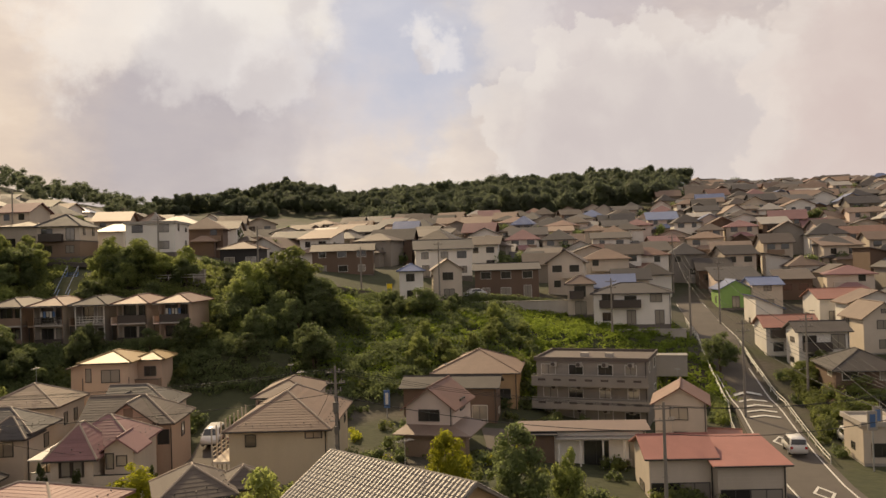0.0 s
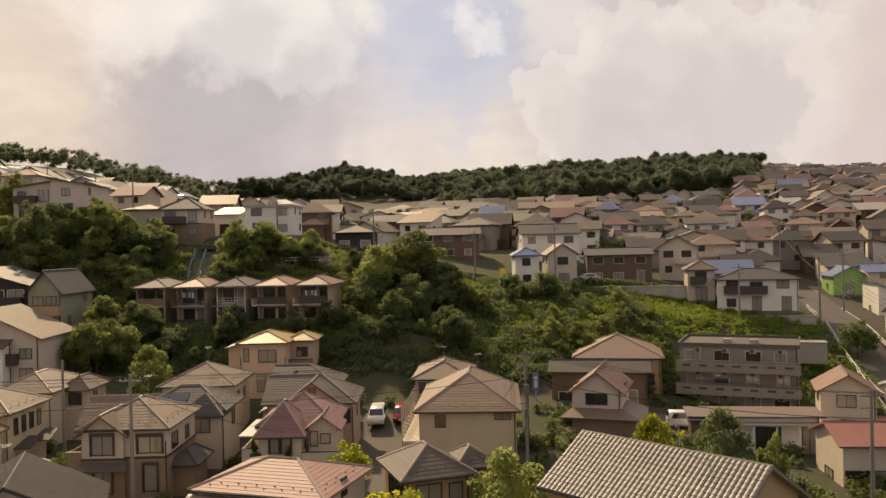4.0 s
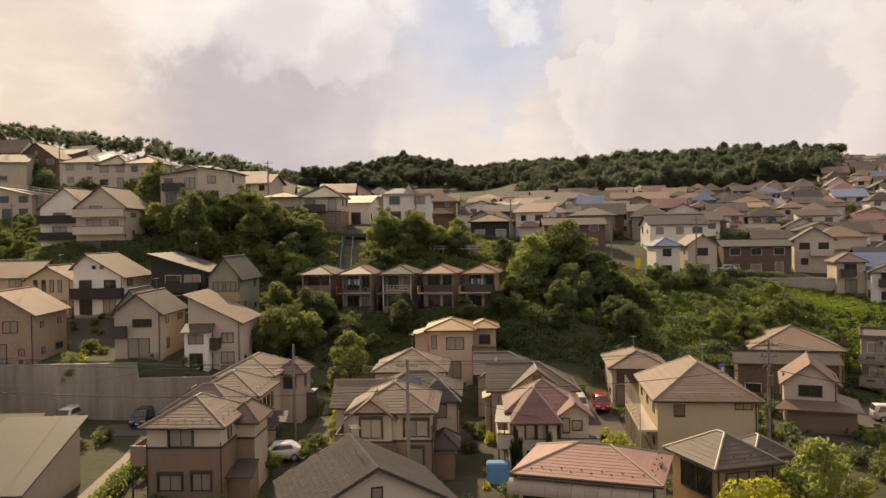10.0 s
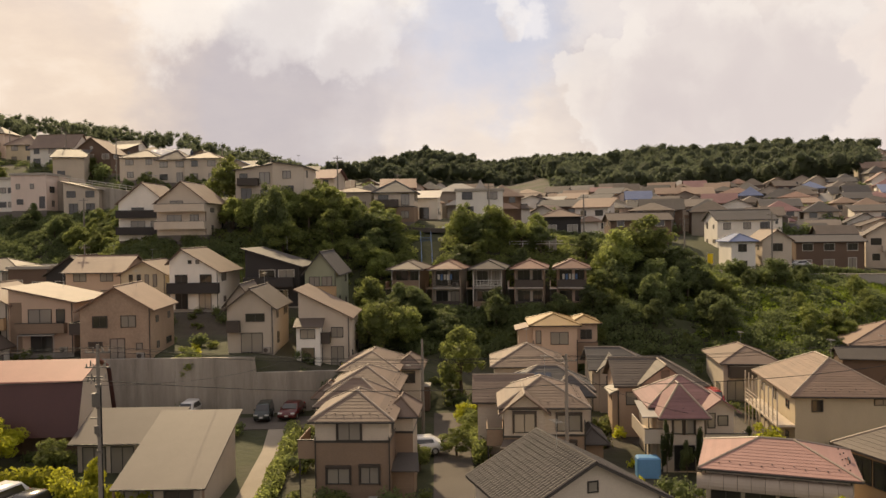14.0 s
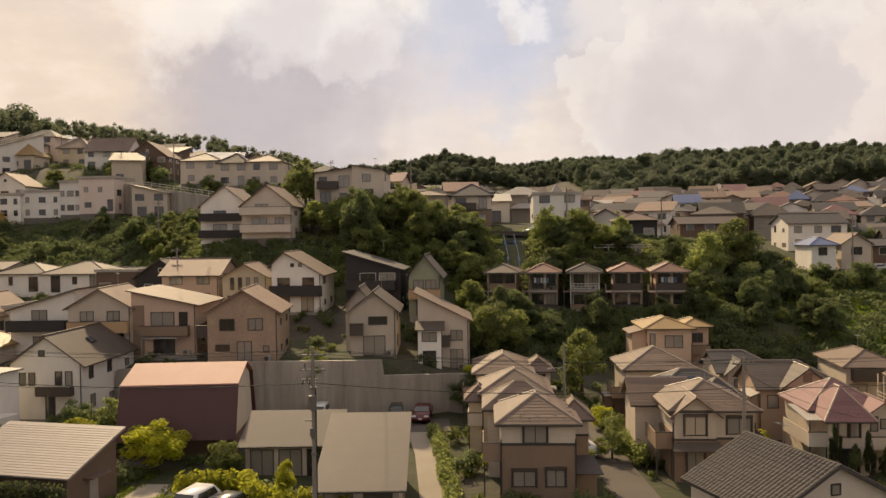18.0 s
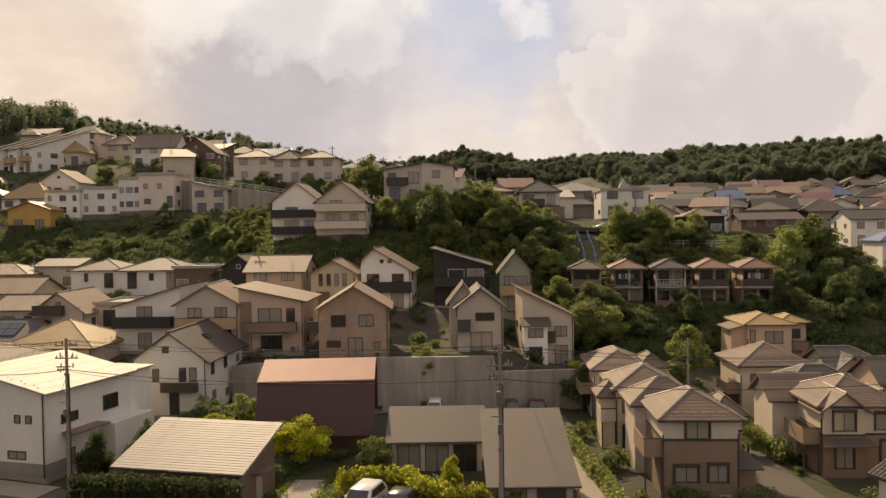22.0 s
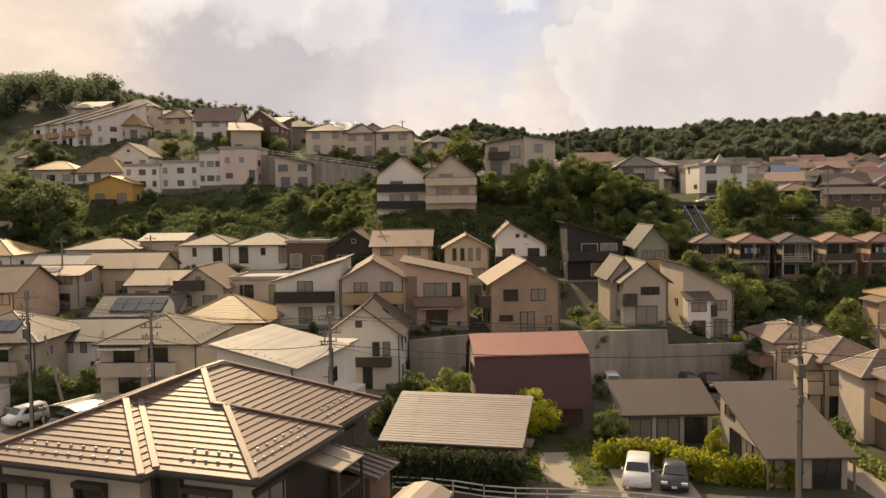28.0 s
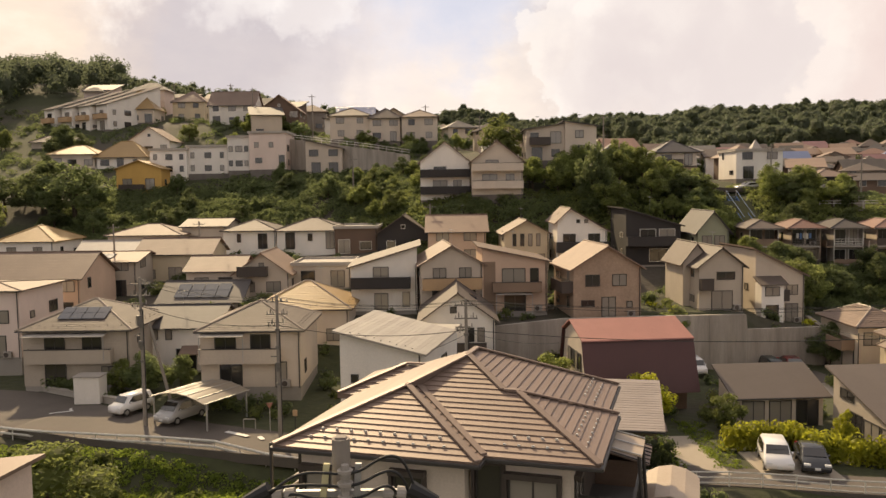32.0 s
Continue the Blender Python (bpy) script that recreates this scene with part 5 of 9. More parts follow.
# cream and brown house at the mouth of the narrow lane
hm = compound(-50.4, 57.7, -0.6, 0, "cream and brown house with a pyramid slate roof", 5.2, 6.2)
block(hm, 0, 0, 5.2, 6.2, 5.95, 1.35, "hip", CREAM, TAN)
block(hm, -0.9, 5.0, 5.2, 4.4, 5.75, 1.45, "hip", CREAM, TAN)
block(hm, 3.0, 2.3, 1.9, 3.6, 5.6, 0.8, "hip", CREAM, TAN, False)
lower_storey(hm, 0, 0, 5.2, 6.2, 4.15)
lower_storey(hm, 2.95, 2.3, 1.9, 3.6, 3.9)
hooded(hm, pose(-0.2, -3.1, 4.35), 1.5, 1.25)
hooded(hm, pose(-1.0, -3.13, 1.3), 1.5, 1.0)
hooded(hm, pose(1.2, -3.13, 1.3), 1.2, 1.1)
window(hm, pose(2.6, -1.2, 4.5, 0, 0, 90), 0.7, 1.0)
window(hm, pose(2.6, 1.0, 1.6, 0, 0, 90), 0.7, 1.0)
rail_balcony(hm, -3.9, -2.58, -2.9, 1.0, 3.1, BELT, 1.15)
pent(hm, 2.5, 4.6, -2.6, 0.4, 2.5, 0.5)
part("porch_wall", boxes((2.63, 4.2, -1.9, 0.45, -0.6, 2.1)), BELT, hm)
# pale yellow and cream houses behind it
hm = compound(-51.5, 70.1, -0.7, 0, "pale yellow house with a tan hip roof", 5.6, 6.4)
block(hm, 0, 0, 5.6, 6.4, 5.7, 1.4, "hip", YELLOW, TAN)
block(hm, -3.2, -1.2, 1.6, 3.0, 5.2, 0.7, "hip", YELLOW, TAN, False)
for v in (-1.9, -0.6, 0.7, 2.0):
    window(hm, pose(2.8, v, 3.5, 0, 0, 90), 0.55, 1.3)
for u in (-1.5, 1.3):
    window(hm, pose(u, -3.2, 3.5), 1.5, 1.2)
    window(hm, pose(u, -3.2, 0.5), 1.5, 1.9)
rail_balcony(hm, -4.1, -2.8, -3.1, -0.6, 2.8, CREAM)
pent(hm, 2.5, 4.2, -2.4, 0.2, 2.9, 0.5)
pent(hm, 2.5, 4.4, 0.6, 3.0, 2.9, 0.5)
hm = compound(-52.3, 80.2, -0.4, 0, "cream house with a tan hip roof", 5.3, 8.0)
block(hm, 0, 0, 5.3, 8.0, 5.5, 1.25, "hip", CREAM, TAN)
block(hm, 3.6, 1.3, 2.3, 4.4, 5.3, 0.8, "hip", CREAM, TAN, False)
for u, v in ((-1.3, -4.0), (1.2, -4.0)):
    window(hm, pose(u, v, 3.4), 1.5, 1.2)
window(hm, pose(3.6, -0.9, 3.5), 1.2, 1.1)
window(hm, pose(4.75, 1.0, 3.4, 0, 0, 90), 0.7, 1.1)
rail_balcony(hm, -4.0, -2.65, -3.4, 0.0, 2.9, BELT)

# cream and brown house with the bay gable beside the middle lane
hm = compound(-36.6, 64.2, -0.9, 0, "cream and brown house with dark belt and a gabled bay", 6.2, 7.0)
block(hm, 0, 0, 6.2, 7.0, 5.8, 1.5, "hip", CREAM, TAN)
block(hm, -1.5, -2.2, 3.1, 3.4, 5.5, 1.2, "gy", CREAM, TAN)
block(hm, -2.9, 3.6, 4.4, 4.6, 5.3, 1.5, "gx", CREAM, TAN)
lower_storey(hm, 0, 0, 6.2, 7.0, 3.3)
lower_storey(hm, -1.5, -2.2, 3.1, 3.4, 3.3)
hooded(hm, pose(-1.5, -3.9, 3.75), 1.5, 1.35)
hooded(hm, pose(1.9, -3.5, 3.75), 1.7, 1.15)
hooded(hm, pose(1.9, -3.53, 0.9), 0.9, 1.9)
hooded(hm, pose(-1.5, -3.93, 0.9), 1.2, 1.7)
window(hm, pose(3.1, -1.6, 3.7, 0, 0, 90), 1.3, 1.1)
window(hm, pose(3.1, 1.4, 3.7, 0, 0, 90), 0.8, 1.0)
rail_balcony(hm, -4.4, -3.08, -3.4, 0.6, 2.7, BELT, 1.1)
pent(hm, -3.4, 0.6, -4.9, -3.9, 3.2, 0.45, SLATEB)
block(hm, 3.9, -0.4, 1.6, 3.4, 2.8, 0.6, "hip", BELT, TILEG, False)
antenna(hm, 0.4, 0.6, 7.4)
# house with two solar arrays
hm = compound(-35.4, 72.9, -1.2, 0, "cream house with a pale grey roof and solar panels", 7.2, 5.4)
block(hm, 0, 0, 7.2, 5.4, 5.5, 1.5, "hip", CREAM, SLATE)
block(hm, 1.9, -2.0, 3.2, 3.0, 5.3, 1.2, "hip", CREAM, SLATE)
for i in range(2):
    for j in range(2):
        o = Vector((-2.3 + i * 1.75, -2.5 + j * 1.05, 5.55 + j * 0.55 + 0.1))
        bm = bmesh.new()
        prism(bm, [o + Vector(q) for q in ((-0.84, -0.5, -0.27), (0.84, -0.5, -0.27), (0.84, 0.5, 0.27), (-0.84, 0.5, 0.27))], (0, 0, 0.06))
        bmesh.ops.recalc_face_normals(bm, faces=bm.faces[:])
        part("solar_panel", bm, SOLAR, hm)
window(hm, pose(1.9, -3.5, 3.5), 1.5, 1.1)
window(hm, pose(-1.8, -2.7, 3.4), 1.6, 1.2)
window(hm, pose(3.6, 0.6, 3.4, 0, 0, 90), 0.8, 1.1)
rail_balcony(hm, -4.8, -3.58, -2.6, 1.2, 2.6, CREAM)
# weathered hip roof at the head of the lane
hm = compound(-36.7, 82.6, -0.9, 0, "cream house with a weathered hip roof", 6.8, 7.0)
block(hm, 0, 0, 6.8, 7.0, 5.8, 1.6, "hip", CREAM, TAN)
window(hm, pose(-1.6, -3.5, 3.5), 1.6, 1.2)
window(hm, pose(1.6, -3.5, 3.5), 1.4, 1.2)
window(hm, pose(3.4, -1.2, 3.5, 0, 0, 90), 0.7, 1.1)
window(hm, pose(3.4, 1.2, 3.5, 0, 0, 90), 0.7, 1.1)
rail_balcony(hm, -4.7, -3.38, -3.2, 0.4, 2.8, BELT)
antenna(hm, 0.0, 0.4, 7.4)
# peach house with the sunlit hip roof below the bank
hm = compound(-33.0, 95.0, 1.0, 0, "peach house with a pale sunlit hip roof", 5.0, 6.8)
block(hm, 0, 0, 5.0, 6.8, 6.45, 0.85, "hip", PEACH, GOLD, False, 0.5)
block(hm, 3.8, 1.8, 2.8, 4.4, 6.35, 0.55, "hip", PEACH, GOLD, False, 0.5)
block(hm, -3.3, -0.6, 1.6, 4.0, 5.8, 0.4, "shr", PEACH, METALD, False, 0.4)
window(hm, pose(0.5, -3.4, 4.1), 1.9, 1.3)
window(hm, pose(-1.9, -3.4, 4.2), 0.5, 1.4)
window(hm, pose(3.9, -0.4, 4.3), 1.2, 1.0)
window(hm, pose(0.2, -3.4, 0.8), 1.8, 1.9)
rail_balcony(hm, 2.5, 5.1, -1.6, -0.4, 3.1, BELT, 0.9)
pent(hm, -5.2, -2.3, -3.6, -1.4, 3.0, 0.4, TILER)
# peach house with its cross gable, and the dark-roofed one behind
hm = compound(-24.9, 77.0, -1.3, 0, "peach house with a long grey slate roof and a cross gable", 7.8, 6.4)
block(hm, 0, 0, 7.8, 6.4, 5.3, 1.85, "gh", PEACH, SLATEB)
block(hm, 0.3, -2.0, 4.2, 3.2, 5.5, 1.55, "gy", PEACH, SLATEB)
block(hm, -3.6, -1.4, 1.6, 2.6, 4.4, 0.7, "shr", PEACH, METALW, False, 0.3)
part("vent", boxes((-0.1, 0.7, -3.66, -3.6, 5.7, 6.5)), BELT, hm, "brown louvred gable vent")
window(hm, pose(0.3, -3.6, 3.4), 1.7, 1.2)
window(hm, pose(-2.7, -3.2, 3.3), 0.9, 1.1)
window(hm, pose(3.2, -3.2, 3.2), 0.9, 1.2)
window(hm, pose(3.9, 0.5, 3.2, 0, 0, 90), 0.9, 1.1)
window(hm, pose(0.3, -3.6, 0.6), 1.7, 1.8)
hm = compound(-26.8, 85.6, -1.2, 0, "cream house with a dark slate roof and a small gable", 6.4, 6.2)
block(hm, 0, 0, 6.4, 6.2, 5.2, 1.6, "gh", CREAM, SLATE)
block(hm, -1.2, -2.4, 2.6, 2.4, 5.2, 1.1, "gy", CREAM, SLATE, False)
window(hm, pose(-1.2, -3.6, 3.2), 1.2, 1.1)
window(hm, pose(3.2, 0.4, 3.2, 0, 0, 90), 0.9, 1.1)
# cream house with the mauve cross-hip roof
hm = compound(-24.9, 67.6, -1.4, 0, "cream house with a mauve slate cross-hip roof", 6.0, 6.0)
block(hm, 0.4, 0.8, 5.8, 5.8, 5.3, 1.75, "hip", CREAM, PINK)
block(hm, -0.55, -2.4, 3.2, 4.2, 5.2, 1.85, "hip", CREAM, PINK)
block(hm, 2.6, -2.0, 2.2, 2.8, 5.2, 0.8, "gy", CREAM, PINK, False)
for u in (-1.0, -0.1):
    hooded(hm, pose(u, -4.5, 3.4), 0.62, 1.05)
window(hm, pose(1.9, -3.4, 3.6), 0.5, 1.1)
window(hm, pose(2.8, -3.4, 3.8), 0.7, 0.7)
window(hm, pose(-0.5, -4.5, 0.5), 1.5, 1.9)
rail_balcony(hm, -3.6, -2.13, -4.4, 1.2, 2.7, CREAM, 1.0)
rail_balcony(hm, 1.1, 4.4, -4.6, -3.4, 2.5, CREAM, 0.85)
pent(hm, -3.8, -2.0, -4.6, 0.4, 5.0, 0.25, METALW, "pale translucent awning over the balcony")
# low ochre house with the shingled pyramid roof
hm = compound(-13.95, 53.5, -1.2, 19, "ochre house with a brown shingled hip roof", 4.0, 4.9)
block(hm, 0, 0, 4.2, 5.0, 4.75, 1.25, "hip", OCHRE, SLATEB)
block(hm, 3.3, 0.6, 2.6, 2.8, 4.6, 0.8, "hip", OCHRE, SLATEB)
window(hm, pose(-0.6, -2.5, 2.6), 1.6, 1.4)
window(hm, pose(1.2, -2.5, 2.9), 0.8, 1.0)
for v in (-1.2, 0.6):
    window(hm, pose(-2.1, v, 2.4, 0, 0, -90), 1.5, 1.6, False, False)

SALMON = surface("salmon slate", (0.35, 0.20, 0.165), rough=0.6, lines=0.28, spread=0.25, vary=0.1)
LAMPW = surface("bright zinc", (0.62, 0.6, 0.55), rough=0.35, metal=0.5, vary=0)

# ---------- five alike row houses on the middle terrace ----------
def row_house(x, y, z, yaw, wall, roofing, i):
    """Two storeys of open verandas under a hip roof; the walls stand back in their shade."""
    w, d, h = 3.9, 7.6, 5.5
    FOOTPRINTS.append((x, y, radians(yaw), w / 2, d / 2))
    g = empty("house", pose(x, y, z, 0, 0, yaw), "narrow brown row house with hip roof and two verandas", "house", group="houses")
    gz = min(ground_z(x + u, y + v) for u in (-2, 2) for v in (-4, 4))
    part("foundation", boxes((-w / 2, w / 2, -d / 2, d / 2, min(gz - z - 0.5, -0.4), 0.2)), PLINTH, g)
    part("wall", boxes((-w / 2, w / 2, -d / 2 + 1.25, d / 2, 0.2, h)), wall, g)
    part("side_wall", boxes((-w / 2, -w / 2 + 0.12, -d / 2 + 0.1, -d / 2 + 1.25, 0.2, h)), wall, g)
    part("side_wall", boxes((w / 2 - 0.12, w / 2, -d / 2 + 0.1, -d / 2 + 1.25, 0.2, h)), wall, g)
    add_roof(g, "hip", w, d, h, 0.8, roofing, False, 0.6)
    part("fascia", boxes((-w / 2 - 0.62, w / 2 + 0.62, -d / 2 - 0.64, -d / 2 - 0.605, h - 0.42, h - 0.3)), FRAMEW, g, "pale eaves board")
    v = part("veranda", boxes((-w / 2, w / 2, -d / 2, -d / 2 + 1.3, 2.55, 2.75)), CONC, g)
    if i in (0, 3, 4):
        part("parapet", boxes((-w / 2, w / 2, -d / 2, -d / 2 + 0.08, 2.75, 3.75)), RAIL if i else BELT, v)
    else:
        for q in (2.95, 3.3, 3.65):
            part("rail", boxes((-w / 2, w / 2, -d / 2 + 0.02, -d / 2 + 0.07, q, q + 0.06)), FRAMEW if i == 2 else FRAME, v)
        for q in range(9):
            u = -w / 2 + 0.1 + q * (w - 0.25) / 8
            part("baluster", boxes((u, u + 0.05, -d / 2 + 0.03, -d / 2 + 0.06, 2.75, 3.65)), FRAMEW if i == 2 else FRAME, v)
    for u in (-w / 2, w / 2 - 0.1):
        part("post", boxes((u, u + 0.1, -d / 2, -d / 2 + 0.1, 0.2, h)), FRAMEW if i in (0, 2) else BELT, v)
    part("lower_parapet", boxes((-w / 2, w / 2, -d / 2, -d / 2 + 0.08, 0.2, 0.9)), RAIL if i % 2 else BELT, g)
    for s_ in (0, 1):
        for u, ww in ((-0.75, 1.5), (1.05, 1.1)):
            window(g, pose(u, -d / 2 + 1.25, 0.45 + 2.6 * s_), ww, 1.9 if s_ else 1.7, i == 2)
    ac_unit(g, pose(w * 0.3, -d / 2 + 0.95, 2.76))
    window(g, pose(-w / 2, 0.4, 3.3, 0, 0, -90), 0.8, 1.1)
    if i in (1, 4):
        # washing hung out to dry
        for q in range(5):
            part("washing", boxes((-1.2 + q * 0.42, -0.9 + q * 0.42, -d / 2 + 0.3, -d / 2 + 0.33, 3.8 - 0.15 * (q % 2), 4.5)), (FRAMEW, BLUEP, CURTAIN)[q % 3], v)
    bal = part("side_balcony", boxes((-w / 2 - 0.9, -w / 2, -d / 2 + 0.2, -d / 2 + 2.4, 2.5, 2.65), (-w / 2 - 0.9, -w / 2 - 0.84, -d / 2 + 0.2, -d / 2 + 2.4, 2.65, 3.5)), PINKW if i > 2 else BELT, g)
    part("brace", boxes((-w / 2 - 0.85, -w / 2 - 0.77, -d / 2 + 0.3, -d / 2 + 0.38, -0.3, 2.5)), FRAME, bal)


for i in range(5):
    k = i / 4
    # Wall colours picked darker to carry the shade of the veranda fronts.
    row_house(-51.3 + 22.2 * k, 112.5 - 2.6 * k, 7.8, -6, (BELT, BEIGE, GREYW, BEIGE, PEACH)[i], (SLATEB, TILER, TILEG, TILER, TILER)[i], i)

# ---------- foreground houses with their own shape ----------
house(-0.6, 43.5, -1.2, -47, 10.6, 7.4, 5.8, 2.1, "gx", OCHRE, TILEW, "old house with a long silver grey tiled gable roof", barrel=True)
house(-36.6, 45.2, -1.0, 20, 8.4, 7.0, 4.7, 2.2, "gy", CREAM, TILEG, "house with a dark grey tiled gable roof", barrel=True)
house(-22.7, 50.6, -1.1, -18, 8.2, 6.2, 4.8, 1.1, "hip", CREAM, SALMON, "low house with a pink slate hip roof", tiles=True, front=((-0.36, 2.6, 1.6, 1.6), (-0.12, 2.6, 1.6, 1.6), (0.12, 2.6, 1.6, 1.6), (0.36, 2.6, 1.4, 1.6)))
roll = empty("awning", pose(-22.7, 50.6, -1.1, 0, 0, -18), "long ribbed half-round awning under the eaves of the low house", "awning")
for i in range(11):
    x0 = -4.6 + i * 0.78
    bm = bmesh.new()
    for j in range(6):
        a0, a1 = math.pi * j / 12, math.pi * (j + 1) / 12
        prism(bm, [(x0, -3.3 - 0.75 * math.sin(a0), 3.55 + 0.75 * math.cos(a0)), (x0 + 0.76, -3.3 - 0.75 * math.sin(a0), 3.55 + 0.75 * math.cos(a0)), (x0 + 0.76, -3.3 - 0.75 * math.sin(a1), 3.55 + 0.75 * math.cos(a1)), (x0, -3.3 - 0.75 * math.sin(a1), 3.55 + 0.75 * math.cos(a1))], (0, 0.03, -0.03))
    bmesh.ops.recalc_face_normals(bm, faces=bm.faces[:])
    part("canopy_panel", bm, CAP, roll)

# the large house with the stepped bronze roof on the near bank
big_house = empty("house", pose(-95.05, 26.9, 4.8, 0, 0, -17), "large cream house with a bronze stepped metal hip roof", "house", group="houses")
part("foundation", boxes((-4.4, 4.6, -5.2, 4.6, -1.5, 0.4)), PLINTH, big_house)
part("wall", boxes((-4.45, 1.3, -5.25, 4.7, 0.4, 5.8), (1.3, 4.6, -4.6, 4.7, 0.4, 5.8)), CREAM, big_house)
EV, PT, RZ = 5.77, 0.392, 7.85
RF = [
    # left front block: front and narrow right slope
    [(-5.15, -5.95, EV), (1.95, -5.95, EV), (-1.6, -2.4, EV + 3.55 * PT)],
    [(1.95, -5.95, EV), (1.95, -5.24, EV), (-1.6, -1.69, EV + 3.55 * PT), (-1.6, -2.4, EV + 3.55 * PT)],
    # main front slope up to the short top ridge
    [(1.95, -5.24, EV), (5.6, -5.24, EV), (2.35, -1.95, EV + 3.29 * PT), (1.86, -1.95, EV + 3.29 * PT), (0, 0.07, RZ), (-1.6, -1.69, EV + 3.55 * PT)],
    # right block with its hipped end
    [(5.6, -5.24, EV), (5.6, 0.7, EV), (2.35, -1.95, EV + 3.29 * PT)],
    [(5.6, 0.7, EV), (3.6, 0.7, EV), (1.86, -1.95, EV + 3.29 * PT), (2.35, -1.95, EV + 3.29 * PT)],
    # main right, back and left slopes
    [(5.2, -1.5, EV), (5.2, 5.3, EV), (0, 1.4, RZ), (0, 0.07, RZ), (1.86, -1.95, EV + 3.29 * PT)],
    [(5.2, 5.3, EV), (-5.15, 5.3, EV), (0, 1.4, RZ)],
    [(-5.15, 5.3, EV), (-5.15, -5.95, EV), (-1.6, -2.4, EV + 3.55 * PT), (0, 0.07, RZ), (0, 1.4, RZ)],
    # left back block
    [(-5.9, 0.9, EV), (-2.0, 0.9, EV), (-1.9, 3.1, EV + 2.3 * PT), (-3.6, 3.1, EV + 2.3 * PT)],
    [(-5.9, 5.2, EV), (-5.9, 0.9, EV), (-3.6, 3.1, EV + 2.3 * PT)],
]
bm = bmesh.new()
for pl in RF:
    prism(bm, pl, (0, 0, -0.16))
bmesh.ops.recalc_face_normals(bm, faces=bm.faces[:])
big_roof = part("roof", bm, METALD, big_house, "bronze metal roof laid in broad steps")
courses(big_roof, RF, METALD, 0.3, lift=0.05)


def roof_bar(parent, p, q, wide, high, material=METALD, name="hip_cap"):
    p, q = Vector(p), Vector(q)
    s = (q - p).normalized().cross(Vector((0, 0, 1))).normalized() * wide / 2
    u = Vector((0, 0, 0.05))
    bm = bmesh.new()
    prism(bm, [p - s + u, p + s + u, q + s + u, q - s + u], (0, 0, high))
    bmesh.ops.recalc_face_normals(bm, faces=bm.faces[:])
    bmesh.ops.bevel(bm, geom=bm.edges[:], offset=0.015, segments=1, affect="EDGES")
    return part(name, bm, material, parent)


P_TOP, P_S1, P_S2, P_BLK = (0, 0.07, RZ), (1.86, -1.95, EV + 3.29 * PT), (2.35, -1.95, EV + 3.29 * PT), (-1.6, -2.4, EV + 3.55 * PT)
for p, q in (((-5.15, -5.95, EV), P_BLK), (P_BLK, P_TOP), ((1.95, -5.95, EV), P_BLK), ((1.95, -5.24, EV), (-1.6, -1.69, EV + 3.55 * PT)), (P_TOP, (0, 1.4, RZ)), ((0, 1.4, RZ), (5.2, 5.3, EV)), (P_TOP, P_S1), (P_S1, P_S2), (P_S2, (5.6, -5.24, EV)), (P_S2, (5.6, 0.7, EV)), ((-3.6, 3.1, EV + 2.3 * PT), (-5.9, 0.9, EV)), ((-3.6, 3.1, EV + 2.3 * PT), (-1.9, 3.1, EV + 2.3 * PT))):
    roof_bar(big_roof, p, q, 0.24, 0.075, METALD)
for x0, x1, y0, y1 in ((-5.2, 1.98, -6.05, -5.93), (1.93, 5.65, -5.34, -5.22), (5.58, 5.7, -5.3, 0.7), (5.18, 5.3, 0.75, 5.3), (-5.27, -5.13, -6.0, 0.9), (1.93, 2.03, -6.0, -5.3)):
    part("gutter", boxes((x0, x1, y0, y1, EV - 0.16, EV - 0.03), bevel=0.02), FRAME, big_roof)
guard = boxes((-0.05, 0.05, -0.035, 0.035, 0.0, 0.075), bevel=0.012)
guard_mesh = bpy.data.meshes.new("snow_guard")
guard.to_mesh(guard_mesh)
guard.free()
guard_mesh.materials.append(LAMPW)
for (ax, ay), (bx, by), (nx, ny), n in (((-4.0, -5.95), (1.2, -5.95), (0, 1), 10), ((2.5, -5.24), (4.8, -5.24), (0, 1), 5), ((5.6, -4.4), (5.6, -0.6), (-1, 0), 7), ((5.2, 1.4), (5.2, 4.6), (-1, 0), 6)):
    for i in range(n):
        for k, r in enumerate((0.55, 0.95)):
            f = (i + 0.5 * k) / n
            g = share("snow_guard", guard_mesh, None, big_roof)
            g.matrix_basis = pose(ax + (bx - ax) * f + nx * r, ay + (by - ay) * f + ny * r, EV + r * PT + 0.03, 0, 0, 90 if nx else 0)
# hooded windows under the eaves
for u, y, z, w, h in ((-3.4, -5.25, 3.3, 1.7, 1.5), (-0.6, -5.25, 3.9, 0.9, 1.0), (1.95, -4.6, 3.3, 0.75, 2.0), (3.4, -4.6, 3.2, 1.5, 1.7), (-3.2, -5.25, 0.7, 1.7, 1.9), (3.3, -4.6, 0.7, 1.7, 1.9)):
    win = window(big_house, pose(u, y, z), w, h, False, w > 1.4)
    part("hood", boxes((-w / 2 - 0.18, w / 2 + 0.18, -0.3, 0.0, h + 0.08, h + 0.26), (-w / 2 - 0.18, -w / 2 - 0.08, -0.2, 0.0, -0.1, h + 0.08), (w / 2 + 0.08, w / 2 + 0.18, -0.2, 0.0, -0.1, h + 0.08)), RAIL, win, "dark shutter box round the window")
for y, z, w, h in ((-2.9, 3.4, 1.7, 1.3), (2.6, 3.3, 1.8, 1.6)):
    win = window(big_house, pose(4.6, y, z, 0, 0, 90), w, h, False, True)
    part("hood", boxes((-w / 2 - 0.18, w / 2 + 0.18, -0.24, 0.0, h + 0.08, h + 0.24)), RAIL, win)
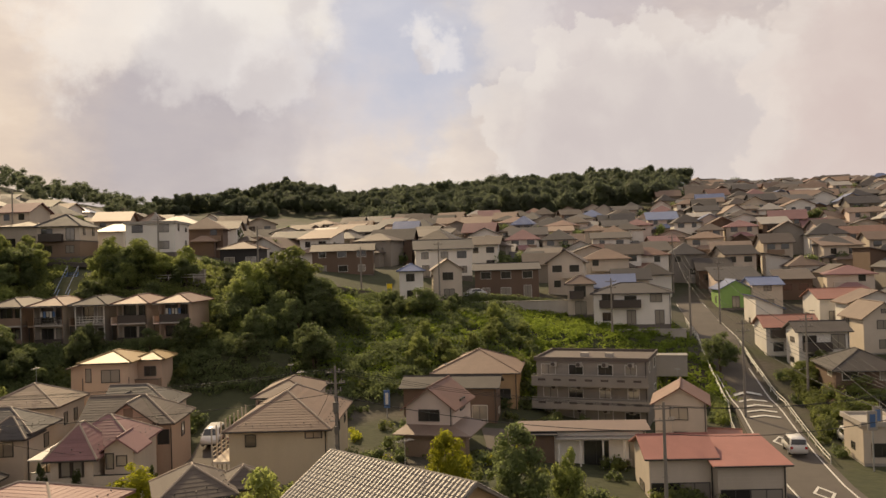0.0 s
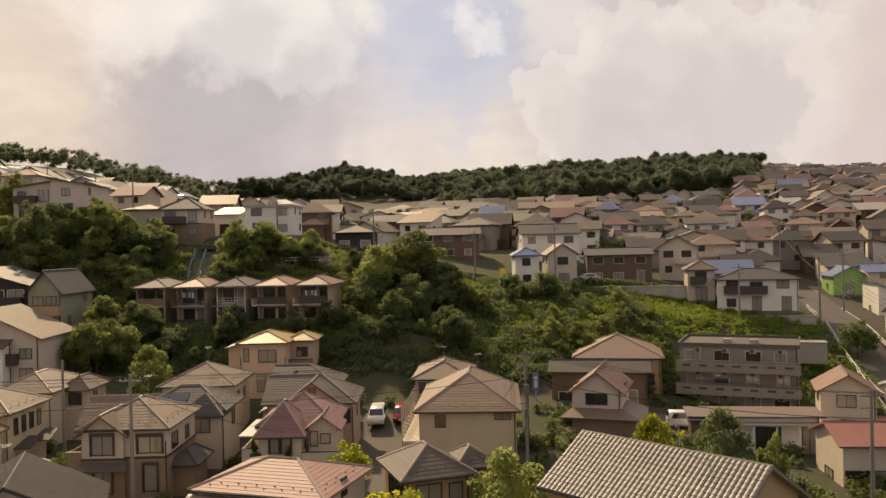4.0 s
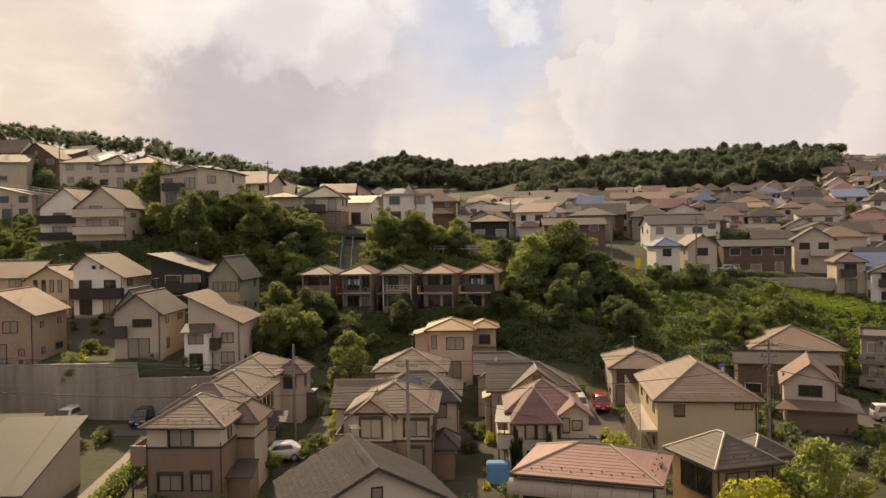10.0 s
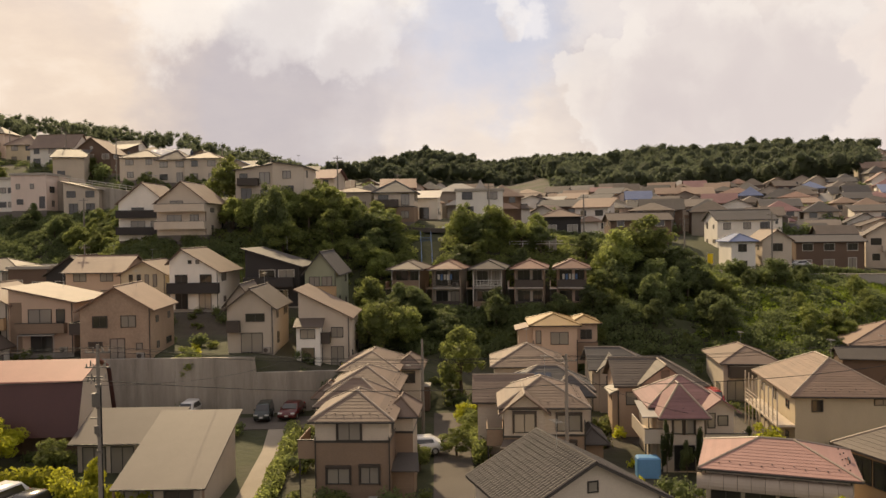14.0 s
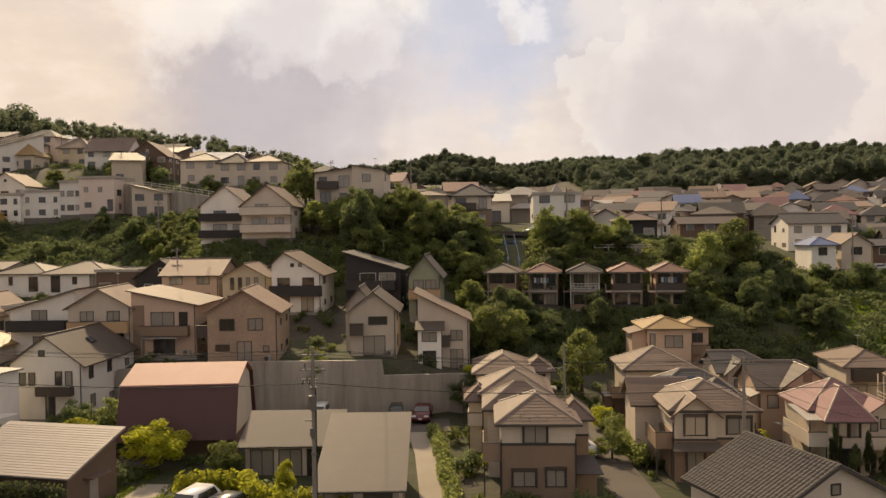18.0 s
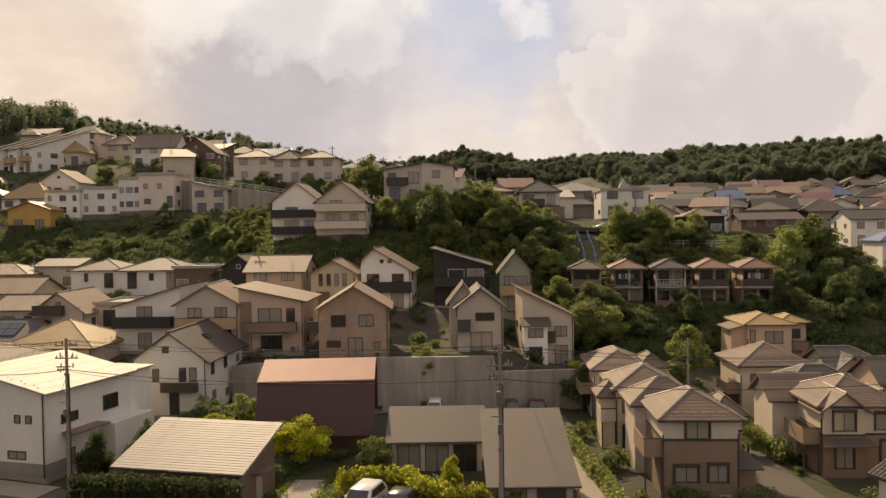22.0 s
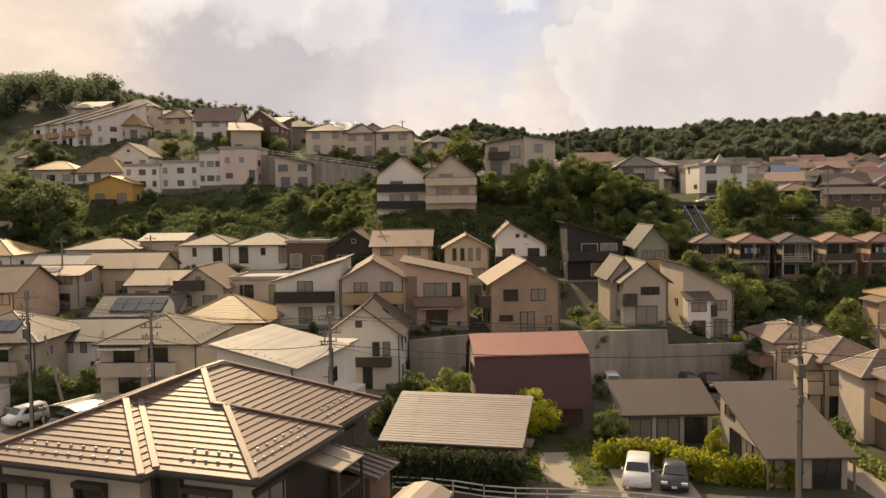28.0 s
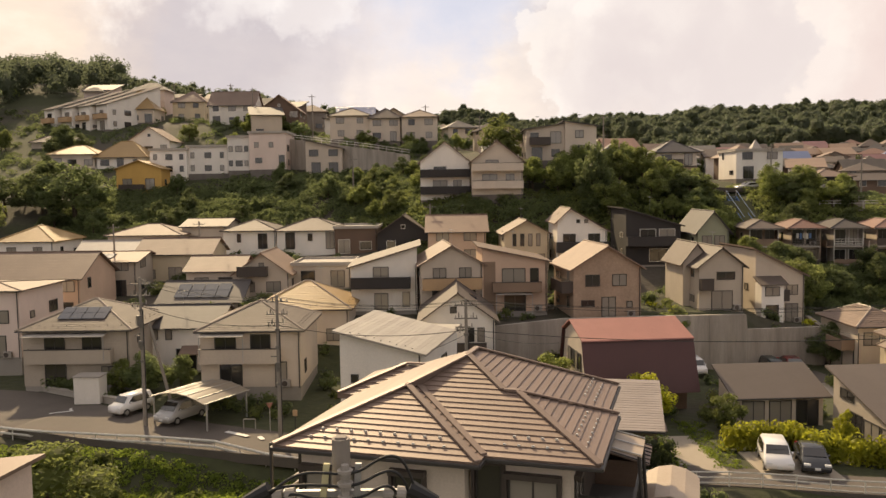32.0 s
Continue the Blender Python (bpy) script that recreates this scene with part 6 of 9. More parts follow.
part("side_panel", boxes((4.6, 4.66, -1.8, 4.75, 0.4, 5.7)), RAIL, big_house, "dark timber cladding on the side wall")
# dark balcony annex with its pale awning, and the low roof below
annex = part("annex", boxes((4.66, 6.3, -3.2, 0.6, -1.0, 2.9)), BROWNW, big_house, "dark timber annex under the balcony")
part("balcony_floor", boxes((4.66, 6.5, -3.3, 0.7, 2.9, 3.05)), FRAME, annex)
for i in range(13):
    y = -3.25 + i * 0.32
    part("baluster", boxes((6.42, 6.47, y, y + 0.05, 3.05, 4.0)), FRAME, annex)
for i in range(6):
    x = 4.75 + i * 0.3
    part("baluster", boxes((x, x + 0.05, -3.28, -3.23, 3.05, 4.0)), FRAME, annex)
part("handrail", boxes((6.4, 6.5, -3.3, 0.7, 4.0, 4.08), (4.66, 6.4, -3.3, -3.22, 4.0, 4.08)), FRAME, annex)
awn = bmesh.new()
prism(awn, [(4.66, -1.6, 5.35), (6.6, -1.6, 4.95), (6.6, 0.4, 4.95), (4.66, 0.4, 5.35)], (0, 0, 0.05))
aw = part("awning", awn, CAP, big_house, "pale ribbed awning over the balcony")
for y in (-1.6, -0.6, 0.4):
    roof_bar(aw, (4.66, y, 5.37), (6.6, y, 4.97), 0.06, 0.04, STEEL, "rib")
for y in (-1.55, 0.35):
    bm = bmesh.new()
    tube(bm, (6.5, y, 4.97), (6.9, y - 0.4, -0.8), 0.07, n=6)
    part("strut", bm, FRAME, aw)
low = bmesh.new()
prism(low, [(4.66, 1.3, 4.2), (6.7, 1.3, 3.7), (6.7, 3.6, 3.7), (4.66, 3.6, 4.2)], (0, 0, 0.06))
lr = part("porch_roof", low, METALD, big_house, "small bronze porch roof")
for i in range(6):
    y = 1.35 + i * 0.44
    roof_bar(lr, (4.66, y, 4.22), (6.7, y, 3.72), 0.06, 0.05, FRAME, "rib")
part("porch_wall", boxes((4.66, 6.3, 1.5, 3.5, -1.0, 3.75)), BROWNW, big_house)
# small balcony with white bars at the far corner
lb = part("balcony", boxes((-5.7, -4.45, -5.2, -2.6, 2.7, 2.9)), FRAME, big_house)
for z in (3.2, 3.5, 3.8):
    part("rail", boxes((-5.72, -4.5, -5.24, -5.18, z, z + 0.06), (-5.72, -5.66, -5.18, -2.6, z, z + 0.06)), METALW, lb)
for x in (-5.7, -4.6):
    part("post", boxes((x, x + 0.09, -5.2, -5.11, -1.0, 5.6)), FRAME, lb)
port2 = empty("carport", pose(-95.05, 26.9, 4.8, 0, 0, -17), "low cream vaulted carport beside the large house", "carport")
bm = bmesh.new()
arc = [(6.9 + 0.55 * i - 0.55, 1.9 + 0.75 * math.sin(math.pi * (0.15 + 0.7 * i / 4))) for i in range(5)]
for (xa, za), (xb, zb) in zip(arc, arc[1:]):
    prism(bm, [(xa, 1.2, za), (xb, 1.2, zb), (xb, 4.8, zb), (xa, 4.8, za)], (0, 0, -0.05))
bmesh.ops.recalc_face_normals(bm, faces=bm.faces[:])
part("canopy", bm, CAP, port2)
for x, y in ((6.4, 1.3), (6.4, 4.7), (8.5, 1.3), (8.5, 4.7)):
    part("post", boxes((x - 0.05, x + 0.05, y - 0.05, y + 0.05, -2.5, 2.3)), STEEL, port2)

# corner of a small house on the near bank
nh = empty("house", pose(-114.2, 23.6, 5.1, 0, 0, -8), "small beige house with a dark lean-to roof", "house", group="houses")
part("wall", body_mesh("shr", 5.4, 4.4, -1.5, 3.6, 0.7), PINKW, nh)
add_roof(nh, "shr", 5.4, 4.4, 3.6, 0.7, METALD, False, 0.35)
window(nh, face_pose("f", 5.4, 4.4, -1.0, 1.2), 1.6, 1.1)

# white cubic house beside the street
cube = house(-99.7, 60.1, 0.6, -13, 6.3, 9.6, 6.6, 1.4, "shl", WHITE, METALW, "white cubic house with a sloping white metal roof", tiles=True, step=0.36, front=((-0.32, 4.2, 0.45, 0.5), (0.1, 4.2, 0.4, 0.5), (0.26, 4.2, 0.4, 0.5), (-0.32, 1.6, 0.45, 0.5), (0.08, 1.5, 1.5, 0.5)))
part("porch_roof", boxes((3.15, 4.5, -3.2, 0.6, 3.1, 3.22)), METALD, cube, "flat dark porch roof")
part("low_wing", boxes((3.15, 4.6, 1.0, 6.0, 0.0, 3.0)), WHITE, cube, "low white garage wing")
part("plinth_band", boxes((-3.18, 3.18, -4.83, 4.83, 0.3, 1.2)), GREYW, cube)
part("rear_block", boxes((-0.4, 3.1, 4.8, 7.6, 0.0, 6.4)), WHITE, cube)
part("rear_roof", boxes((-0.6, 3.4, 4.82, 7.9, 6.4, 6.55)), METALW, cube)

# garden houses below the concrete wall
gr = empty("house", pose(-62.6, 54.8, -0.6, 0, 0, 3), "low modern house with one wide brown lean-to roof", "house", group="houses")
part("wall", body_mesh("shb", 5.2, 9.2, -0.3, 2.6, 2.6), BEIGE, gr)
add_roof(gr, "shb", 5.2, 9.2, 2.6, 2.6, GRAVELROOF, False, 0.5)
for v, hh in ((-2.9, 2.0), (-0.7, 2.0), (1.5, 2.1)):
    window(gr, face_pose("l", 5.2, 9.2, -v, 0.3), 1.9, hh, False, v < 0)
window(gr, face_pose("l", 5.2, 9.2, -2.6, 3.2), 1.8, 0.7, False, False)
for u in (-1.4, 1.2):
    window(gr, face_pose("f", 5.2, 9.2, u, 0.2), 1.8, 2.0, False, u < 0)
for u in (-2.9, 2.9):
    part("post", boxes((u - 0.07, u + 0.07, -5.0, -4.86, -0.5, 2.25)), BELT, gr)
wing = empty("house", pose(-69.4, 61.9, -0.6, 0, 0, 3), "low garden wing with a brown lean-to roof", "house", group="houses")
part("wall", body_mesh("shb", 7.0, 3.8, -0.3, 3.0, 1.4), CREAM, wing)
add_roof(wing, "shb", 7.0, 3.8, 3.0, 1.4, GRAVELROOF, False, 0.5)
for u in (-2.2, 0, 2.2):
    window(wing, face_pose("f", 7.0, 3.8, u, 0.3), 1.7, 2.1, False, u < 1)
sil = empty("shed", pose(-85.7, 53.2, -0.2, 0, 0, -11), "dark timber store under a pale ribbed metal roof", "shed")
part("wall", body_mesh("shb", 9.0, 5.2, -0.3, 3.1, 1.7), BROWNW, sil)
SHEDROOF = surface("weathered ribbed sheet", (0.30, 0.255, 0.225), rough=0.6, vary=0.06)
r, pl = add_roof(sil, "shb", 9.0, 5.2, 3.1, 1.7, SHEDROOF, False, 0.5)
courses(r, pl, SHEDROOF, 0.3, "roof_sheet", 0.03)
part("door", boxes((4.5, 4.56, -0.4, 0.5, 0, 2.0)), METALW, sil)
part("porch_roof", boxes((4.5, 5.3, -1.0, 1.0, 2.3, 2.38)), METALD, sil)

barn = empty("barn", pose(-80.0, 67.6, 0, 0, 0, 6), "maroon gambrel-roofed barn with a faded red upper roof", "barn")
bm = bmesh.new()
prism(bm, [(-4.6, -4.5, 1.8), (-4.6, 4.4, 1.8), (-4.6, 3.2, 6.0), (-4.6, 0.8, 7.1), (-4.6, -3.1, 6.05)][::-1], (9.2, 0, 0))
bmesh.ops.recalc_face_normals(bm, faces=bm.faces[:])
part("wall", bm, CREAM, barn)
part("lower_wall", boxes((-4.4, 4.4, -3.2, 4.2, -0.5, 1.9)), BROWNW, barn)
for nm, mat, a, b in (("lower_roof", MAROON, (-4.8, 1.75), (-3.25, 6.05)), ("upper_roof", REDM, (-3.45, 6.05), (0.8, 7.25)), ("back_roof", REDM, (0.8, 7.25), (3.4, 6.1)), ("back_lower_roof", MAROON, (3.3, 6.1), (4.6, 1.9))):
    bm = bmesh.new()
    prism(bm, [(-4.9, a[0], a[1]), (4.9, a[0], a[1]), (4.9, b[0], b[1]), (-4.9, b[0], b[1])], (0, 0.06, 0.1))
    bmesh.ops.recalc_face_normals(bm, faces=bm.faces[:])
    part(nm, bm, mat, barn)
for i in range(4):
    window(barn, pose(-4.62, 1.6 - i * 1.1, 3.3, 0, 0, -90), 0.9, 1.4)

# ---------- the concrete retaining wall under the terrace ----------
cw = empty("wall_terrace", pose(0, 0, 0), "stained grey concrete retaining wall", "retaining wall", kind="structure")
corners = [(-91, 77.2, 5.2), (-84, 78.2, 5.7), (-76.5, 79.0, 5.7), (-64.6, 80.2, 5.6), (-64.4, 80.25, 4.0), (-55.5, 81.9, 3.9), (-53.6, 90, 3.8)]
for (xa, ya, za), (xb, yb, zb) in zip(corners, corners[1:]):
    n = max(1, round(math.hypot(xb - xa, yb - ya) / 3.6))
    for i in range(n):
        p, q = Vector((xa, ya)).lerp(Vector((xb, yb)), i / n), Vector((xa, ya)).lerp(Vector((xb, yb)), (i + 1) / n)
        z0, z1 = za + (zb - za) * i / n, za + (zb - za) * (i + 1) / n
        s = (q - p).normalized()
        o = Vector((-s.y, s.x)) * 0.5
        g = s * 0.012
        bm = bmesh.new()
        prism(bm, [(p.x + g.x, p.y + g.y, -1.2), (q.x - g.x, q.y - g.y, -1.2), (q.x - g.x, q.y - g.y, z1), (p.x + g.x, p.y + g.y, z0)], (o.x, o.y, 0))
        bmesh.ops.recalc_face_normals(bm, faces=bm.faces[:])
        part("wall_panel", bm, WALLC, cw)

FOOTPRINTS += [(-62.6, 54.8, 0, 2.8, 4.8), (-69.4, 61.9, 0, 3.6, 2.2), (-85.7, 53.2, radians(-11), 5, 3), (-80, 67.6, radians(6), 4.8, 4.4), (-95.05, 26.9, radians(-17), 7, 6)]

# ---------- far houses: streets of them on the hillside ----------
far_rng = random.Random(21)
FAR_WALLS = (WHITE, WHITE, WHITE, WHITE, CREAM, CREAM, BEIGE, PINKW, GREYW, BROWNW)
FAR_ROOFS = (SLATE, SLATE, SLATEB, SLATEB, SLATEB, TAN, TILEG, TANR, TILEG, TILEG, TILER, TANR, SLATEB, PINK, METALW, SLATE, TAN, BLUE)
near_spots = [(o.matrix_world.translation.x, o.matrix_world.translation.y) for o in scene.objects if o.name.split(".")[0] == "house"]
FAR_WIN = {}


def far_window(parent, m, w, h):
    key = (w, h)
    if key not in FAR_WIN:
        bm = boxes((-w / 2, w / 2, -0.05, 0.02, 0, h), bevel=0.015)
        me = bpy.data.meshes.new("window")
        bm.to_mesh(me)
        bm.free()
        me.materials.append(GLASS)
        FAR_WIN[key] = me
    o = share("window", FAR_WIN[key], None, parent)
    o.matrix_basis = m


def add_wing(r, w, d):
    return boxes((-w * 0.3, w * 0.3, -d / 2 - 2.6, -d / 2 + 0.1, -0.6, 2.7))


def far_house(x, y, yaw):
    r = far_rng
    w, d, h, rise = r.uniform(5.8, 8.8), r.uniform(6.0, 8.2), r.choice((5.2, 5.4, 5.6, 3.2)), r.uniform(1.3, 2.3)
    kind = r.choice(("gx", "gx", "hip", "hip", "gy", "shb", "hip"))
    zs = [ground_z(x + ux * w / 2, y + uy * d / 2) for ux in (-1, 1) for uy in (-1, 1)]
    z = sum(zs) / 4 + 0.2
    wall, roofing = r.choice(FAR_WALLS), r.choice(FAR_ROOFS)
    words = {WHITE: "white", CREAM: "cream", GREYW: "grey", BEIGE: "beige", BROWNW: "dark brown", PINKW: "pinkish white"}
    shape = {"gx": "gabled roof", "gy": "front gable", "hip": "hip roof", "shb": "sloping roof"}
    planes = roof_planes(kind, w, d, h, rise, 0.6)
    m = pose(x, y, z, 0, 0, yaw)
    walls, roofs = body_mesh(kind, w, d, min(zs) - z - 0.4, h, rise), bmesh.new()
    for p in planes:
        prism(roofs, p, (0, 0, -0.16))
    bmesh.ops.recalc_face_normals(roofs, faces=roofs.faces[:])
    holes = [(pose(u * w, -d / 2, 0.9 + 2.7 * s), r.choice((1.7, 1.2)), 1.2) for s in range(2 if h > 4 else 1) for u in (-0.24, 0.24) if r.random() < 0.8]
    if r.random() < 0.5 and h > 4:
        holes.append((pose(w / 2, r.uniform(-1.5, 1.5), 3.6, 0, 0, 90), 0.8, 1.0))
    if y > FAR_JOIN:
        if r.random() < 0.45:
            u = r.uniform(-0.2, 0.2) * w
            absorb(boxes((u - w * 0.28, u + w * 0.28, -d / 2 - 1.0, -d / 2, 2.6, 3.5)), r.choice((RAIL, wall, BELT)), m)
        if r.random() < 0.4:
            absorb(add_wing(r, w, d), wall, m)
            wing = bmesh.new()
            for p in roof_planes("hip", w * 0.6, 3.0, 2.7, 0.9, 0.5):
                prism(wing, [(a, b - d / 2 - 1.4, c) for a, b, c in p], (0, 0, -0.14))
            bmesh.ops.recalc_face_normals(wing, faces=wing.faces[:])
            absorb(wing, roofing, m)
        for bm, mat in ((walls, wall), (roofs, roofing)):
            absorb(bm, mat, m)
        for hm, ww, hh in holes:
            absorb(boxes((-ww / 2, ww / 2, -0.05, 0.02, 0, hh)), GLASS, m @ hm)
        return
    home = empty("house", m, "%s hillside house with a %s" % (words[wall], shape[kind]), "house", group="houses")
    part("wall", walls, wall, home)
    part("roof", roofs, roofing, home)
    if r.random() < 0.45 and h > 4:
        u = r.uniform(-0.18, 0.18) * w
        part("balcony", boxes((u - w * 0.28, u + w * 0.28, -d / 2 - 1.0, -d / 2, 2.5, 3.5)), r.choice((RAIL, wall, BELT)), home, "solid balcony parapet")
    if r.random() < 0.5 and h > 4:
        part("wing_wall", add_wing(r, w, d), wall, home)
        wing = bmesh.new()
        for p in roof_planes("hip", w * 0.6, 3.0, 2.7, 0.8, 0.5):
            prism(wing, [(a, b - d / 2 - 1.4, c) for a, b, c in p], (0, 0, -0.14))
        bmesh.ops.recalc_face_normals(wing, faces=wing.faces[:])
        part("wing_roof", wing, roofing, home)
    for hm, ww, hh in holes:
        far_window(home, hm, ww, hh)


FAR_JOIN = 208.0
FAR_PARTS = {}


def absorb(bm, material, m):
    """Adds a piece to the joined mesh of the distant houses."""
    v, f = FAR_PARTS.setdefault(material, ([], []))
    k = len(v)
    bm.verts.index_update()
    v += [m @ q.co for q in bm.verts]
    f += [[q.index + k for q in p.verts] for p in bm.faces]
    bm.free()


def street_grid(x0, x1, y0, y1, dx, dy, yaw, allowed):
    y, row = y0, 0
    while y < y1:
        x = x0 + (row % 2) * dx * 0.4
        while x < x1:
            px, py = x + far_rng.uniform(-2.4, 2.4), y + far_rng.uniform(-3, 3)
            clear = all(abs(px - a) + abs(py - b) > 10.5 for a, b in near_spots)
            if allowed(px, py) and clear:
                far_house(px, py, yaw + far_rng.choice((0, 0, 0, 90, 8, -10)) + far_rng.uniform(-6, 6))
            x += dx + far_rng.uniform(0, 2)
        y += dy
        row += 1


def road_x(y):
    return float(np.interp(y, (50, 64, 89, 112, 141, 165, 190), (28, 32.7, 40.2, 47.5, 54.5, 58, 60)))


def on_right(x, y):
    return x < 0.62 * y + 12 and (y < 285 or x > 0.37 * y - 12)


street_grid(-25, 245, 172, 236, 9.8, 10.6, -14, on_right)
street_grid(-25, 300, 240, 330, 8.6, 8.8, -14, on_right)
street_grid(90, 300, 330, 442, 8.2, 8.4, -14, on_right)
street_grid(60, 110, 100, 172, 10.2, 11.4, -10, lambda x, y: x < 0.62 * y + 8 and x > road_x(y) + 8)
street_grid(16, 66, 138, 172, 9.8, 10.8, -12, lambda x, y: y > 157 or abs(x - road_x(y)) > 7.5)
street_grid(-135, -28, 160, 262, 11, 12, 2, lambda x, y: not (x < -94 and y < 182))
street_grid(-188, -140, 215, 250, 12, 13, 2, lambda x, y: ground_z(x, y) < 44)

vs, fs, slots, mats = [], [], [], list(FAR_PARTS)
for i, mat in enumerate(mats):
    v, f = FAR_PARTS[mat]
    k = len(vs)
    vs += v
    fs += [[q + k for q in p] for p in f]
    slots += [i] * len(f)
me = bpy.data.meshes.new("distant_houses")
me.from_pydata(vs, [], fs)
for mat in mats:
    me.materials.append(mat)
me.polygons.foreach_set("material_index", slots)
tagged(new("distant_houses", me), "tightly packed houses climbing the distant hillside", "houses", kind="stuff")

# ---------- trees ----------
tree_rng = np.random.default_rng(5)


def leaf_cloud(blobs, per_area, size, rng, flat=0.85):
    """Leaf sprays scattered through the outer shell of the given blobs (x, y, z, r): vertices and faces."""
    c, nn = [], []
    for x, y, z, r in blobs:
        n = max(8, int(per_area * 4 * math.pi * r * r))
        v = rng.normal(size=(n, 3))
        v /= np.linalg.norm(v, axis=1)[:, None]
        rad = r * (1 - 0.35 * rng.random(n) ** 2)
        c.append(np.array((x, y, z)) + v * rad[:, None] * np.array((1, 1, flat)))
        nn.append(v + rng.normal(scale=0.55, size=(n, 3)))
    c, nn = np.concatenate(c), np.concatenate(nn)
    nn /= np.linalg.norm(nn, axis=1)[:, None]
    t = np.cross(nn, rng.normal(size=nn.shape))
    t /= np.linalg.norm(t, axis=1)[:, None]
    b = np.cross(nn, t)
    s = size * rng.uniform(0.6, 1.3, len(c))[:, None]
    k = nn * s * 0.25
    verts = np.stack([c - t * s, c + b * s * 0.55 + k, c + t * s, c - b * s * 0.55 + k], 1).reshape(-1, 3)
    faces = np.arange(len(verts)).reshape(-1, 4)
    return verts, faces


def cloud_mesh(name, blobs, per_area, size, rng, flat=0.85, core=0.6):
    verts, faces = leaf_cloud(blobs, per_area, size, rng, flat)
    verts, faces = verts.tolist(), faces.tolist()
    if core:
        ico = bmesh.new()
        bmesh.ops.create_icosphere(ico, subdivisions=1, radius=1)
        iv = [v.co.copy() for v in ico.verts]
        fi = [[v.index for v in f.verts] for f in ico.faces]
        ico.free()
        for x, y, z, r in blobs:
            o = len(verts)
            verts += [(x + v.x * r * core, y + v.y * r * core, z + v.z * r * core * flat) for v in iv]
            faces += [[i + o for i in f] for f in fi]
    me = bpy.data.meshes.new(name)
    me.from_pydata(verts, [], faces)
    return me


def crown_blobs(rng, h, r, clear):
    """Blobs of an uneven crown of radius r, from the height clear up to h."""
    out = [(0, 0, clear + (h - clear) * 0.5, r * 0.6)]
    for i in range(22):
        a, k = rng.uniform(0, 2 * math.pi), rng.uniform(0.05, 0.95)
        rr = r * 0.7 * math.sin(math.pi * min(0.93, 0.2 + 0.75 * k)) * rng.uniform(0.7, 1.15)
        q = r * rng.uniform(0.17, 0.38)
        out.append((rr * math.cos(a), rr * math.sin(a), clear + q * 0.6 + (h - clear - q * 1.4) * k, q))
    return out


TREES = {}


def tree_kinds():
    rng = np.random.default_rng(11)
    for i in range(5):
        h, r = 6.0, 2.6
        blobs = crown_blobs(rng, h, r, 0.8)
        crown = cloud_mesh("crown", blobs, 18, 0.145, rng)
        bm = bmesh.new()
        tube(bm, (0, 0, -0.6), (0.1, 0.05, 2.4), 0.19, 0.12, 8)
        for x, y, z, q in blobs[1:7]:
            tube(bm, (0.08, 0.04, 1.5 + 0.2 * z), (x * 0.8, y * 0.8, z), 0.07, 0.025, 5)
        trunk = bpy.data.meshes.new("trunk")
        bm.to_mesh(trunk)
        bm.free()
        trunk.materials.append(BARK)
        crown.materials.append(LEAF)
        TREES[i] = (trunk, crown)


tree_kinds()


def tree(x, y, height, width, leaf=LEAF, label="leafy green tree with an uneven crown", category="tree", z=None):
    i = int(tree_rng.integers(5))
    z = ground_z(x, y) if z is None else z
    t = new("tree")
    t.matrix_world = Matrix.LocRotScale((x, y, z), Euler((0, 0, tree_rng.uniform(0, 6.3))), (width / 5.2, width / 5.2, height / 6.0))
    tagged(t, label, category, "trees")
    share("trunk", TREES[i][0], None, t)
    c = new("crown", TREES[i][1])
    c.parent = t
    c.material_slots[0].link = "OBJECT"
    c.material_slots[0].material = leaf
    return t


def thicket(count, xr, yr, hr, leaf, label, keep=None):
    for _ in range(count):
        x, y = tree_rng.uniform(*xr), tree_rng.uniform(*yr)
        if keep and not keep(x, y):
            continue
        if min(abs(x - a) + abs(y - b) for a, b in near_spots) < 5.5:
            continue
        h = tree_rng.uniform(*hr)
        tree(x, y, h, h * tree_rng.uniform(0.75, 1.15), leaf, label)


thicket(20, (-27, -9), (101, 126), (3.5, 6.5), LEAFD, "dark green tree on the steep wooded bank")
thicket(34, (-27, 14), (98, 128), (2, 3.8), LEAF, "bright green tree on the steep wooded bank")
thicket(10, (12, 32), (104, 118), (1.6, 3), LEAF, "low shrub on the grassy bank")
thicket(26, (-56, -27), (97, 104), (2.5, 5), LEAFD, "dark shrub below the row houses")
thicket(18, (-56, -50), (90, 118), (4, 7), LEAF, "tall tree beside the terrace houses", lambda x, y: y < 103 or x < -54)
def off_stairs(x, y):
    return not -53.5 < x < -45.5


thicket(34, (-76, -32), (118, 131), (3.5, 7), LEAF, "tree on the slope below the upper street", off_stairs)
thicket(16, (-76, -32), (117, 128), (3.5, 6), LEAFD, "dark tree on the slope below the upper street", off_stairs)
thicket(22, (-86, -64), (125.5, 131.0), (4.5, 7.0), LEAF, "leafy tree below the upper street houses", lambda x, y: abs(x + 87) > 4)
thicket(34, (-158, -98), (130, 150), (2.5, 4.5), LEAFD, "dark shrub on the overgrown slope")
thicket(24, (-112, -98), (126, 146), (2.2, 4), LEAF, "bright shrub on the overgrown slope")
thicket(26, (-230, -160), (125, 175), (4, 8), LEAFD, "dark tree between the hillside houses")
thicket(18, (-122, -94), (158, 170), (2.5, 4.5), LEAFD, "dark garden tree below the upper row of houses")
thicket(26, (-215, -90), (165, 215), (3, 6), LEAF, "tree between the houses on the crest")
thicket(12, (60, 90), (100, 150), (3, 5.5), LEAFD, "garden tree between the hillside houses")
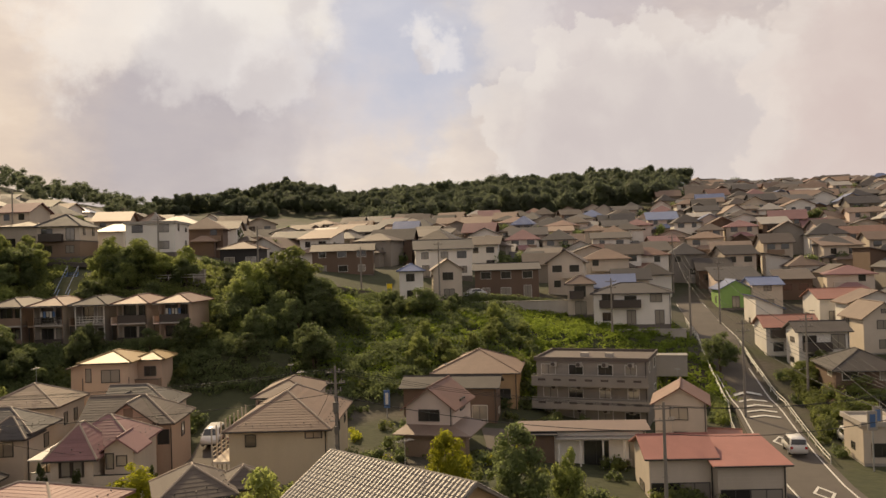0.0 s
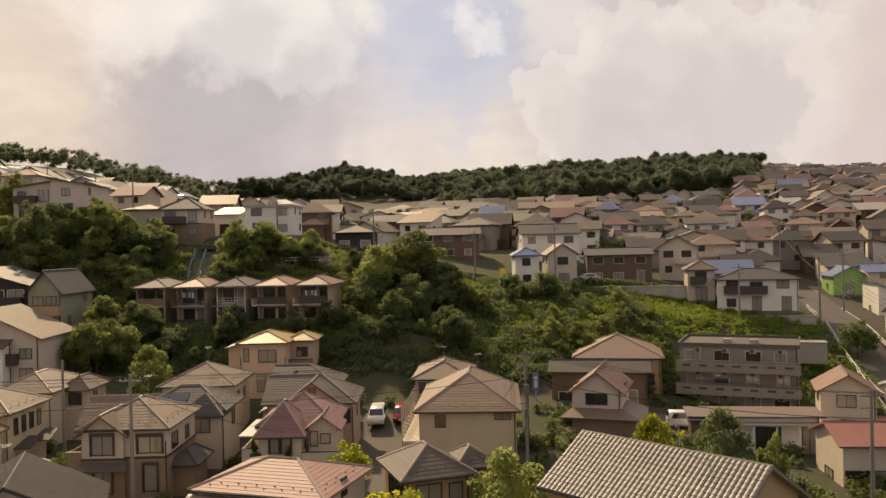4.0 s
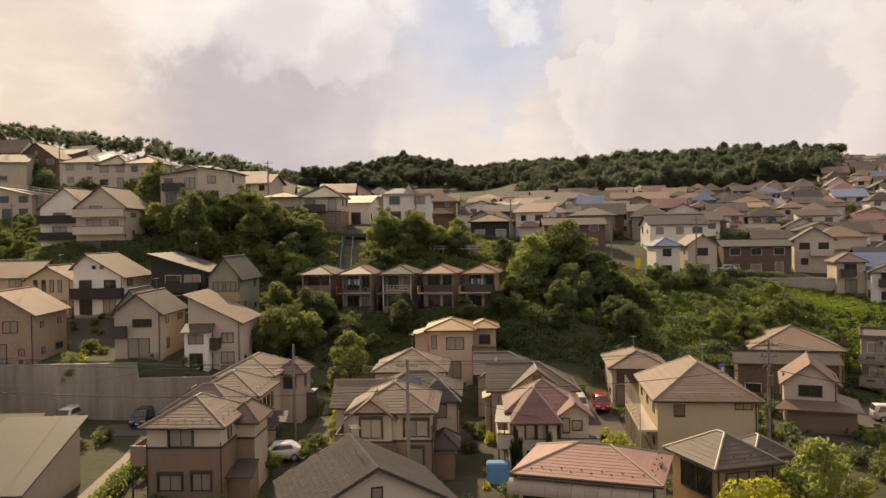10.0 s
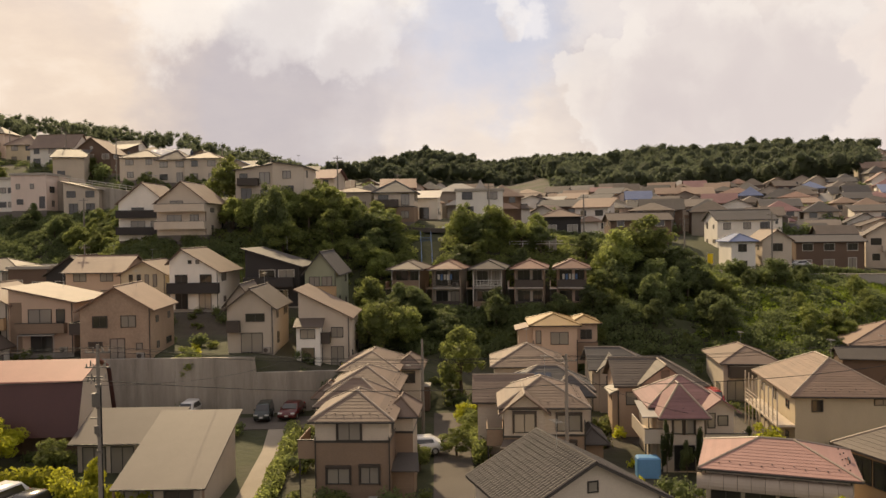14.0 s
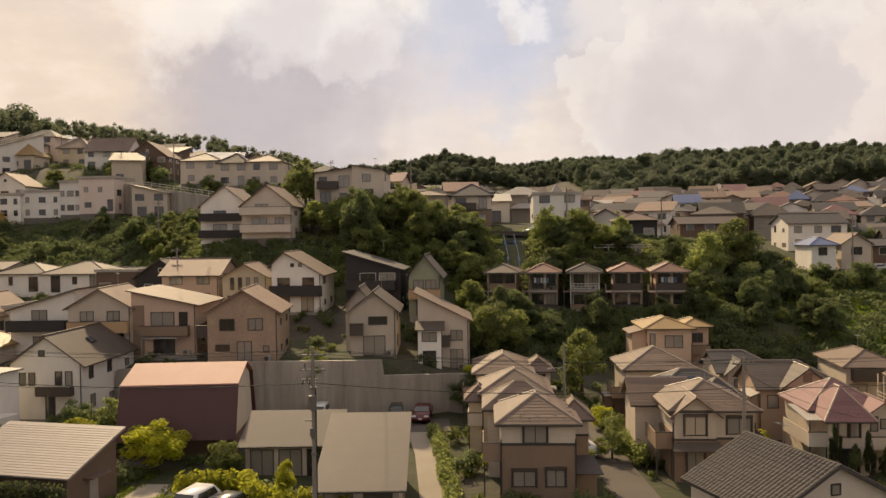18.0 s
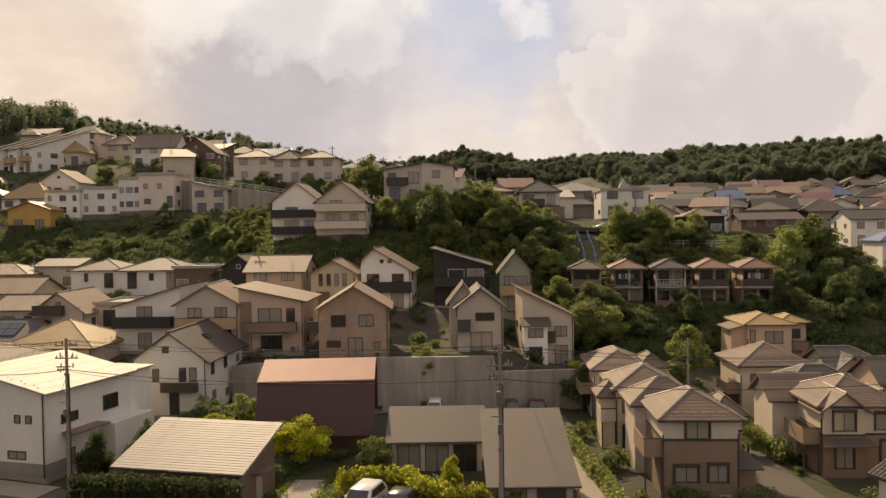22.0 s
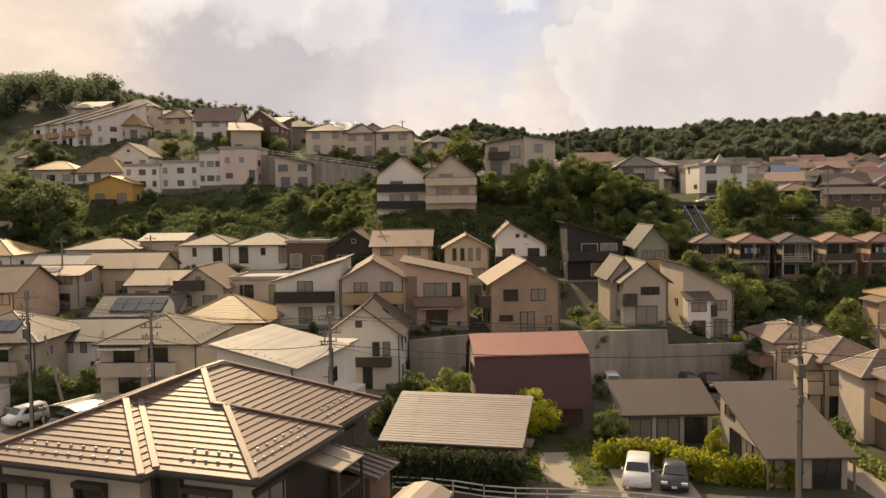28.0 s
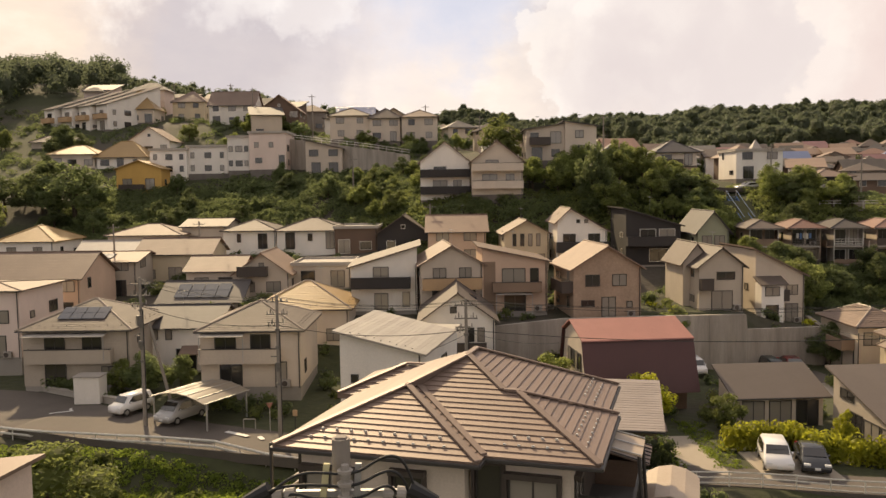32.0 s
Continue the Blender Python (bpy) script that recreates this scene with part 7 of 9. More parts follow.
thicket(8, (-3, 10), (119, 136), (2.5, 4), LEAFD, "hedge tree beside the upper street")
for x, y, h, w, leaf, lab in (
    (-73.2, 120.5, 11.5, 6.0, LEAFD, "tall dark evergreen tree beside the twin gabled houses"),
    (-17, 122, 8.5, 10.5, LEAF, "large spreading tree on the bank"), (-22, 117, 8, 8, LEAF, "large leafy tree on the bank"), (-12, 118, 6, 8, LEAFD, "large leafy tree on the bank"), (3, 124, 4.5, 6, LEAFD, "large leafy tree on the bank"),
    (-85.5, 141, 10.5, 9.5, LEAF, "broad tree behind the gabled houses"),
    (-43.6, 86, 8, 6, LEAF, "leafy tree at the head of the lane"), (-55.5, 81, 5, 5, LEAFD, "dark tree beside the concrete wall"),
    (-8.6, 50.5, 7.4, 6.5, LEAF, "round green tree beside the tiled roof"), (3.0, 60.5, 7.0, 4.6, LEAFY, "yellow green tree beside the tiled roof"), (8.0, 60.5, 7.4, 5.6, LEAFD, "dark round tree beside the tiled roof"), (12, 61, 5.6, 2.8, LEAF, "slim young street tree"),
    (-20.1, 60.4, 4.8, 4.4, LEAFY, "yellow green tree beside the mauve-roofed house"), (-32.5, 46.5, 4.0, 5.0, LEAFY, "yellow green bush below the tiled roof"), (-15.2, 42.5, 6.9, 6.2, LEAFY, "yellow green tree in front of the shingled roof"), (-7.6, 41.2, 6.9, 5.6, LEAFY, "yellow green tree in front of the tiled roof"), (-22.5, 43.0, 5.2, 4.6, LEAFY, "yellow green bush in front of the pink roof"),
    (-80.2, 60.6, 4.6, 5.4, LEAFY, "bright yellow green tree in front of the barn"), (-87.8, 63, 3.4, 5.0, LEAFY, "yellow green bush beside the barn"), (-90, 66.5, 4.4, 4.4, LEAFD, "dark tree beside the white house"), (-86.5, 67, 4.6, 4.4, LEAF, "leafy tree beside the barn"),
    (-74, 58.6, 3.4, 3.2, LEAF, "pale flowering bush beside the garden wing"), (-67.8, 52.6, 3.6, 1.9, LEAFY, "slim yellow green sapling in the garden"), (-91.5, 57.6, 4.4, 3.0, LEAFH, "clipped dark rounded shrub"), (-94, 54.6, 4.4, 3.0, LEAFH, "clipped dark rounded shrub"),
    (-122.3, 66.8, 4.2, 4.2, LEAFD, "dark garden tree beside the white shed"), (-125, 67.6, 3.2, 3.2, LEAF, "leafy garden shrub tree behind the shed"), (-119.8, 68, 3.6, 3.0, LEAFD, "dark garden tree between two houses"),
    (-72, 80.8, 4.2, 3.6, LEAF, "small tree above the concrete wall"),
    (26, 103, 4.5, 4, LEAFD, "dark round tree behind the flats"), (42.5, 108, 6, 5.5, LEAFD, "dark round tree beside the road"), (52, 92, 4.5, 8, LEAF, "leafy hedge tree beside the road"), (48, 86, 4, 6, LEAF, "leafy hedge tree beside the road"), (50, 100, 4, 6, LEAF, "leafy hedge tree beside the road"), (53.5, 102.5, 4.2, 4.6, LEAF, "leafy hedge tree beside the road"), (57.5, 101.5, 4.4, 4.8, LEAFY, "yellowish hedge tree beside the road"),
    (-160, 137, 11, 13, LEAFD, "large dark tree below the yellow house"), (-166, 140, 10, 12, LEAFD, "large dark tree on the hillside"), (-172, 128, 8, 10, LEAF, "leafy tree on the hillside"),
    (-118, 40, 5.5, 7, LEAF, "leafy tree on the near bank"), (-123, 43, 4.5, 7, LEAF, "leafy shrub on the near bank"),
    (-46.3, 62, 2.4, 2.2, LEAF, "small leafy garden shrub tree"), (-43.5, 66, 2.6, 3.2, LEAF, "garden shrub beside the lane"), (-42.4, 72, 2.8, 3.0, LEAF, "garden shrub beside the lane"), (-42.8, 76, 2.6, 3, LEAFY, "garden shrub beside the lane"), (-27.1, 61.6, 4.8, 1.2, LEAFH, "slim dark garden conifer tree"), (-24.5, 61.7, 4.3, 1.1, LEAFH, "slim dark garden conifer tree"), (-25.6, 61.5, 3.2, 1.3, LEAFD, "slim dark garden conifer tree"), (-23.4, 61.4, 3.0, 1.2, LEAFH, "slim dark garden conifer tree"), (-19.9, 64.6, 3.6, 1.2, LEAFH, "slim dark garden conifer tree"),
):
    tree(x, y, h, w, leaf, lab)


def carpet(name, label, leaf, spots, size, per_area, kind="stuff"):
    """Low leafy cover of many small clumps, one object."""
    rng = np.random.default_rng(len(spots))
    me = cloud_mesh(name, spots, per_area, size, rng, 0.6, core=0)
    me.materials.append(leaf)
    return tagged(new(name, me), label, "plants", kind=kind)


def spots_on(n, xr, yr, r0, r1, keep=lambda x, y: True, lift=0.0):
    out = []
    for _ in range(n):
        x, y = tree_rng.uniform(*xr), tree_rng.uniform(*yr)
        if keep(x, y):
            r = tree_rng.uniform(r0, r1)
            out.append((x, y, ground_z(x, y) + r * 0.25 + lift, r))
    return out


carpet("undergrowth", "dense dark undergrowth on the wooded bank", LEAFD, spots_on(900, (-28, 18), (97, 137), 0.7, 1.6), 0.2, 8)
carpet("bank_grass", "sunlit grass and vines on the bank", GRASS, spots_on(2300, (-14, 42), (100, 131), 0.4, 1.0), 0.16, 9)
carpet("undergrowth", "dark undergrowth below the row houses", LEAFD, spots_on(500, (-56, -26), (96, 105.5), 0.6, 1.3), 0.2, 8)
carpet("undergrowth", "undergrowth on the slope below the upper street", LEAF, spots_on(900, (-78, -24), (115, 134), 0.6, 1.5, lambda x, y: not -51.6 < x < -48), 0.2, 8)
carpet("vines", "vines and shrubs on the overgrown slope", LEAFD, spots_on(1500, (-165, -98), (127, 151), 0.7, 1.6), 0.21, 7)
carpet("vines", "sunlit vines on the overgrown slope", LEAF, spots_on(420, (-112, -97), (124, 150), 0.6, 1.3), 0.2, 8)
carpet("weeds", "tall sunlit weeds along the stream", GRASS, spots_on(1500, (-136, -96), (38, 57), 0.25, 0.55, lambda x, y: y < np.interp(x, (-131, -120, -108.6, -96), (56.6, 53.2, 50.6, 48.4))), 0.1, 18)
carpet("weeds", "dense green weeds on the stream bank", GRASS, spots_on(1900, (-127, -98), (43, 53.5), 0.22, 0.42, lambda x, y: y < np.interp(x, (-131, -120, -108.6, -96), (56.6, 53.2, 50.6, 48.4))), 0.095, 22)
carpet("weeds", "grass and weeds below the fence", GRASS, spots_on(500, (-96, -60), (38, 45), 0.2, 0.5), 0.1, 18)
carpet("lawn", "sunlit rough grass beside the store", GRASS, spots_on(420, (-82, -75.5), (49.5, 61), 0.15, 0.34, lambda x, y: abs(x + 78.6) > 1.0), 0.1, 18)
carpet("undergrowth", "leafy undergrowth below the gabled houses", LEAFD, spots_on(420, (-101, -76), (110, 124), 0.6, 1.4), 0.2, 8)
carpet("undergrowth", "sunlit vines below the gabled houses", LEAF, spots_on(300, (-101, -76), (111, 127), 0.5, 1.1), 0.19, 8)


carpet("undergrowth", "undergrowth between the crest houses", LEAFD, spots_on(700, (-225, -100), (152, 205), 0.7, 1.5), 0.24, 5)


# ---------- distant woods ----------
gardens = []
for _ in range(340):
    x, y = tree_rng.uniform(-130, 220), tree_rng.uniform(165, 340)
    if x > 0.6 * y + 10 or abs(x - road_x(y)) < 6 or (y > 290 and x < 0.37 * y):
        continue
    for i in range(5):
        r = tree_rng.uniform(0.9, 1.7)
        gardens.append((x + tree_rng.uniform(-1.5, 1.5), y + tree_rng.uniform(-1.5, 1.5), ground_z(x, y) + tree_rng.uniform(1.0, 4.5), r))
me = cloud_mesh("garden_trees", gardens, 5.0, 0.3, np.random.default_rng(8))
me.materials.append(LEAFD)
tagged(new("garden_trees", me), "garden trees among the distant houses", "trees", kind="stuff")
def wood_ok(x, y):
    """The near wooded ridge, the two knolls behind it, and a thin line of trees on the far skyline."""
    if y < 500:
        return x < 0.37 * y - 6 and x > -8 + 0.05 * (y - 400) and (y > 300 or x < 60)
    if y < 620:
        return -150 < x < 0.37 * y - 6
    return -330 < x < 60 and y > 655


woods = []
wr = np.random.default_rng(3)
for gx_ in np.arange(-330, 215, 6.5):
    for gy_ in np.arange(292, 700, 7.5):
        x, y = gx_ + wr.uniform(-3, 3), gy_ + wr.uniform(-3.5, 3.5)
        if not wood_ok(x, y):
            continue
        r = wr.uniform(2.6, 5.0)
        z = ground_z(x, y) + 5.5 + wr.uniform(-2.5, 3.0) + 3.0 * noise.noise((x * 0.03, y * 0.03, 0))
        woods.append((x, y, z, r))
        for _ in range(3):
            q = r * wr.uniform(0.35, 0.6)
            woods.append((x + wr.uniform(-1, 1) * r * 0.8, y - wr.uniform(0, 1) * r * 0.8, z + wr.uniform(-0.1, 0.8) * r, q))
me = cloud_mesh("woods", woods, 1.3, 0.4, wr, 1.0, 0.86)
me.materials.append(WOOD)
tagged(new("woods", me), "dense dark woodland covering the distant hill", "woods", kind="stuff")
hill = []
for _ in range(420):
    x, y = wr.uniform(-300, -185), wr.uniform(190, 300)
    if x > -190 - (y - 240) * 0.45 or (x > -205 and y < 212):
        continue
    r = wr.uniform(2.2, 4.2)
    hill.append((x, y, ground_z(x, y) + 4 + wr.uniform(-1.5, 2), r))
me = cloud_mesh("woods", hill, 1.5, 0.45, wr, 1.1)
me.materials.append(WOOD)
tagged(new("woods", me), "dark trees on the crest of the hill", "woods", kind="stuff")

# airy trees on the ridge behind the crest houses
ridge = []
for _ in range(200):
    x = wr.uniform(-290, -118)
    y = wr.uniform(365, 425) if x < -160 else wr.uniform(345, 410)
    h = wr.uniform(6.5, 10.5)
    g = ground_z(x, y)
    for _ in range(5):
        ridge.append((x + wr.uniform(-2.6, 2.6), y + wr.uniform(-2, 2), g + h * wr.uniform(0.35, 1.0), wr.uniform(1.0, 2.1)))
me = cloud_mesh("woods", ridge, 1.5, 0.42, wr, 0.9)
me.materials.append(WOOD)
tagged(new("woods", me), "thin line of trees on the ridge behind the crest houses", "woods", kind="stuff")
clump = []
for cx, cy, n, h in ((198, 437, 26, 9), (172, 432, 9, 8), (228, 442, 7, 6), (252, 445, 6, 5)):
    for _ in range(n):
        x, y = cx + wr.normal() * n * 0.28, cy + wr.normal() * 3
        clump.append((x, y, ground_z(x, y) + h * wr.uniform(0.3, 1.0), wr.uniform(1.6, 3.0)))
me = cloud_mesh("woods", clump, 1.4, 0.42, wr, 0.95)
me.materials.append(WOOD)
tagged(new("woods", me), "clump of dark trees on the skyline above the houses", "woods", kind="stuff")

# ---------- roads and paving ----------
RIBBONS = []


def ribbon(name, label, material, line, kind="structure", lift=0.07, category="road"):
    """A strip laid on the ground along stations (x, y, width)."""
    RIBBONS.append(line)
    st = []
    for (xa, ya, wa), (xb, yb, wb) in zip(line, line[1:]):
        n = max(1, int(math.hypot(xb - xa, yb - ya) / 1.0))
        st += [(xa + (xb - xa) * i / n, ya + (yb - ya) * i / n, wa + (wb - wa) * i / n) for i in range(n)]
    st.append(line[-1])
    verts, faces, K = [], [], 7
    for i, (x, y, w) in enumerate(st):
        a, b = st[max(0, i - 1)], st[min(len(st) - 1, i + 1)]
        d = Vector((b[0] - a[0], b[1] - a[1])).normalized()
        s = Vector((d.y, -d.x))
        zc = max(ground_z(x + s.x * w * k, y + s.y * w * k) for k in (-0.5, -0.25, 0, 0.25, 0.5)) if w < 8 else None
        for j in range(K):
            k = (j / (K - 1) - 0.5) * w
            px, py = x + s.x * k, y + s.y * k
            verts.append((px, py, (zc if zc is not None else ground_z(px, py)) + lift))
        if i:
            o = (i - 1) * K
            faces += [(o + j, o + j + 1, o + j + 1 + K, o + j + K) for j in range(K - 1)]
    n = len(verts)
    verts += [(x, y, z - 0.7) for x, y, z in verts]
    faces += [tuple(q + n for q in f[::-1]) for f in faces]
    m = len(st)
    for i in range(m - 1):
        for j in (0, K - 1):
            a, b = i * K + j, (i + 1) * K + j
            faces.append((a, b, b + n, a + n) if j == 0 else (b, a, a + n, b + n))
    for j in range(K - 1):
        faces.append((j, j + 1, j + 1 + n, j + n))
    me = bpy.data.meshes.new(name)
    me.from_pydata(verts, [], faces)
    bm = bmesh.new()
    bm.from_mesh(me)
    bmesh.ops.recalc_face_normals(bm, faces=bm.faces[:])
    bm.to_mesh(me)
    bm.free()
    return tagged(share(name, me, material), label, category, kind=kind)


ROAD = [(32.5, 55, 6.4), (35.2, 69, 6.2), (42.4, 96, 5.6), (44.4, 110.3, 5.4), (49.4, 133, 5.0), (53.8, 151, 4.6)]
ribbon("road", "grey asphalt street climbing the hill", ASPHALT, ROAD)
ribbon("lane_west", "narrow concrete lane between the gardens", PAVE, [(-57.6, 48, 2.2), (-57.8, 55, 2.0), (-59.2, 66.7, 1.9), (-60.8, 77, 2.6)])
ribbon("car_park", "small asphalt car park below the wall", ASPHALT, [(-66, 75.6, 5), (-57.5, 76.6, 5)])
ribbon("lane_middle", "asphalt lane between the cream houses", ASPHALT, [(-42.6, 48, 3.2), (-43.2, 56, 3.3), (-44.0, 68, 3.1), (-44.8, 81, 3.0)])
ribbon("street_west", "asphalt street beside the stream", ASPHALT, [(-150, 68, 7), (-134, 64, 8.6), (-125, 59.5, 7.6), (-115, 55.8, 6.0), (-104, 52.8, 4.6), (-82, 49.2, 3.6), (-69, 46.8, 3.4), (-50, 45, 3.4)])
ribbon("car_park", "asphalt yard beside the cream flats", ASPHALT, [(-18.6, 62, 4.4), (-18.4, 86, 5.5)])
ribbon("car_park", "asphalt yard before the grey flats", ASPHALT, [(8, 84.5, 8), (30, 84, 8)], lift=0.1)
ribbon("driveway", "pale concrete driveway", PAVE, [(-72.6, 47.6, 5.0), (-72.6, 53.2, 5.0)], lift=0.1)
ribbon("driveway", "grassy gravel track beside the store", PAVE, [(-78.6, 48.6, 3.0), (-78.6, 57, 2.4)], lift=0.05)
ribbon("driveway", "pale concrete forecourt of the white cubic house", PAVE, [(-105.5, 54.6, 2.6), (-96.5, 52.6, 2.6)], lift=0.12)
ribbon("street_upper", "asphalt street on the upper terrace", ASPHALT, [(-62, 134.5, 4.5), (-45, 131.5, 4.5), (-24, 128.6, 4.5), (-6, 137, 4.5)])


def ground_at(x, y, lift=0.15):
    return ground_z(x, y) + lift


def along_road(k):
    """A point and the heading on the climbing street, k metres from its foot."""
    for a, b in zip(ROAD, ROAD[1:]):
        l = math.hypot(b[0] - a[0], b[1] - a[1])
        if k <= l:
            return a[0] + (b[0] - a[0]) * k / l, a[1] + (b[1] - a[1]) * k / l, math.atan2(b[1] - a[1], b[0] - a[0]), a[2] + (b[2] - a[2]) * k / l
        k -= l
    return None


def road_z(x, y, w):
    return max(ground_z(x + q * w, y) for q in (-0.5, -0.25, 0, 0.25, 0.5)) + 0.07


marks = empty("road_marking", pose(0, 0, 0), "white painted road markings on the climbing street", "road marking", kind="structure")


def painted(poly):
    bm = bmesh.new()
    prism(bm, [(x, y, z + 0.012) for x, y, z in poly], (0, 0, -0.01))
    bmesh.ops.recalc_face_normals(bm, faces=bm.faces[:])
    part("mark", bm, PAINT, marks)


def on_road(k, side):
    x, y, h, w = along_road(k)
    px, py = x + math.sin(h) * side, y - math.cos(h) * side
    return px, py, road_z(x, y, w) + 0.02


for side in (-2.35, 2.35):
    for i in range(46):
        k = 4 + i * 2.6
        if along_road(k + 2.6):
            painted([on_road(k, side - 0.08), on_road(k, side + 0.08), on_road(k + 2.6, side + 0.08), on_road(k + 2.6, side - 0.08)])
for k in (12, 29):
    for a, b in (((-0.9, 0), (0.1, 2.0)), ((0.1, 2.0), (1.0, 0)), ((1.0, 0), (0.1, -2.0)), ((0.1, -2.0), (-0.9, 0))):
        painted([on_road(k + a[1], a[0]), on_road(k + b[1], b[0]), on_road(k + b[1] * 0.72, b[0] * 0.72), on_road(k + a[1] * 0.72, a[0] * 0.72)])
for k0 in (38, 70):
    for i in range(5):
        k = k0 + i * 2.2
        for s in (-1, 1):
            painted([on_road(k, s * 1.7), on_road(k + 0.5, s * 1.7), on_road(k + 1.3, 0), on_road(k + 0.8, 0)])


# ---------- guard rails ----------
def guard_rail(label, pts, h=0.85, gap=2.0, bars=(0.4, 0.8), name="guard_rail", thick=0.05, z=None):
    g = empty(name, pose(*pts[0], 0), label, "guard rail")
    for (xa, ya), (xb, yb) in zip(pts, pts[1:]):
        n = max(1, round(math.hypot(xb - xa, yb - ya) / gap))
        for i in range(n):
            p, q = [Vector((xa + (xb - xa) * j / n, ya + (yb - ya) * j / n)) for j in (i, i + 1)]
            zp, zq = [(ground_z(v.x, v.y) + 0.1 if z is None else z) for v in (p, q)]
            o = Vector((*pts[0], 0))
            bm = bmesh.new()
            tube(bm, Vector((p.x, p.y, zp - 0.4)) - o, Vector((p.x, p.y, zp + h)) - o, 0.05, n=6)
            part("post", bm, FRAMEW, g)
            for b in bars:
                bm = bmesh.new()
                tube(bm, Vector((p.x, p.y, zp + b)) - o, Vector((q.x, q.y, zq + b)) - o, thick, n=6)
                part("rail", bm, FRAMEW, g)


guard_rail("white steel guard rail along the stream", [(-131, 57.6), (-120, 54.2), (-108.6, 51.6), (-96, 49.4)], bars=(0.38, 0.78), thick=0.1)
guard_rail("white steel fence along the stream", [(-90, 48.6), (-82, 47.3), (-66, 44.8)], bars=(0.15, 0.5, 0.85))
guard_rail("white guard rail on the upper street", [(-37, 124.2), (-29, 122.0)], z=15.6)
guard_rail("white guard rail beside the climbing street", [(31.2, 72), (36.5, 90), (39.8, 99), (41.4, 110), (45.6, 130)])
guard_rail("white guard rail beside the climbing street", [(39.8, 75), (45.6, 96), (47.6, 110), (52.2, 133)], gap=3)


# ---------- cars ----------
def paint(name, c):
    return surface(name, c, rough=0.25, spec=0.7, spread=0.05, vary=0, bump=0)


CARD = paint("dark red car paint", (0.10, 0.014, 0.014))
CARW, CARK, CARS, CARR, CARG = paint("white car paint", (0.75, 0.73, 0.7)), paint("black car paint", (0.03, 0.032, 0.036)), paint("silver car paint", (0.42, 0.41, 0.39)), paint("red car paint", (0.34, 0.03, 0.03)), paint("grey green car paint", (0.035, 0.045, 0.042))
LAMP_R = surface("red lamp glass", (0.4, 0.02, 0.02), rough=0.2)
LAMP_W = surface("clear lamp glass", (0.7, 0.7, 0.68), rough=0.15)
CAR_SHAPES = {
    "suv": (4.5, 1.82, 1.65, [(-2.25, 0.35), (-2.25, 0.85), (-1.35, 1.02), (-0.65, 1.62), (1.55, 1.64), (2.1, 1.1), (2.25, 0.75), (2.2, 0.35)], (-1.15, 1.95)),
    "sedan": (4.4, 1.75, 1.45, [(-2.2, 0.3), (-2.2, 0.72), (-1.15, 0.92), (-0.4, 1.42), (1.0, 1.44), (1.75, 0.98), (2.2, 0.92), (2.18, 0.3)], (-0.95, 1.6)),
    "van": (4.3, 1.7, 1.75, [(-2.15, 0.32), (-2.15, 0.8), (-1.6, 1.0), (-0.85, 1.7), (1.9, 1.74), (2.12, 1.1), (2.15, 0.32)], (-1.4, 2.0)),
    "kei": (3.4, 1.48, 1.62, [(-1.7, 0.3), (-1.7, 0.85), (-1.2, 0.98), (-0.7, 1.58), (1.5, 1.62), (1.68, 1.0), (1.7, 0.3)], (-1.05, 1.6)),
}


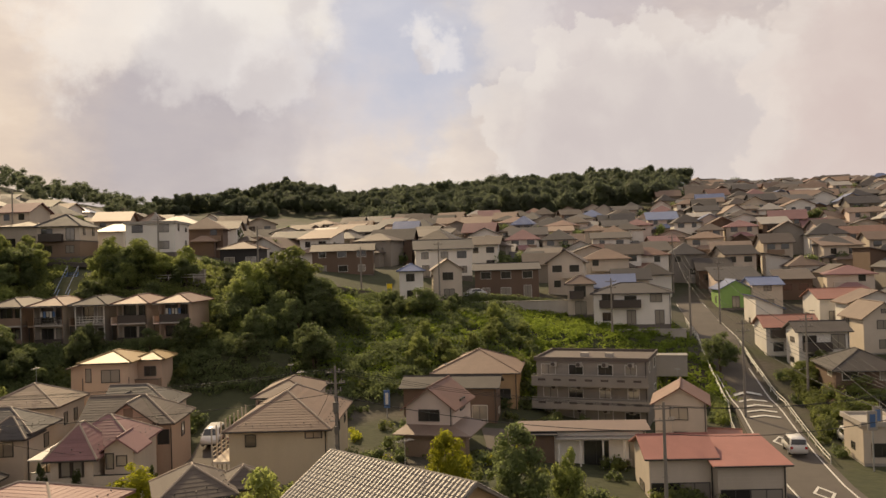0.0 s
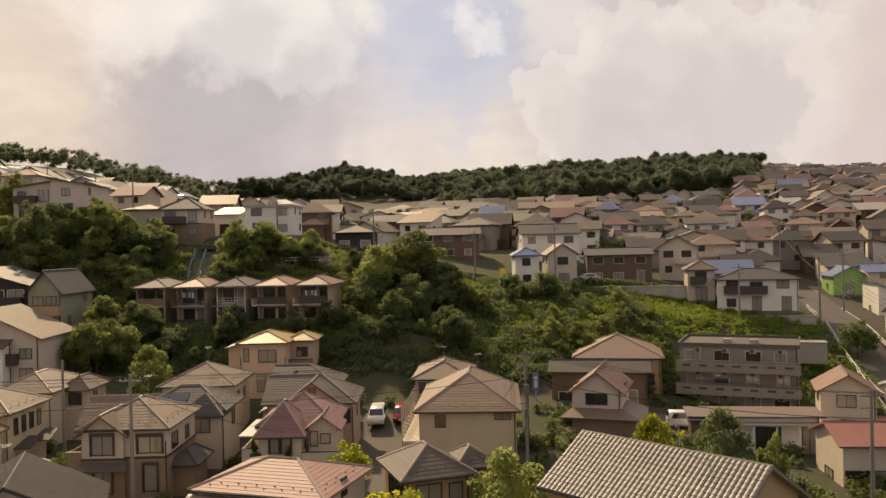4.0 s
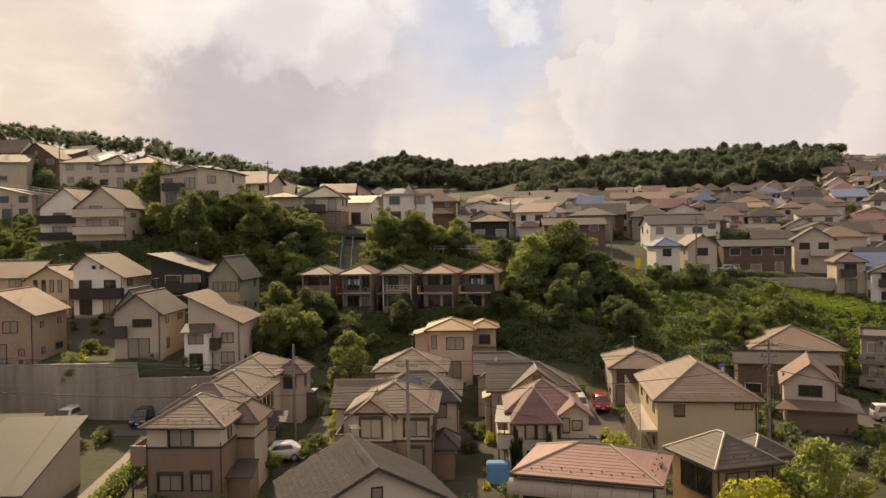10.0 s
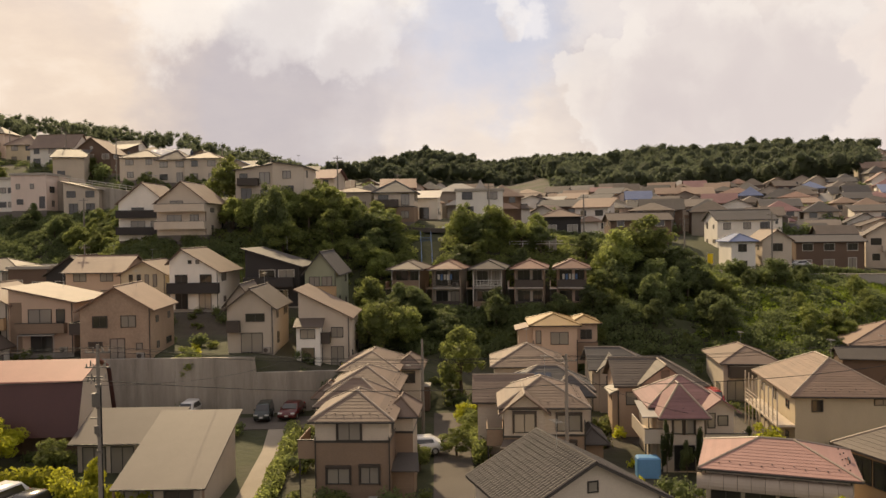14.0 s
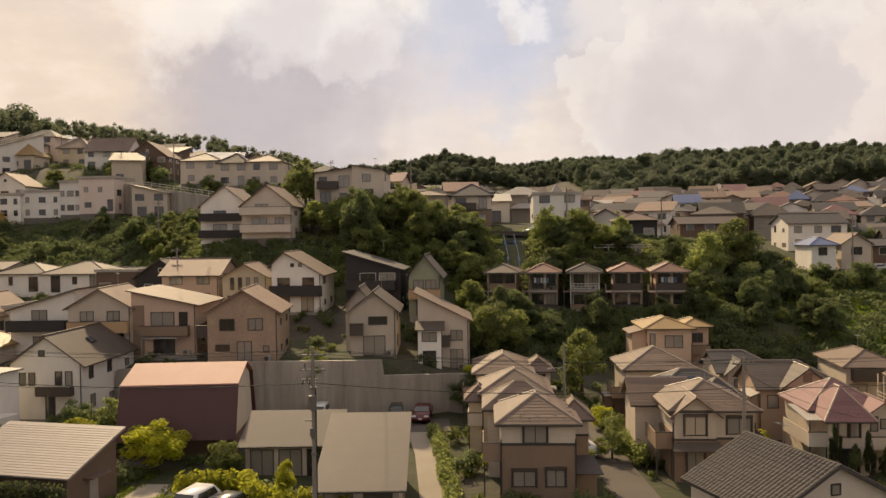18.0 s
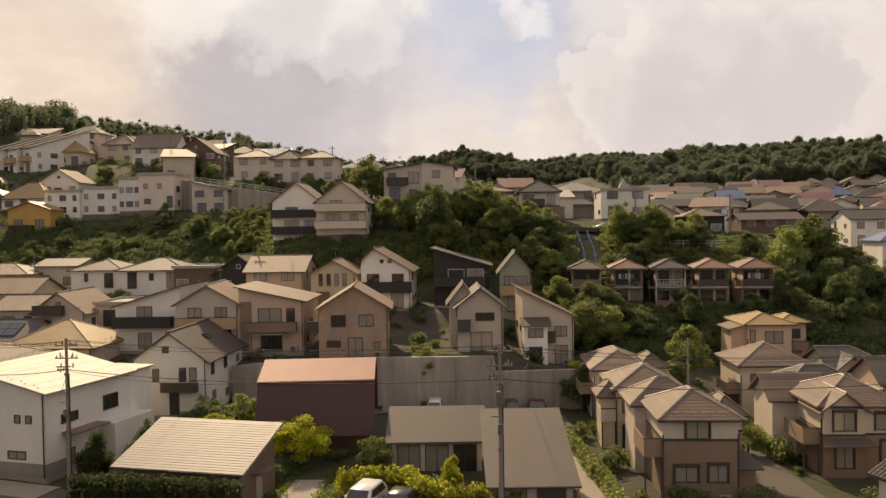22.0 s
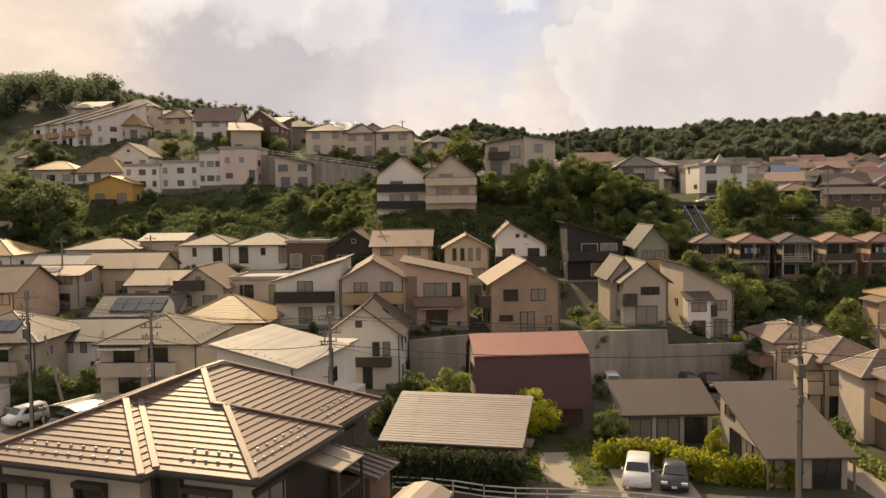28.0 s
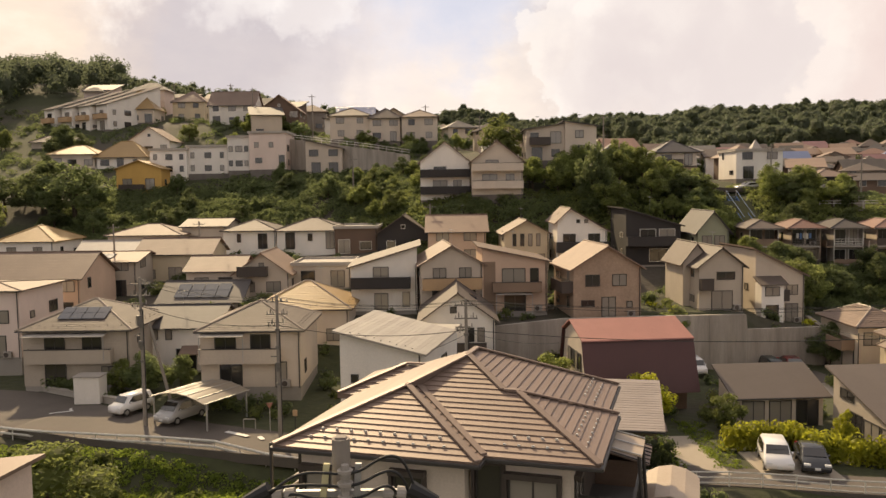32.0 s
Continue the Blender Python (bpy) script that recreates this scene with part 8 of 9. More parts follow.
def car(x, y, yaw, shape, body, label, z=None):
    """A parked car; its nose points along local -x."""
    l, w, h, prof, cab = CAR_SHAPES[shape]
    z = ground_at(x, y) if z is None else z
    c = empty("car", pose(x, y, z, 0, 0, yaw), label, "car", "parked cars")
    bm = bmesh.new()
    n = len(prof)
    rings = []
    for s, k in ((-1, 0.93), (-0.9, 1.0), (0.9, 1.0), (1, 0.93)):
        rings.append([bm.verts.new((px * (0.985 if abs(s) == 1 else 1), s * w / 2 * (0.82 if pz > 1.3 else 0.96 if pz > 1.0 else 1.0), 0.3 + (pz - 0.3) * k)) for px, pz in prof])
    for a, b in zip(rings, rings[1:]):
        for i in range(n):
            j = (i + 1) % n
            bm.faces.new((a[i], a[j], b[j], b[i]))
    bm.faces.new(rings[0][::-1])
    bm.faces.new(rings[-1])
    bmesh.ops.recalc_face_normals(bm, faces=bm.faces[:])
    bmesh.ops.bevel(bm, geom=bm.edges[:], offset=0.045, segments=2, affect="EDGES")
    for fc in bm.faces:
        fc.smooth = True
    part("body", bm, body, c)
    zt, zb = h - 0.14, h * 0.62
    ww = w / 2
    for s in (-1, 1):
        bm = bmesh.new()
        prism(bm, [(cab[0] + 0.25, s * ww * 0.975, zb), (cab[1] - 0.25, s * ww * 0.975, zb), (cab[1] - 0.5, s * ww * 0.86, zt), (cab[0] + 0.75, s * ww * 0.86, zt)], (0, s * 0.02, 0))
        part("side_window", bm, GLASS, c)
    fx = [p for p in prof if p[1] > 0.9]
    (xa, za), (xb, zb2) = fx[0], fx[1]
    d = Vector((-(zb2 - za), 0, xb - xa)).normalized() * 0.02
    for nm, (qa, qb), sg in (("windscreen", ((xa, za), (xb, zb2)), 1), ("rear_window", (fx[-1], fx[-2]), -1)):
        e = Vector((-(qb[1] - qa[1]) * sg, 0, abs(qb[0] - qa[0]))).normalized() * 0.03
        a, b = Vector((qa[0], 0, qa[1])), Vector((qb[0], 0, qb[1]))
        p0, p1 = a.lerp(b, 0.12), a.lerp(b, 0.88)
        bm = bmesh.new()
        prism(bm, [p0 + Vector((0, -ww * 0.82, 0)), p0 + Vector((0, ww * 0.82, 0)), p1 + Vector((0, ww * 0.74, 0)), p1 + Vector((0, -ww * 0.74, 0))], e)
        part(nm, bm, GLASS, c)
    for px in (-l * 0.3, l * 0.3):
        for s in (-1, 1):
            bm = bmesh.new()
            tube(bm, (px, s * (ww - 0.2), 0.31), (px, s * (ww + 0.01), 0.31), 0.31, n=14)
            t = part("wheel", bm, BLACKM, c)
            bm = bmesh.new()
            tube(bm, (px, s * (ww + 0.005), 0.31), (px, s * (ww + 0.02), 0.31), 0.19, n=10)
            part("rim", bm, STEEL, t)
    for s in (-1, 1):
        part("headlight", boxes((-l / 2 - 0.01, -l / 2 + 0.2, s * ww * 0.72 - 0.2, s * ww * 0.72 + 0.2, 0.66, 0.8), bevel=0.02), LAMP_W, c)
        part("tail_light", boxes((l / 2 - 0.12, l / 2 + 0.01, s * ww * 0.78 - 0.12, s * ww * 0.78 + 0.12, 0.75, 1.0), bevel=0.02), LAMP_R, c)
        part("mirror", boxes((cab[0] + 0.35, cab[0] + 0.5, s * (ww + 0.08) - 0.08, s * (ww + 0.08) + 0.08, h * 0.6, h * 0.6 + 0.13), bevel=0.02), body, c)
    part("number_plate", boxes((-l / 2 - 0.025, -l / 2, -0.17, 0.17, 0.42, 0.58)), LAMP_W, c)
    return c


car(-73.6, 50.4, 76, "suv", CARW, "white sport utility car parked on a concrete drive", z=0.05)
car(-71.2, 50.1, 75, "sedan", CARK, "black hatchback parked on a concrete drive", z=0.0)
car(-121.8, 61.6, 60, "kei", CARW, "small white boxy car parked beside the carport")
car(-117.0, 59.6, 62, "van", CARS, "silver minivan parked under the carport")
car(-17.2, 84.2, 90, "kei", CARR, "small red car parked beside the flats", z=-0.35)
car(-19.6, 83.6, 90, "van", CARW, "white van parked beside the flats", z=-0.35)
car(12.4, 83.6, 172, "van", CARW, "white minivan parked before the grey flats")
car(38.6, 79.6, 255, "van", CARW, "white minivan on the climbing street", z=-2.75)
car(45.2, 81.5, 255, "kei", CARW, "small white truck beside the climbing street")
car(-62.9, 77.4, 95, "kei", CARG, "dark green small car below the concrete wall")
car(-60.4, 78.6, 88, "sedan", CARD, "dark red car below the concrete wall")
car(-70.6, 77.8, 90, "kei", CARW, "pale small car below the concrete wall")
car(-46.7, 66.4, 8, "sedan", CARW, "white car parked beside the cream house")
car(-45.5, 131.6, 12, "sedan", CARS, "silver car parked on the upper street", z=None)
car(12.0, 138.5, 10, "sedan", CARS, "silver car beside the hedge on the bank")


# ---------- poles and wires ----------
def utility_pole(x, y, top, z=None, arms=2, transformer=True, lamp=False, busy=False):
    z = ground_z(x, y) - 0.3 if z is None else z
    g = empty("utility_pole", pose(x, y, z), "grey concrete utility pole with crossarms and insulators", "utility pole", "utility poles")
    bm = bmesh.new()
    tube(bm, (0, 0, 0), (0, 0, top - z), 0.17, 0.1, 10)
    part("pole", bm, POLEC, g)
    for i in range(arms):
        h = top - z - 0.5 - i * 0.9
        a = part("crossarm", boxes((-0.8, 0.8, -0.05, 0.05, h - 0.04, h + 0.04)), POLEST, g)
        for u in (-0.72, -0.3, 0.35, 0.72):
            bm = bmesh.new()
            tube(bm, (u, 0, h + 0.04), (u, 0, h + 0.22), 0.05, 0.03, 6)
            part("insulator", bm, METALW, a)
    if transformer:
        bm = bmesh.new()
        tube(bm, (0.0, -0.36, top - z - 3.7), (0.0, -0.36, top - z - 2.9), 0.24, n=12)
        t = part("transformer", bm, POLEST, g)
        part("bracket", boxes((-0.06, 0.06, -0.2, 0.0, top - z - 3.4, top - z - 3.2)), POLEST, t)
    if busy:
        # pole head crowded with fuses, arresters, cable boxes and side brackets
        t = top - z
        for i, (h, u, v) in enumerate(((0.2, -0.28, 0.0), (0.2, 0.28, 0.0), (1.0, -0.5, 0.1), (1.0, 0.5, -0.1), (1.75, -0.35, -0.1), (1.75, 0.4, 0.1))):
            bm = bmesh.new()
            tube(bm, (u, v, t - h - 0.34), (u, v, t - h), 0.055, 0.04, 8)
            part("cut_out_fuse", bm, METALW if i % 2 else POLEST, g)
        for h, l in ((2.0, 0.75), (2.2, 0.6), (4.5, 0.55)):
            part("side_bracket", boxes((-l, l * 0.4, -0.04, 0.04, t - h - 0.04, t - h + 0.04)), POLEST, g)
        for i in range(4):
            u = -0.65 + i * 0.2
            bm = bmesh.new()
            tube(bm, (u, -0.02, t - 2.3 - 0.1 * (i % 2)), (u + 0.05, -0.02, t - 2.05), 0.045, 0.03, 6)
            part("insulator", bm, METALW if i % 2 else BLACKM, g)
        part("junction_box", boxes((-0.17, 0.17, -0.36, -0.14, t - 5.4, t - 4.9), bevel=0.03), POLEST, g)
        part("cable_sleeve", boxes((0.12, 0.19, -0.06, 0.0, 0.4, t - 2.6)), BLACKM, g)
        for h in (2.6, 3.9, 5.6, 6.6):
            bm = bmesh.new()
            tube(bm, (0, 0, t - h), (0, 0, t - h + 0.16), 0.19, 0.19, 10)
            part("band", bm, POLEST, g)
    for i in range(3):
        part("step_bolt", boxes((-0.22, 0.22, -0.02, 0.02, 2.2 + i * 1.4, 2.24 + i * 1.4)), POLEST, g)
    if lamp:
        part("lamp_arm", boxes((-1.3, -0.1, -0.03, 0.03, top - z - 2.4, top - z - 2.32)), POLEST, g)
        part("lamp_head", boxes((-1.55, -1.1, -0.12, 0.12, top - z - 2.48, top - z - 2.36), bevel=0.03), METALW, g)


def wire(p, q, sag, name="power_line", r=0.016):
    """One cable from pole to pole."""
    p, q = Vector(p), Vector(q)
    cu = bpy.data.curves.new(name, "CURVE")
    cu.dimensions, cu.bevel_depth, cu.bevel_resolution = "3D", r, 1
    sp = cu.splines.new("POLY")
    n = 14
    sp.points.add(n)
    for i in range(n + 1):
        k = i / n
        v = p.lerp(q, k)
        sp.points[i].co = (v.x, v.y, v.z - 4 * sag * k * (1 - k), 1)
    cu.materials.append(BLACKM)
    return tagged(new(name, cu), "black overhead power cable between poles", "cable", "overhead cables")


POLES = [(-119.4, 58.2, 12.6), (-108.1, 54.4, 11.6), (-94.5, 51.9, 11.5), (-64.5, 46.5, 11.7), (-35.1, 58.2, 9.1), (-5.8, 67.6, 9.0)]
for i, (x, y, t) in enumerate(POLES):
    utility_pole(x, y, t, transformer=i in (0, 3, 5), arms=2 if i not in (4,) else 1, busy=i in (0, 1, 2, 3, 5))
utility_pole(-46.8, 72.8, 8.3, arms=0, transformer=False, lamp=True)
utility_pole(-67.1, 144.1, 32.0, arms=1, transformer=False)
for x, y, t in ((19.5, 61, 6.2), (38.8, 61.5, 6.5), (39.4, 93, 9.5), (48.5, 96, 9.5), (42.2, 118, 15), (50.6, 128, 16), (54, 160, 21), (6, 133.5, 20.5), (-7, 138, 20), (30.5, 118, 14)):
    utility_pole(x, y, t, transformer=False, arms=2)
for x, y, t in ((-100, 181, 38), (-126, 184, 41), (-141, 190, 43.5), (-112, 140, 25), (-40, 136, 26), (-24, 137, 24), (-140, 104, 15), (-80, 105, 16), (-98, 112, 17), (-131, 112, 15), (-88, 178, 35), (-60, 180, 31), (-150, 205, 46.5), (-165, 207, 47)):
    utility_pole(x, y, t, transformer=False, arms=1)
for a, b in zip(POLES, POLES[1:]):
    for o in (-0.85, 0.35, 0.85):
        wire((a[0], a[1] + o, a[2] - 0.25), (b[0], b[1] + o, b[2] - 0.25), 0.5)
    wire((a[0], a[1], a[2] - 2.2), (b[0], b[1], b[2] - 2.2), 0.6, r=0.025)
for a, b in (((19.5, 61, 6.2), (38.8, 61.5, 6.5)), ((-5.8, 67.6, 9.0), (19.5, 61, 6.2)), ((38.8, 61.5, 6.5), (39.4, 93, 9.5)), ((39.4, 93, 9.5), (42.2, 118, 15)), ((42.2, 118, 15), (54, 160, 21)), ((38.8, 61.5, 6.4), (48.5, 96, 9.4)), ((48.5, 96, 9.5), (50.6, 128, 16))):
    for o in (-0.8, 0.0, 0.8):
        wire((a[0] + o, a[1], a[2] - 0.3), (b[0] + o, b[1], b[2] - 0.3), 0.6)
    wire((a[0], a[1], a[2] - 2.4), (b[0], b[1], b[2] - 2.2), 0.7, r=0.03)
wire((-64.5, 46.5, 9.2), (-61, 79, 5.4), 0.6)
wire((-94.5, 51.9, 9.0), (-101, 62, 5.2), 0.4)
wire((-94.5, 51.9, 9.2), (-86, 65, 5.8), 0.4)
wire((-46.8, 72.8, 8.0), (-40.5, 84, 3.2), 1.2)
wire((-35.1, 58.2, 8.0), (-25, 63, 3.6), 0.4)
wire((-5.8, 67.6, 8.0), (-8, 70, 3.8), 0.2)

# the pole whose top stands close below the line
NPX, NPY, NPT = -96.87, 3.8, 16.67
HEAD = NPT - 5.0
np_ = empty("utility_pole", pose(NPX, NPY, 5.0), "near concrete pole head with insulators and thick cables", "utility pole", "utility poles")
bm = bmesh.new()
tube(bm, (0, 0, -0.5), (0, 0, HEAD), 0.16, 0.088, 16)
part("pole", bm, POLEC, np_)
part("pole_cap", boxes((-0.05, 0.05, -0.05, 0.05, HEAD, HEAD + 0.02)), POLEC, np_)
for h in (0.26, 0.38, 0.51):
    zz = HEAD - h
    bm = bmesh.new()
    tube(bm, (0.06, -0.2, zz - 0.06), (0.06, -0.2, zz + 0.07), 0.05, 0.035, 10)
    part("insulator", bm, METALW, np_)
    bm = bmesh.new()
    tube(bm, (0.06, -0.2, zz - 0.01), (0.06, -0.2, zz + 0.02), 0.075, 0.075, 12)
    part("insulator_skirt", bm, METALW, np_)
for u0, u1, mat in ((-0.12, -0.2, surface("yellowed marker strip", (0.55, 0.5, 0.28))), (0.18, 0.14, STEEL)):
    bm = bmesh.new()
    prism(bm, [(u0 - 0.03, -0.16, HEAD - 0.2), (u0 + 0.03, -0.16, HEAD - 0.2), (u1 + 0.03, -0.2, HEAD - 0.9), (u1 - 0.03, -0.2, HEAD - 0.9)], (0, 0.04, 0))
    bmesh.ops.recalc_face_normals(bm, faces=bm.faces[:])
    part("bracket", bm, mat, np_)
part("crossarm", boxes((-0.55, 0.6, -0.16, -0.1, HEAD - 0.52, HEAD - 0.46)), STEEL, np_)
for s in (-1, 1):
    for u in (0.42, 0.54):
        bm = bmesh.new()
        tube(bm, (s * u, -0.16, HEAD - 0.48), (s * (u + 0.09), -0.16, HEAD - 0.49), 0.065, 0.065, 12)
        part("insulator", bm, METALW, np_)
    bm = bmesh.new()
    tube(bm, (s * 0.66, -0.16, HEAD - 0.44), (s * 0.92, -0.18, HEAD - 0.56), 0.085, 0.05, 10)
    part("cable_clamp", bm, BLACKM, np_)
    wire((NPX + s * 0.9, NPY - 0.18, NPT - 0.55), (NPX + s * 32, NPY + 0.6 * s, NPT - 0.9), 0.35, r=0.013)
for dz, left, right in ((0.26, 0.78, 0.72), (0.38, 0.86, 0.66), (0.51, 0.6, 0.55)):
    cu = bpy.data.curves.new("jumper_cable", "CURVE")
    cu.dimensions, cu.bevel_depth = "3D", 0.014
    sp = cu.splines.new("NURBS")
    z0 = HEAD - dz
    pts = [(-left, -0.16, HEAD - 0.62), (-left * 0.8, -0.22, HEAD - 0.42), (-left * 0.5, -0.24, z0 + 0.02), (-0.15, -0.22, z0 + 0.0), (0.06, -0.22, z0 - 0.02), (0.24, -0.24, z0 + 0.02), (right * 0.6, -0.26, z0 + 0.3 - dz * 0.4), (right * 0.9, -0.24, z0 + 0.16), (right, -0.18, HEAD - 0.5)]
    sp.points.add(len(pts) - 1)
    for q, v in zip(sp.points, pts):
        q.co = (*v, 1)
    sp.use_endpoint_u = True
    cu.materials.append(BLACKM)
    new("jumper_cable", cu).parent = np_

# ---------- hedges ----------
def hedge(pts, w, h, leaf, label, z=None, size=0.16, dens=16):
    rng = np.random.default_rng(int(abs(pts[0][0]) * 10))
    g = empty("hedge", pose(*pts[0], ground_z(*pts[0]) if z is None else z), label, "hedge")
    for (xa, ya), (xb, yb) in zip(pts, pts[1:]):
        l = math.hypot(xb - xa, yb - ya)
        n = max(2, int(l / (w * 0.55)))
        blobs = []
        for i in range(n + 1):
            k = i / n
            x, y = xa + (xb - xa) * k, ya + (yb - ya) * k
            zz = (ground_z(x, y) if z is None else z) - g.location.z
            for q in range(max(1, int(h / (w * 0.6)))):
                blobs.append((x - pts[0][0] + rng.uniform(-0.1, 0.1), y - pts[0][1] + rng.uniform(-0.1, 0.1), zz + min(w * 0.4 + q * w * 0.6, h - w * 0.35), w * 0.52 * rng.uniform(0.85, 1.15)))
        me = cloud_mesh("foliage", blobs, dens, size, rng, 1.0)
        share("foliage", me, leaf, g)


hedge([(-75.4, 53.9), (-71.0, 54.0), (-69.6, 51.4), (-66.0, 50.4), (-63.6, 50.2)], 1.5, 1.9, LEAFY, "yellow green hedge round the garden wing")
hedge([(-92.6, 49.2), (-81.6, 48.0)], 1.4, 2.7, LEAFH, "clipped dark hedge in front of the store", size=0.13)
hedge([(-56.2, 50), (-56.6, 56), (-57.8, 66), (-59.0, 73)], 1.3, 1.4, LEAF, "leafy hedge along the narrow lane")
hedge([(-41.4, 64), (-42.0, 72), (-43.0, 79)], 1.4, 1.7, LEAF, "leafy hedge along the middle lane")
hedge([(38.6, 101), (37.6, 96.5), (36.4, 92)], 1.7, 1.3, LEAF, "row of clipped round bushes beside the street")
hedge([(12, 134.5), (20, 133.5), (27.5, 131)], 1.5, 1.8, LEAFD, "trimmed garden hedge above the bank")
hedge([(-33, 137), (-24, 136), (-16, 141)], 1.6, 1.6, LEAFD, "dark garden hedge on the upper street")
hedge([(44.5, 84), (47.5, 92), (50, 101)], 2.2, 2.4, LEAF, "broad leafy hedge beside the climbing street")
hedge([(-134, 69.8), (-126, 65.6)], 1.2, 1.4, LEAFD, "dark garden hedge on a stone wall", z=1.6)

# ---------- smaller structures ----------
port = empty("carport", pose(-115.6, 60.0, 0.8, 0, 0, -28), "curved translucent carport on slim posts", "carport")
bm = bmesh.new()
n = 12
prof = [(-2.9 + 5.8 * i / n, 2.25 + 0.55 * math.sin(math.pi * i / n)) for i in range(n + 1)]
a = [[bm.verts.new((x, y, z)) for x, z in prof] for y in (-2.5, 2.5)]
b = [[bm.verts.new((x, y, z - 0.05)) for x, z in prof] for y in (-2.5, 2.5)]
for i in range(n):
    bm.faces.new((a[0][i], a[0][i + 1], a[1][i + 1], a[1][i]))
    bm.faces.new((b[0][i + 1], b[0][i], b[1][i], b[1][i + 1]))
    for u, v in ((a[0], b[0]), (b[1], a[1])):
        bm.faces.new((u[i + 1], u[i], v[i], v[i + 1]))
part("canopy", bm, surface("smoked canopy sheet", (0.21, 0.175, 0.13), rough=0.3, spec=0.5), port)
for i in range(0, n + 1, 2):
    x, z = prof[i]
    part("rib", boxes((x - 0.03, x + 0.03, -2.5, 2.5, z + 0.001, z + 0.05)), STEEL, port)
for x in (-2.8, 2.8):
    for y in (-2.2, 2.2):
        part("post", boxes((x - 0.05, x + 0.05, y - 0.05, y + 0.05, -0.3, 2.25)), STEEL, port)

stairs = empty("stairs", pose(-50.1, 126.2, 17.2), "steep blue steel stairway down the wooded slope", "stairs")
for s in (-0.8, 0.8):
    bm = bmesh.new()
    prism(bm, [(s - 0.06, 0.3, -0.2), (s + 0.06, 0.3, -0.2), (s + 0.66, -6.2, -4.2), (s + 0.54, -6.2, -4.2)], (0, 0, 0.35))
    part("stringer", bm, BLUEP, stairs)
    bm = bmesh.new()
    tube(bm, (s, 0.3, 1.0), (s + 0.6, -6.2, -3.0), 0.05, n=6)
    part("handrail", bm, BLUEP, stairs)
for i in range(16):
    k = i / 15
    part("tread", boxes((-0.75 + 0.6 * k, 0.75 + 0.6 * k, 0.2 - 6.3 * k, 0.5 - 6.3 * k, -0.05 - 4.0 * k, 0.0 - 4.0 * k)), BLUEP, stairs)
for s in (-0.8, 0.8):
    part("stair_head", boxes((s - 0.05, s + 0.05, 0.25, 0.35, -0.4, 1.05)), METALW, stairs)

def small_box(name, x, y, z, yaw, w, d, h, mat, label, category, lid=None):
    g = empty(name, pose(x, y, z, 0, 0, yaw), label, category)
    part("body", boxes((-w / 2, w / 2, -d / 2, d / 2, -0.3, h), bevel=0.03), mat, g)
    part("lid", boxes((-w / 2 - 0.1, w / 2 + 0.1, -d / 2 - 0.1, d / 2 + 0.1, h, h + 0.1), bevel=0.02), lid or METALW, g)


small_box("shed", -126.5, 64.8, 1.5, 0, 2.2, 1.6, 2.0, WHITE, "small white garden storage shed", "shed")
small_box("shed", 35, 106, 1.6, -16, 4.2, 2.2, 2.4, METALW, "pale steel container shed on the bank", "shed")
small_box("shed", -40.8, 81.2, -0.6, 0, 2.4, 2, 2.4, BROWNW, "small dark store at the head of the lane", "shed")
small_box("shed", -47.9, 82.5, 0.0, 0, 2.2, 1.8, 2.2, BROWNW, "small brown garden store", "shed")
small_box("wall", -127, 65.6, 0.8, -28, 12, 0.3, 0.9, CONC, "low concrete garden wall beside the street", "wall", CONC)
small_box("wall", 35, 119, 5.2, -16, 13, 0.3, 1.0, CONC, "low concrete block wall below the white house", "wall", CONC)
small_box("wall", 19, 131.2, 8.6, -14, 16, 0.4, 1.7, CONC, "grey retaining wall above the bank", "wall", CONC)
small_box("wall", -38.5, 126.6, 15.0, -14, 18, 0.5, 2.0, WALLC, "dark retaining wall below the upper street", "wall", CONC)
small_box("wall", -5, 133, 10.0, 3, 14, 0.4, 1.0, CONC, "pale retaining wall at the top of the bank", "wall", CONC)
banner = empty("banner", pose(-2.3, 139.5, 11.0), "tall yellow advertising banner on a pole", "banner")
part("cloth", boxes((-0.45, 0.45, -0.03, 0.03, 0.9, 2.6)), YSIGN, banner)
part("pole", boxes((-0.53, -0.47, -0.03, 0.03, -0.3, 2.8)), STEEL, banner)
sign = empty("sign", pose(-2.2, 92.6, -0.3), "blue illuminated-style shop sign on a post", "sign")
part("board", boxes((-0.35, 0.35, -0.1, 0.1, 1.2, 3.2), bevel=0.02), BLUEP, sign)
part("lettering", boxes((-0.16, 0.16, -0.115, -0.102, 1.6, 2.9)), PAINT, sign)
part("post", boxes((-0.06, 0.06, -0.06, 0.06, -0.5, 1.2)), STEEL, sign)
for x, y, z in ((42.5, 72.5, -2.9), (44.2, 74.5, -2.9)):
    s = empty("sign", pose(x, y, z), "upright white shop sign with blue writing bars", "sign")
    part("board", boxes((-0.45, 0.45, -0.08, 0.08, 3.6, 5.4), bevel=0.02), METALW, s)
    part("lettering", boxes((-0.25, 0.25, -0.095, -0.082, 3.9, 5.1)), BLUEP, s)
    part("post", boxes((-0.06, 0.06, -0.06, 0.06, -0.5, 3.6)), STEEL, s)
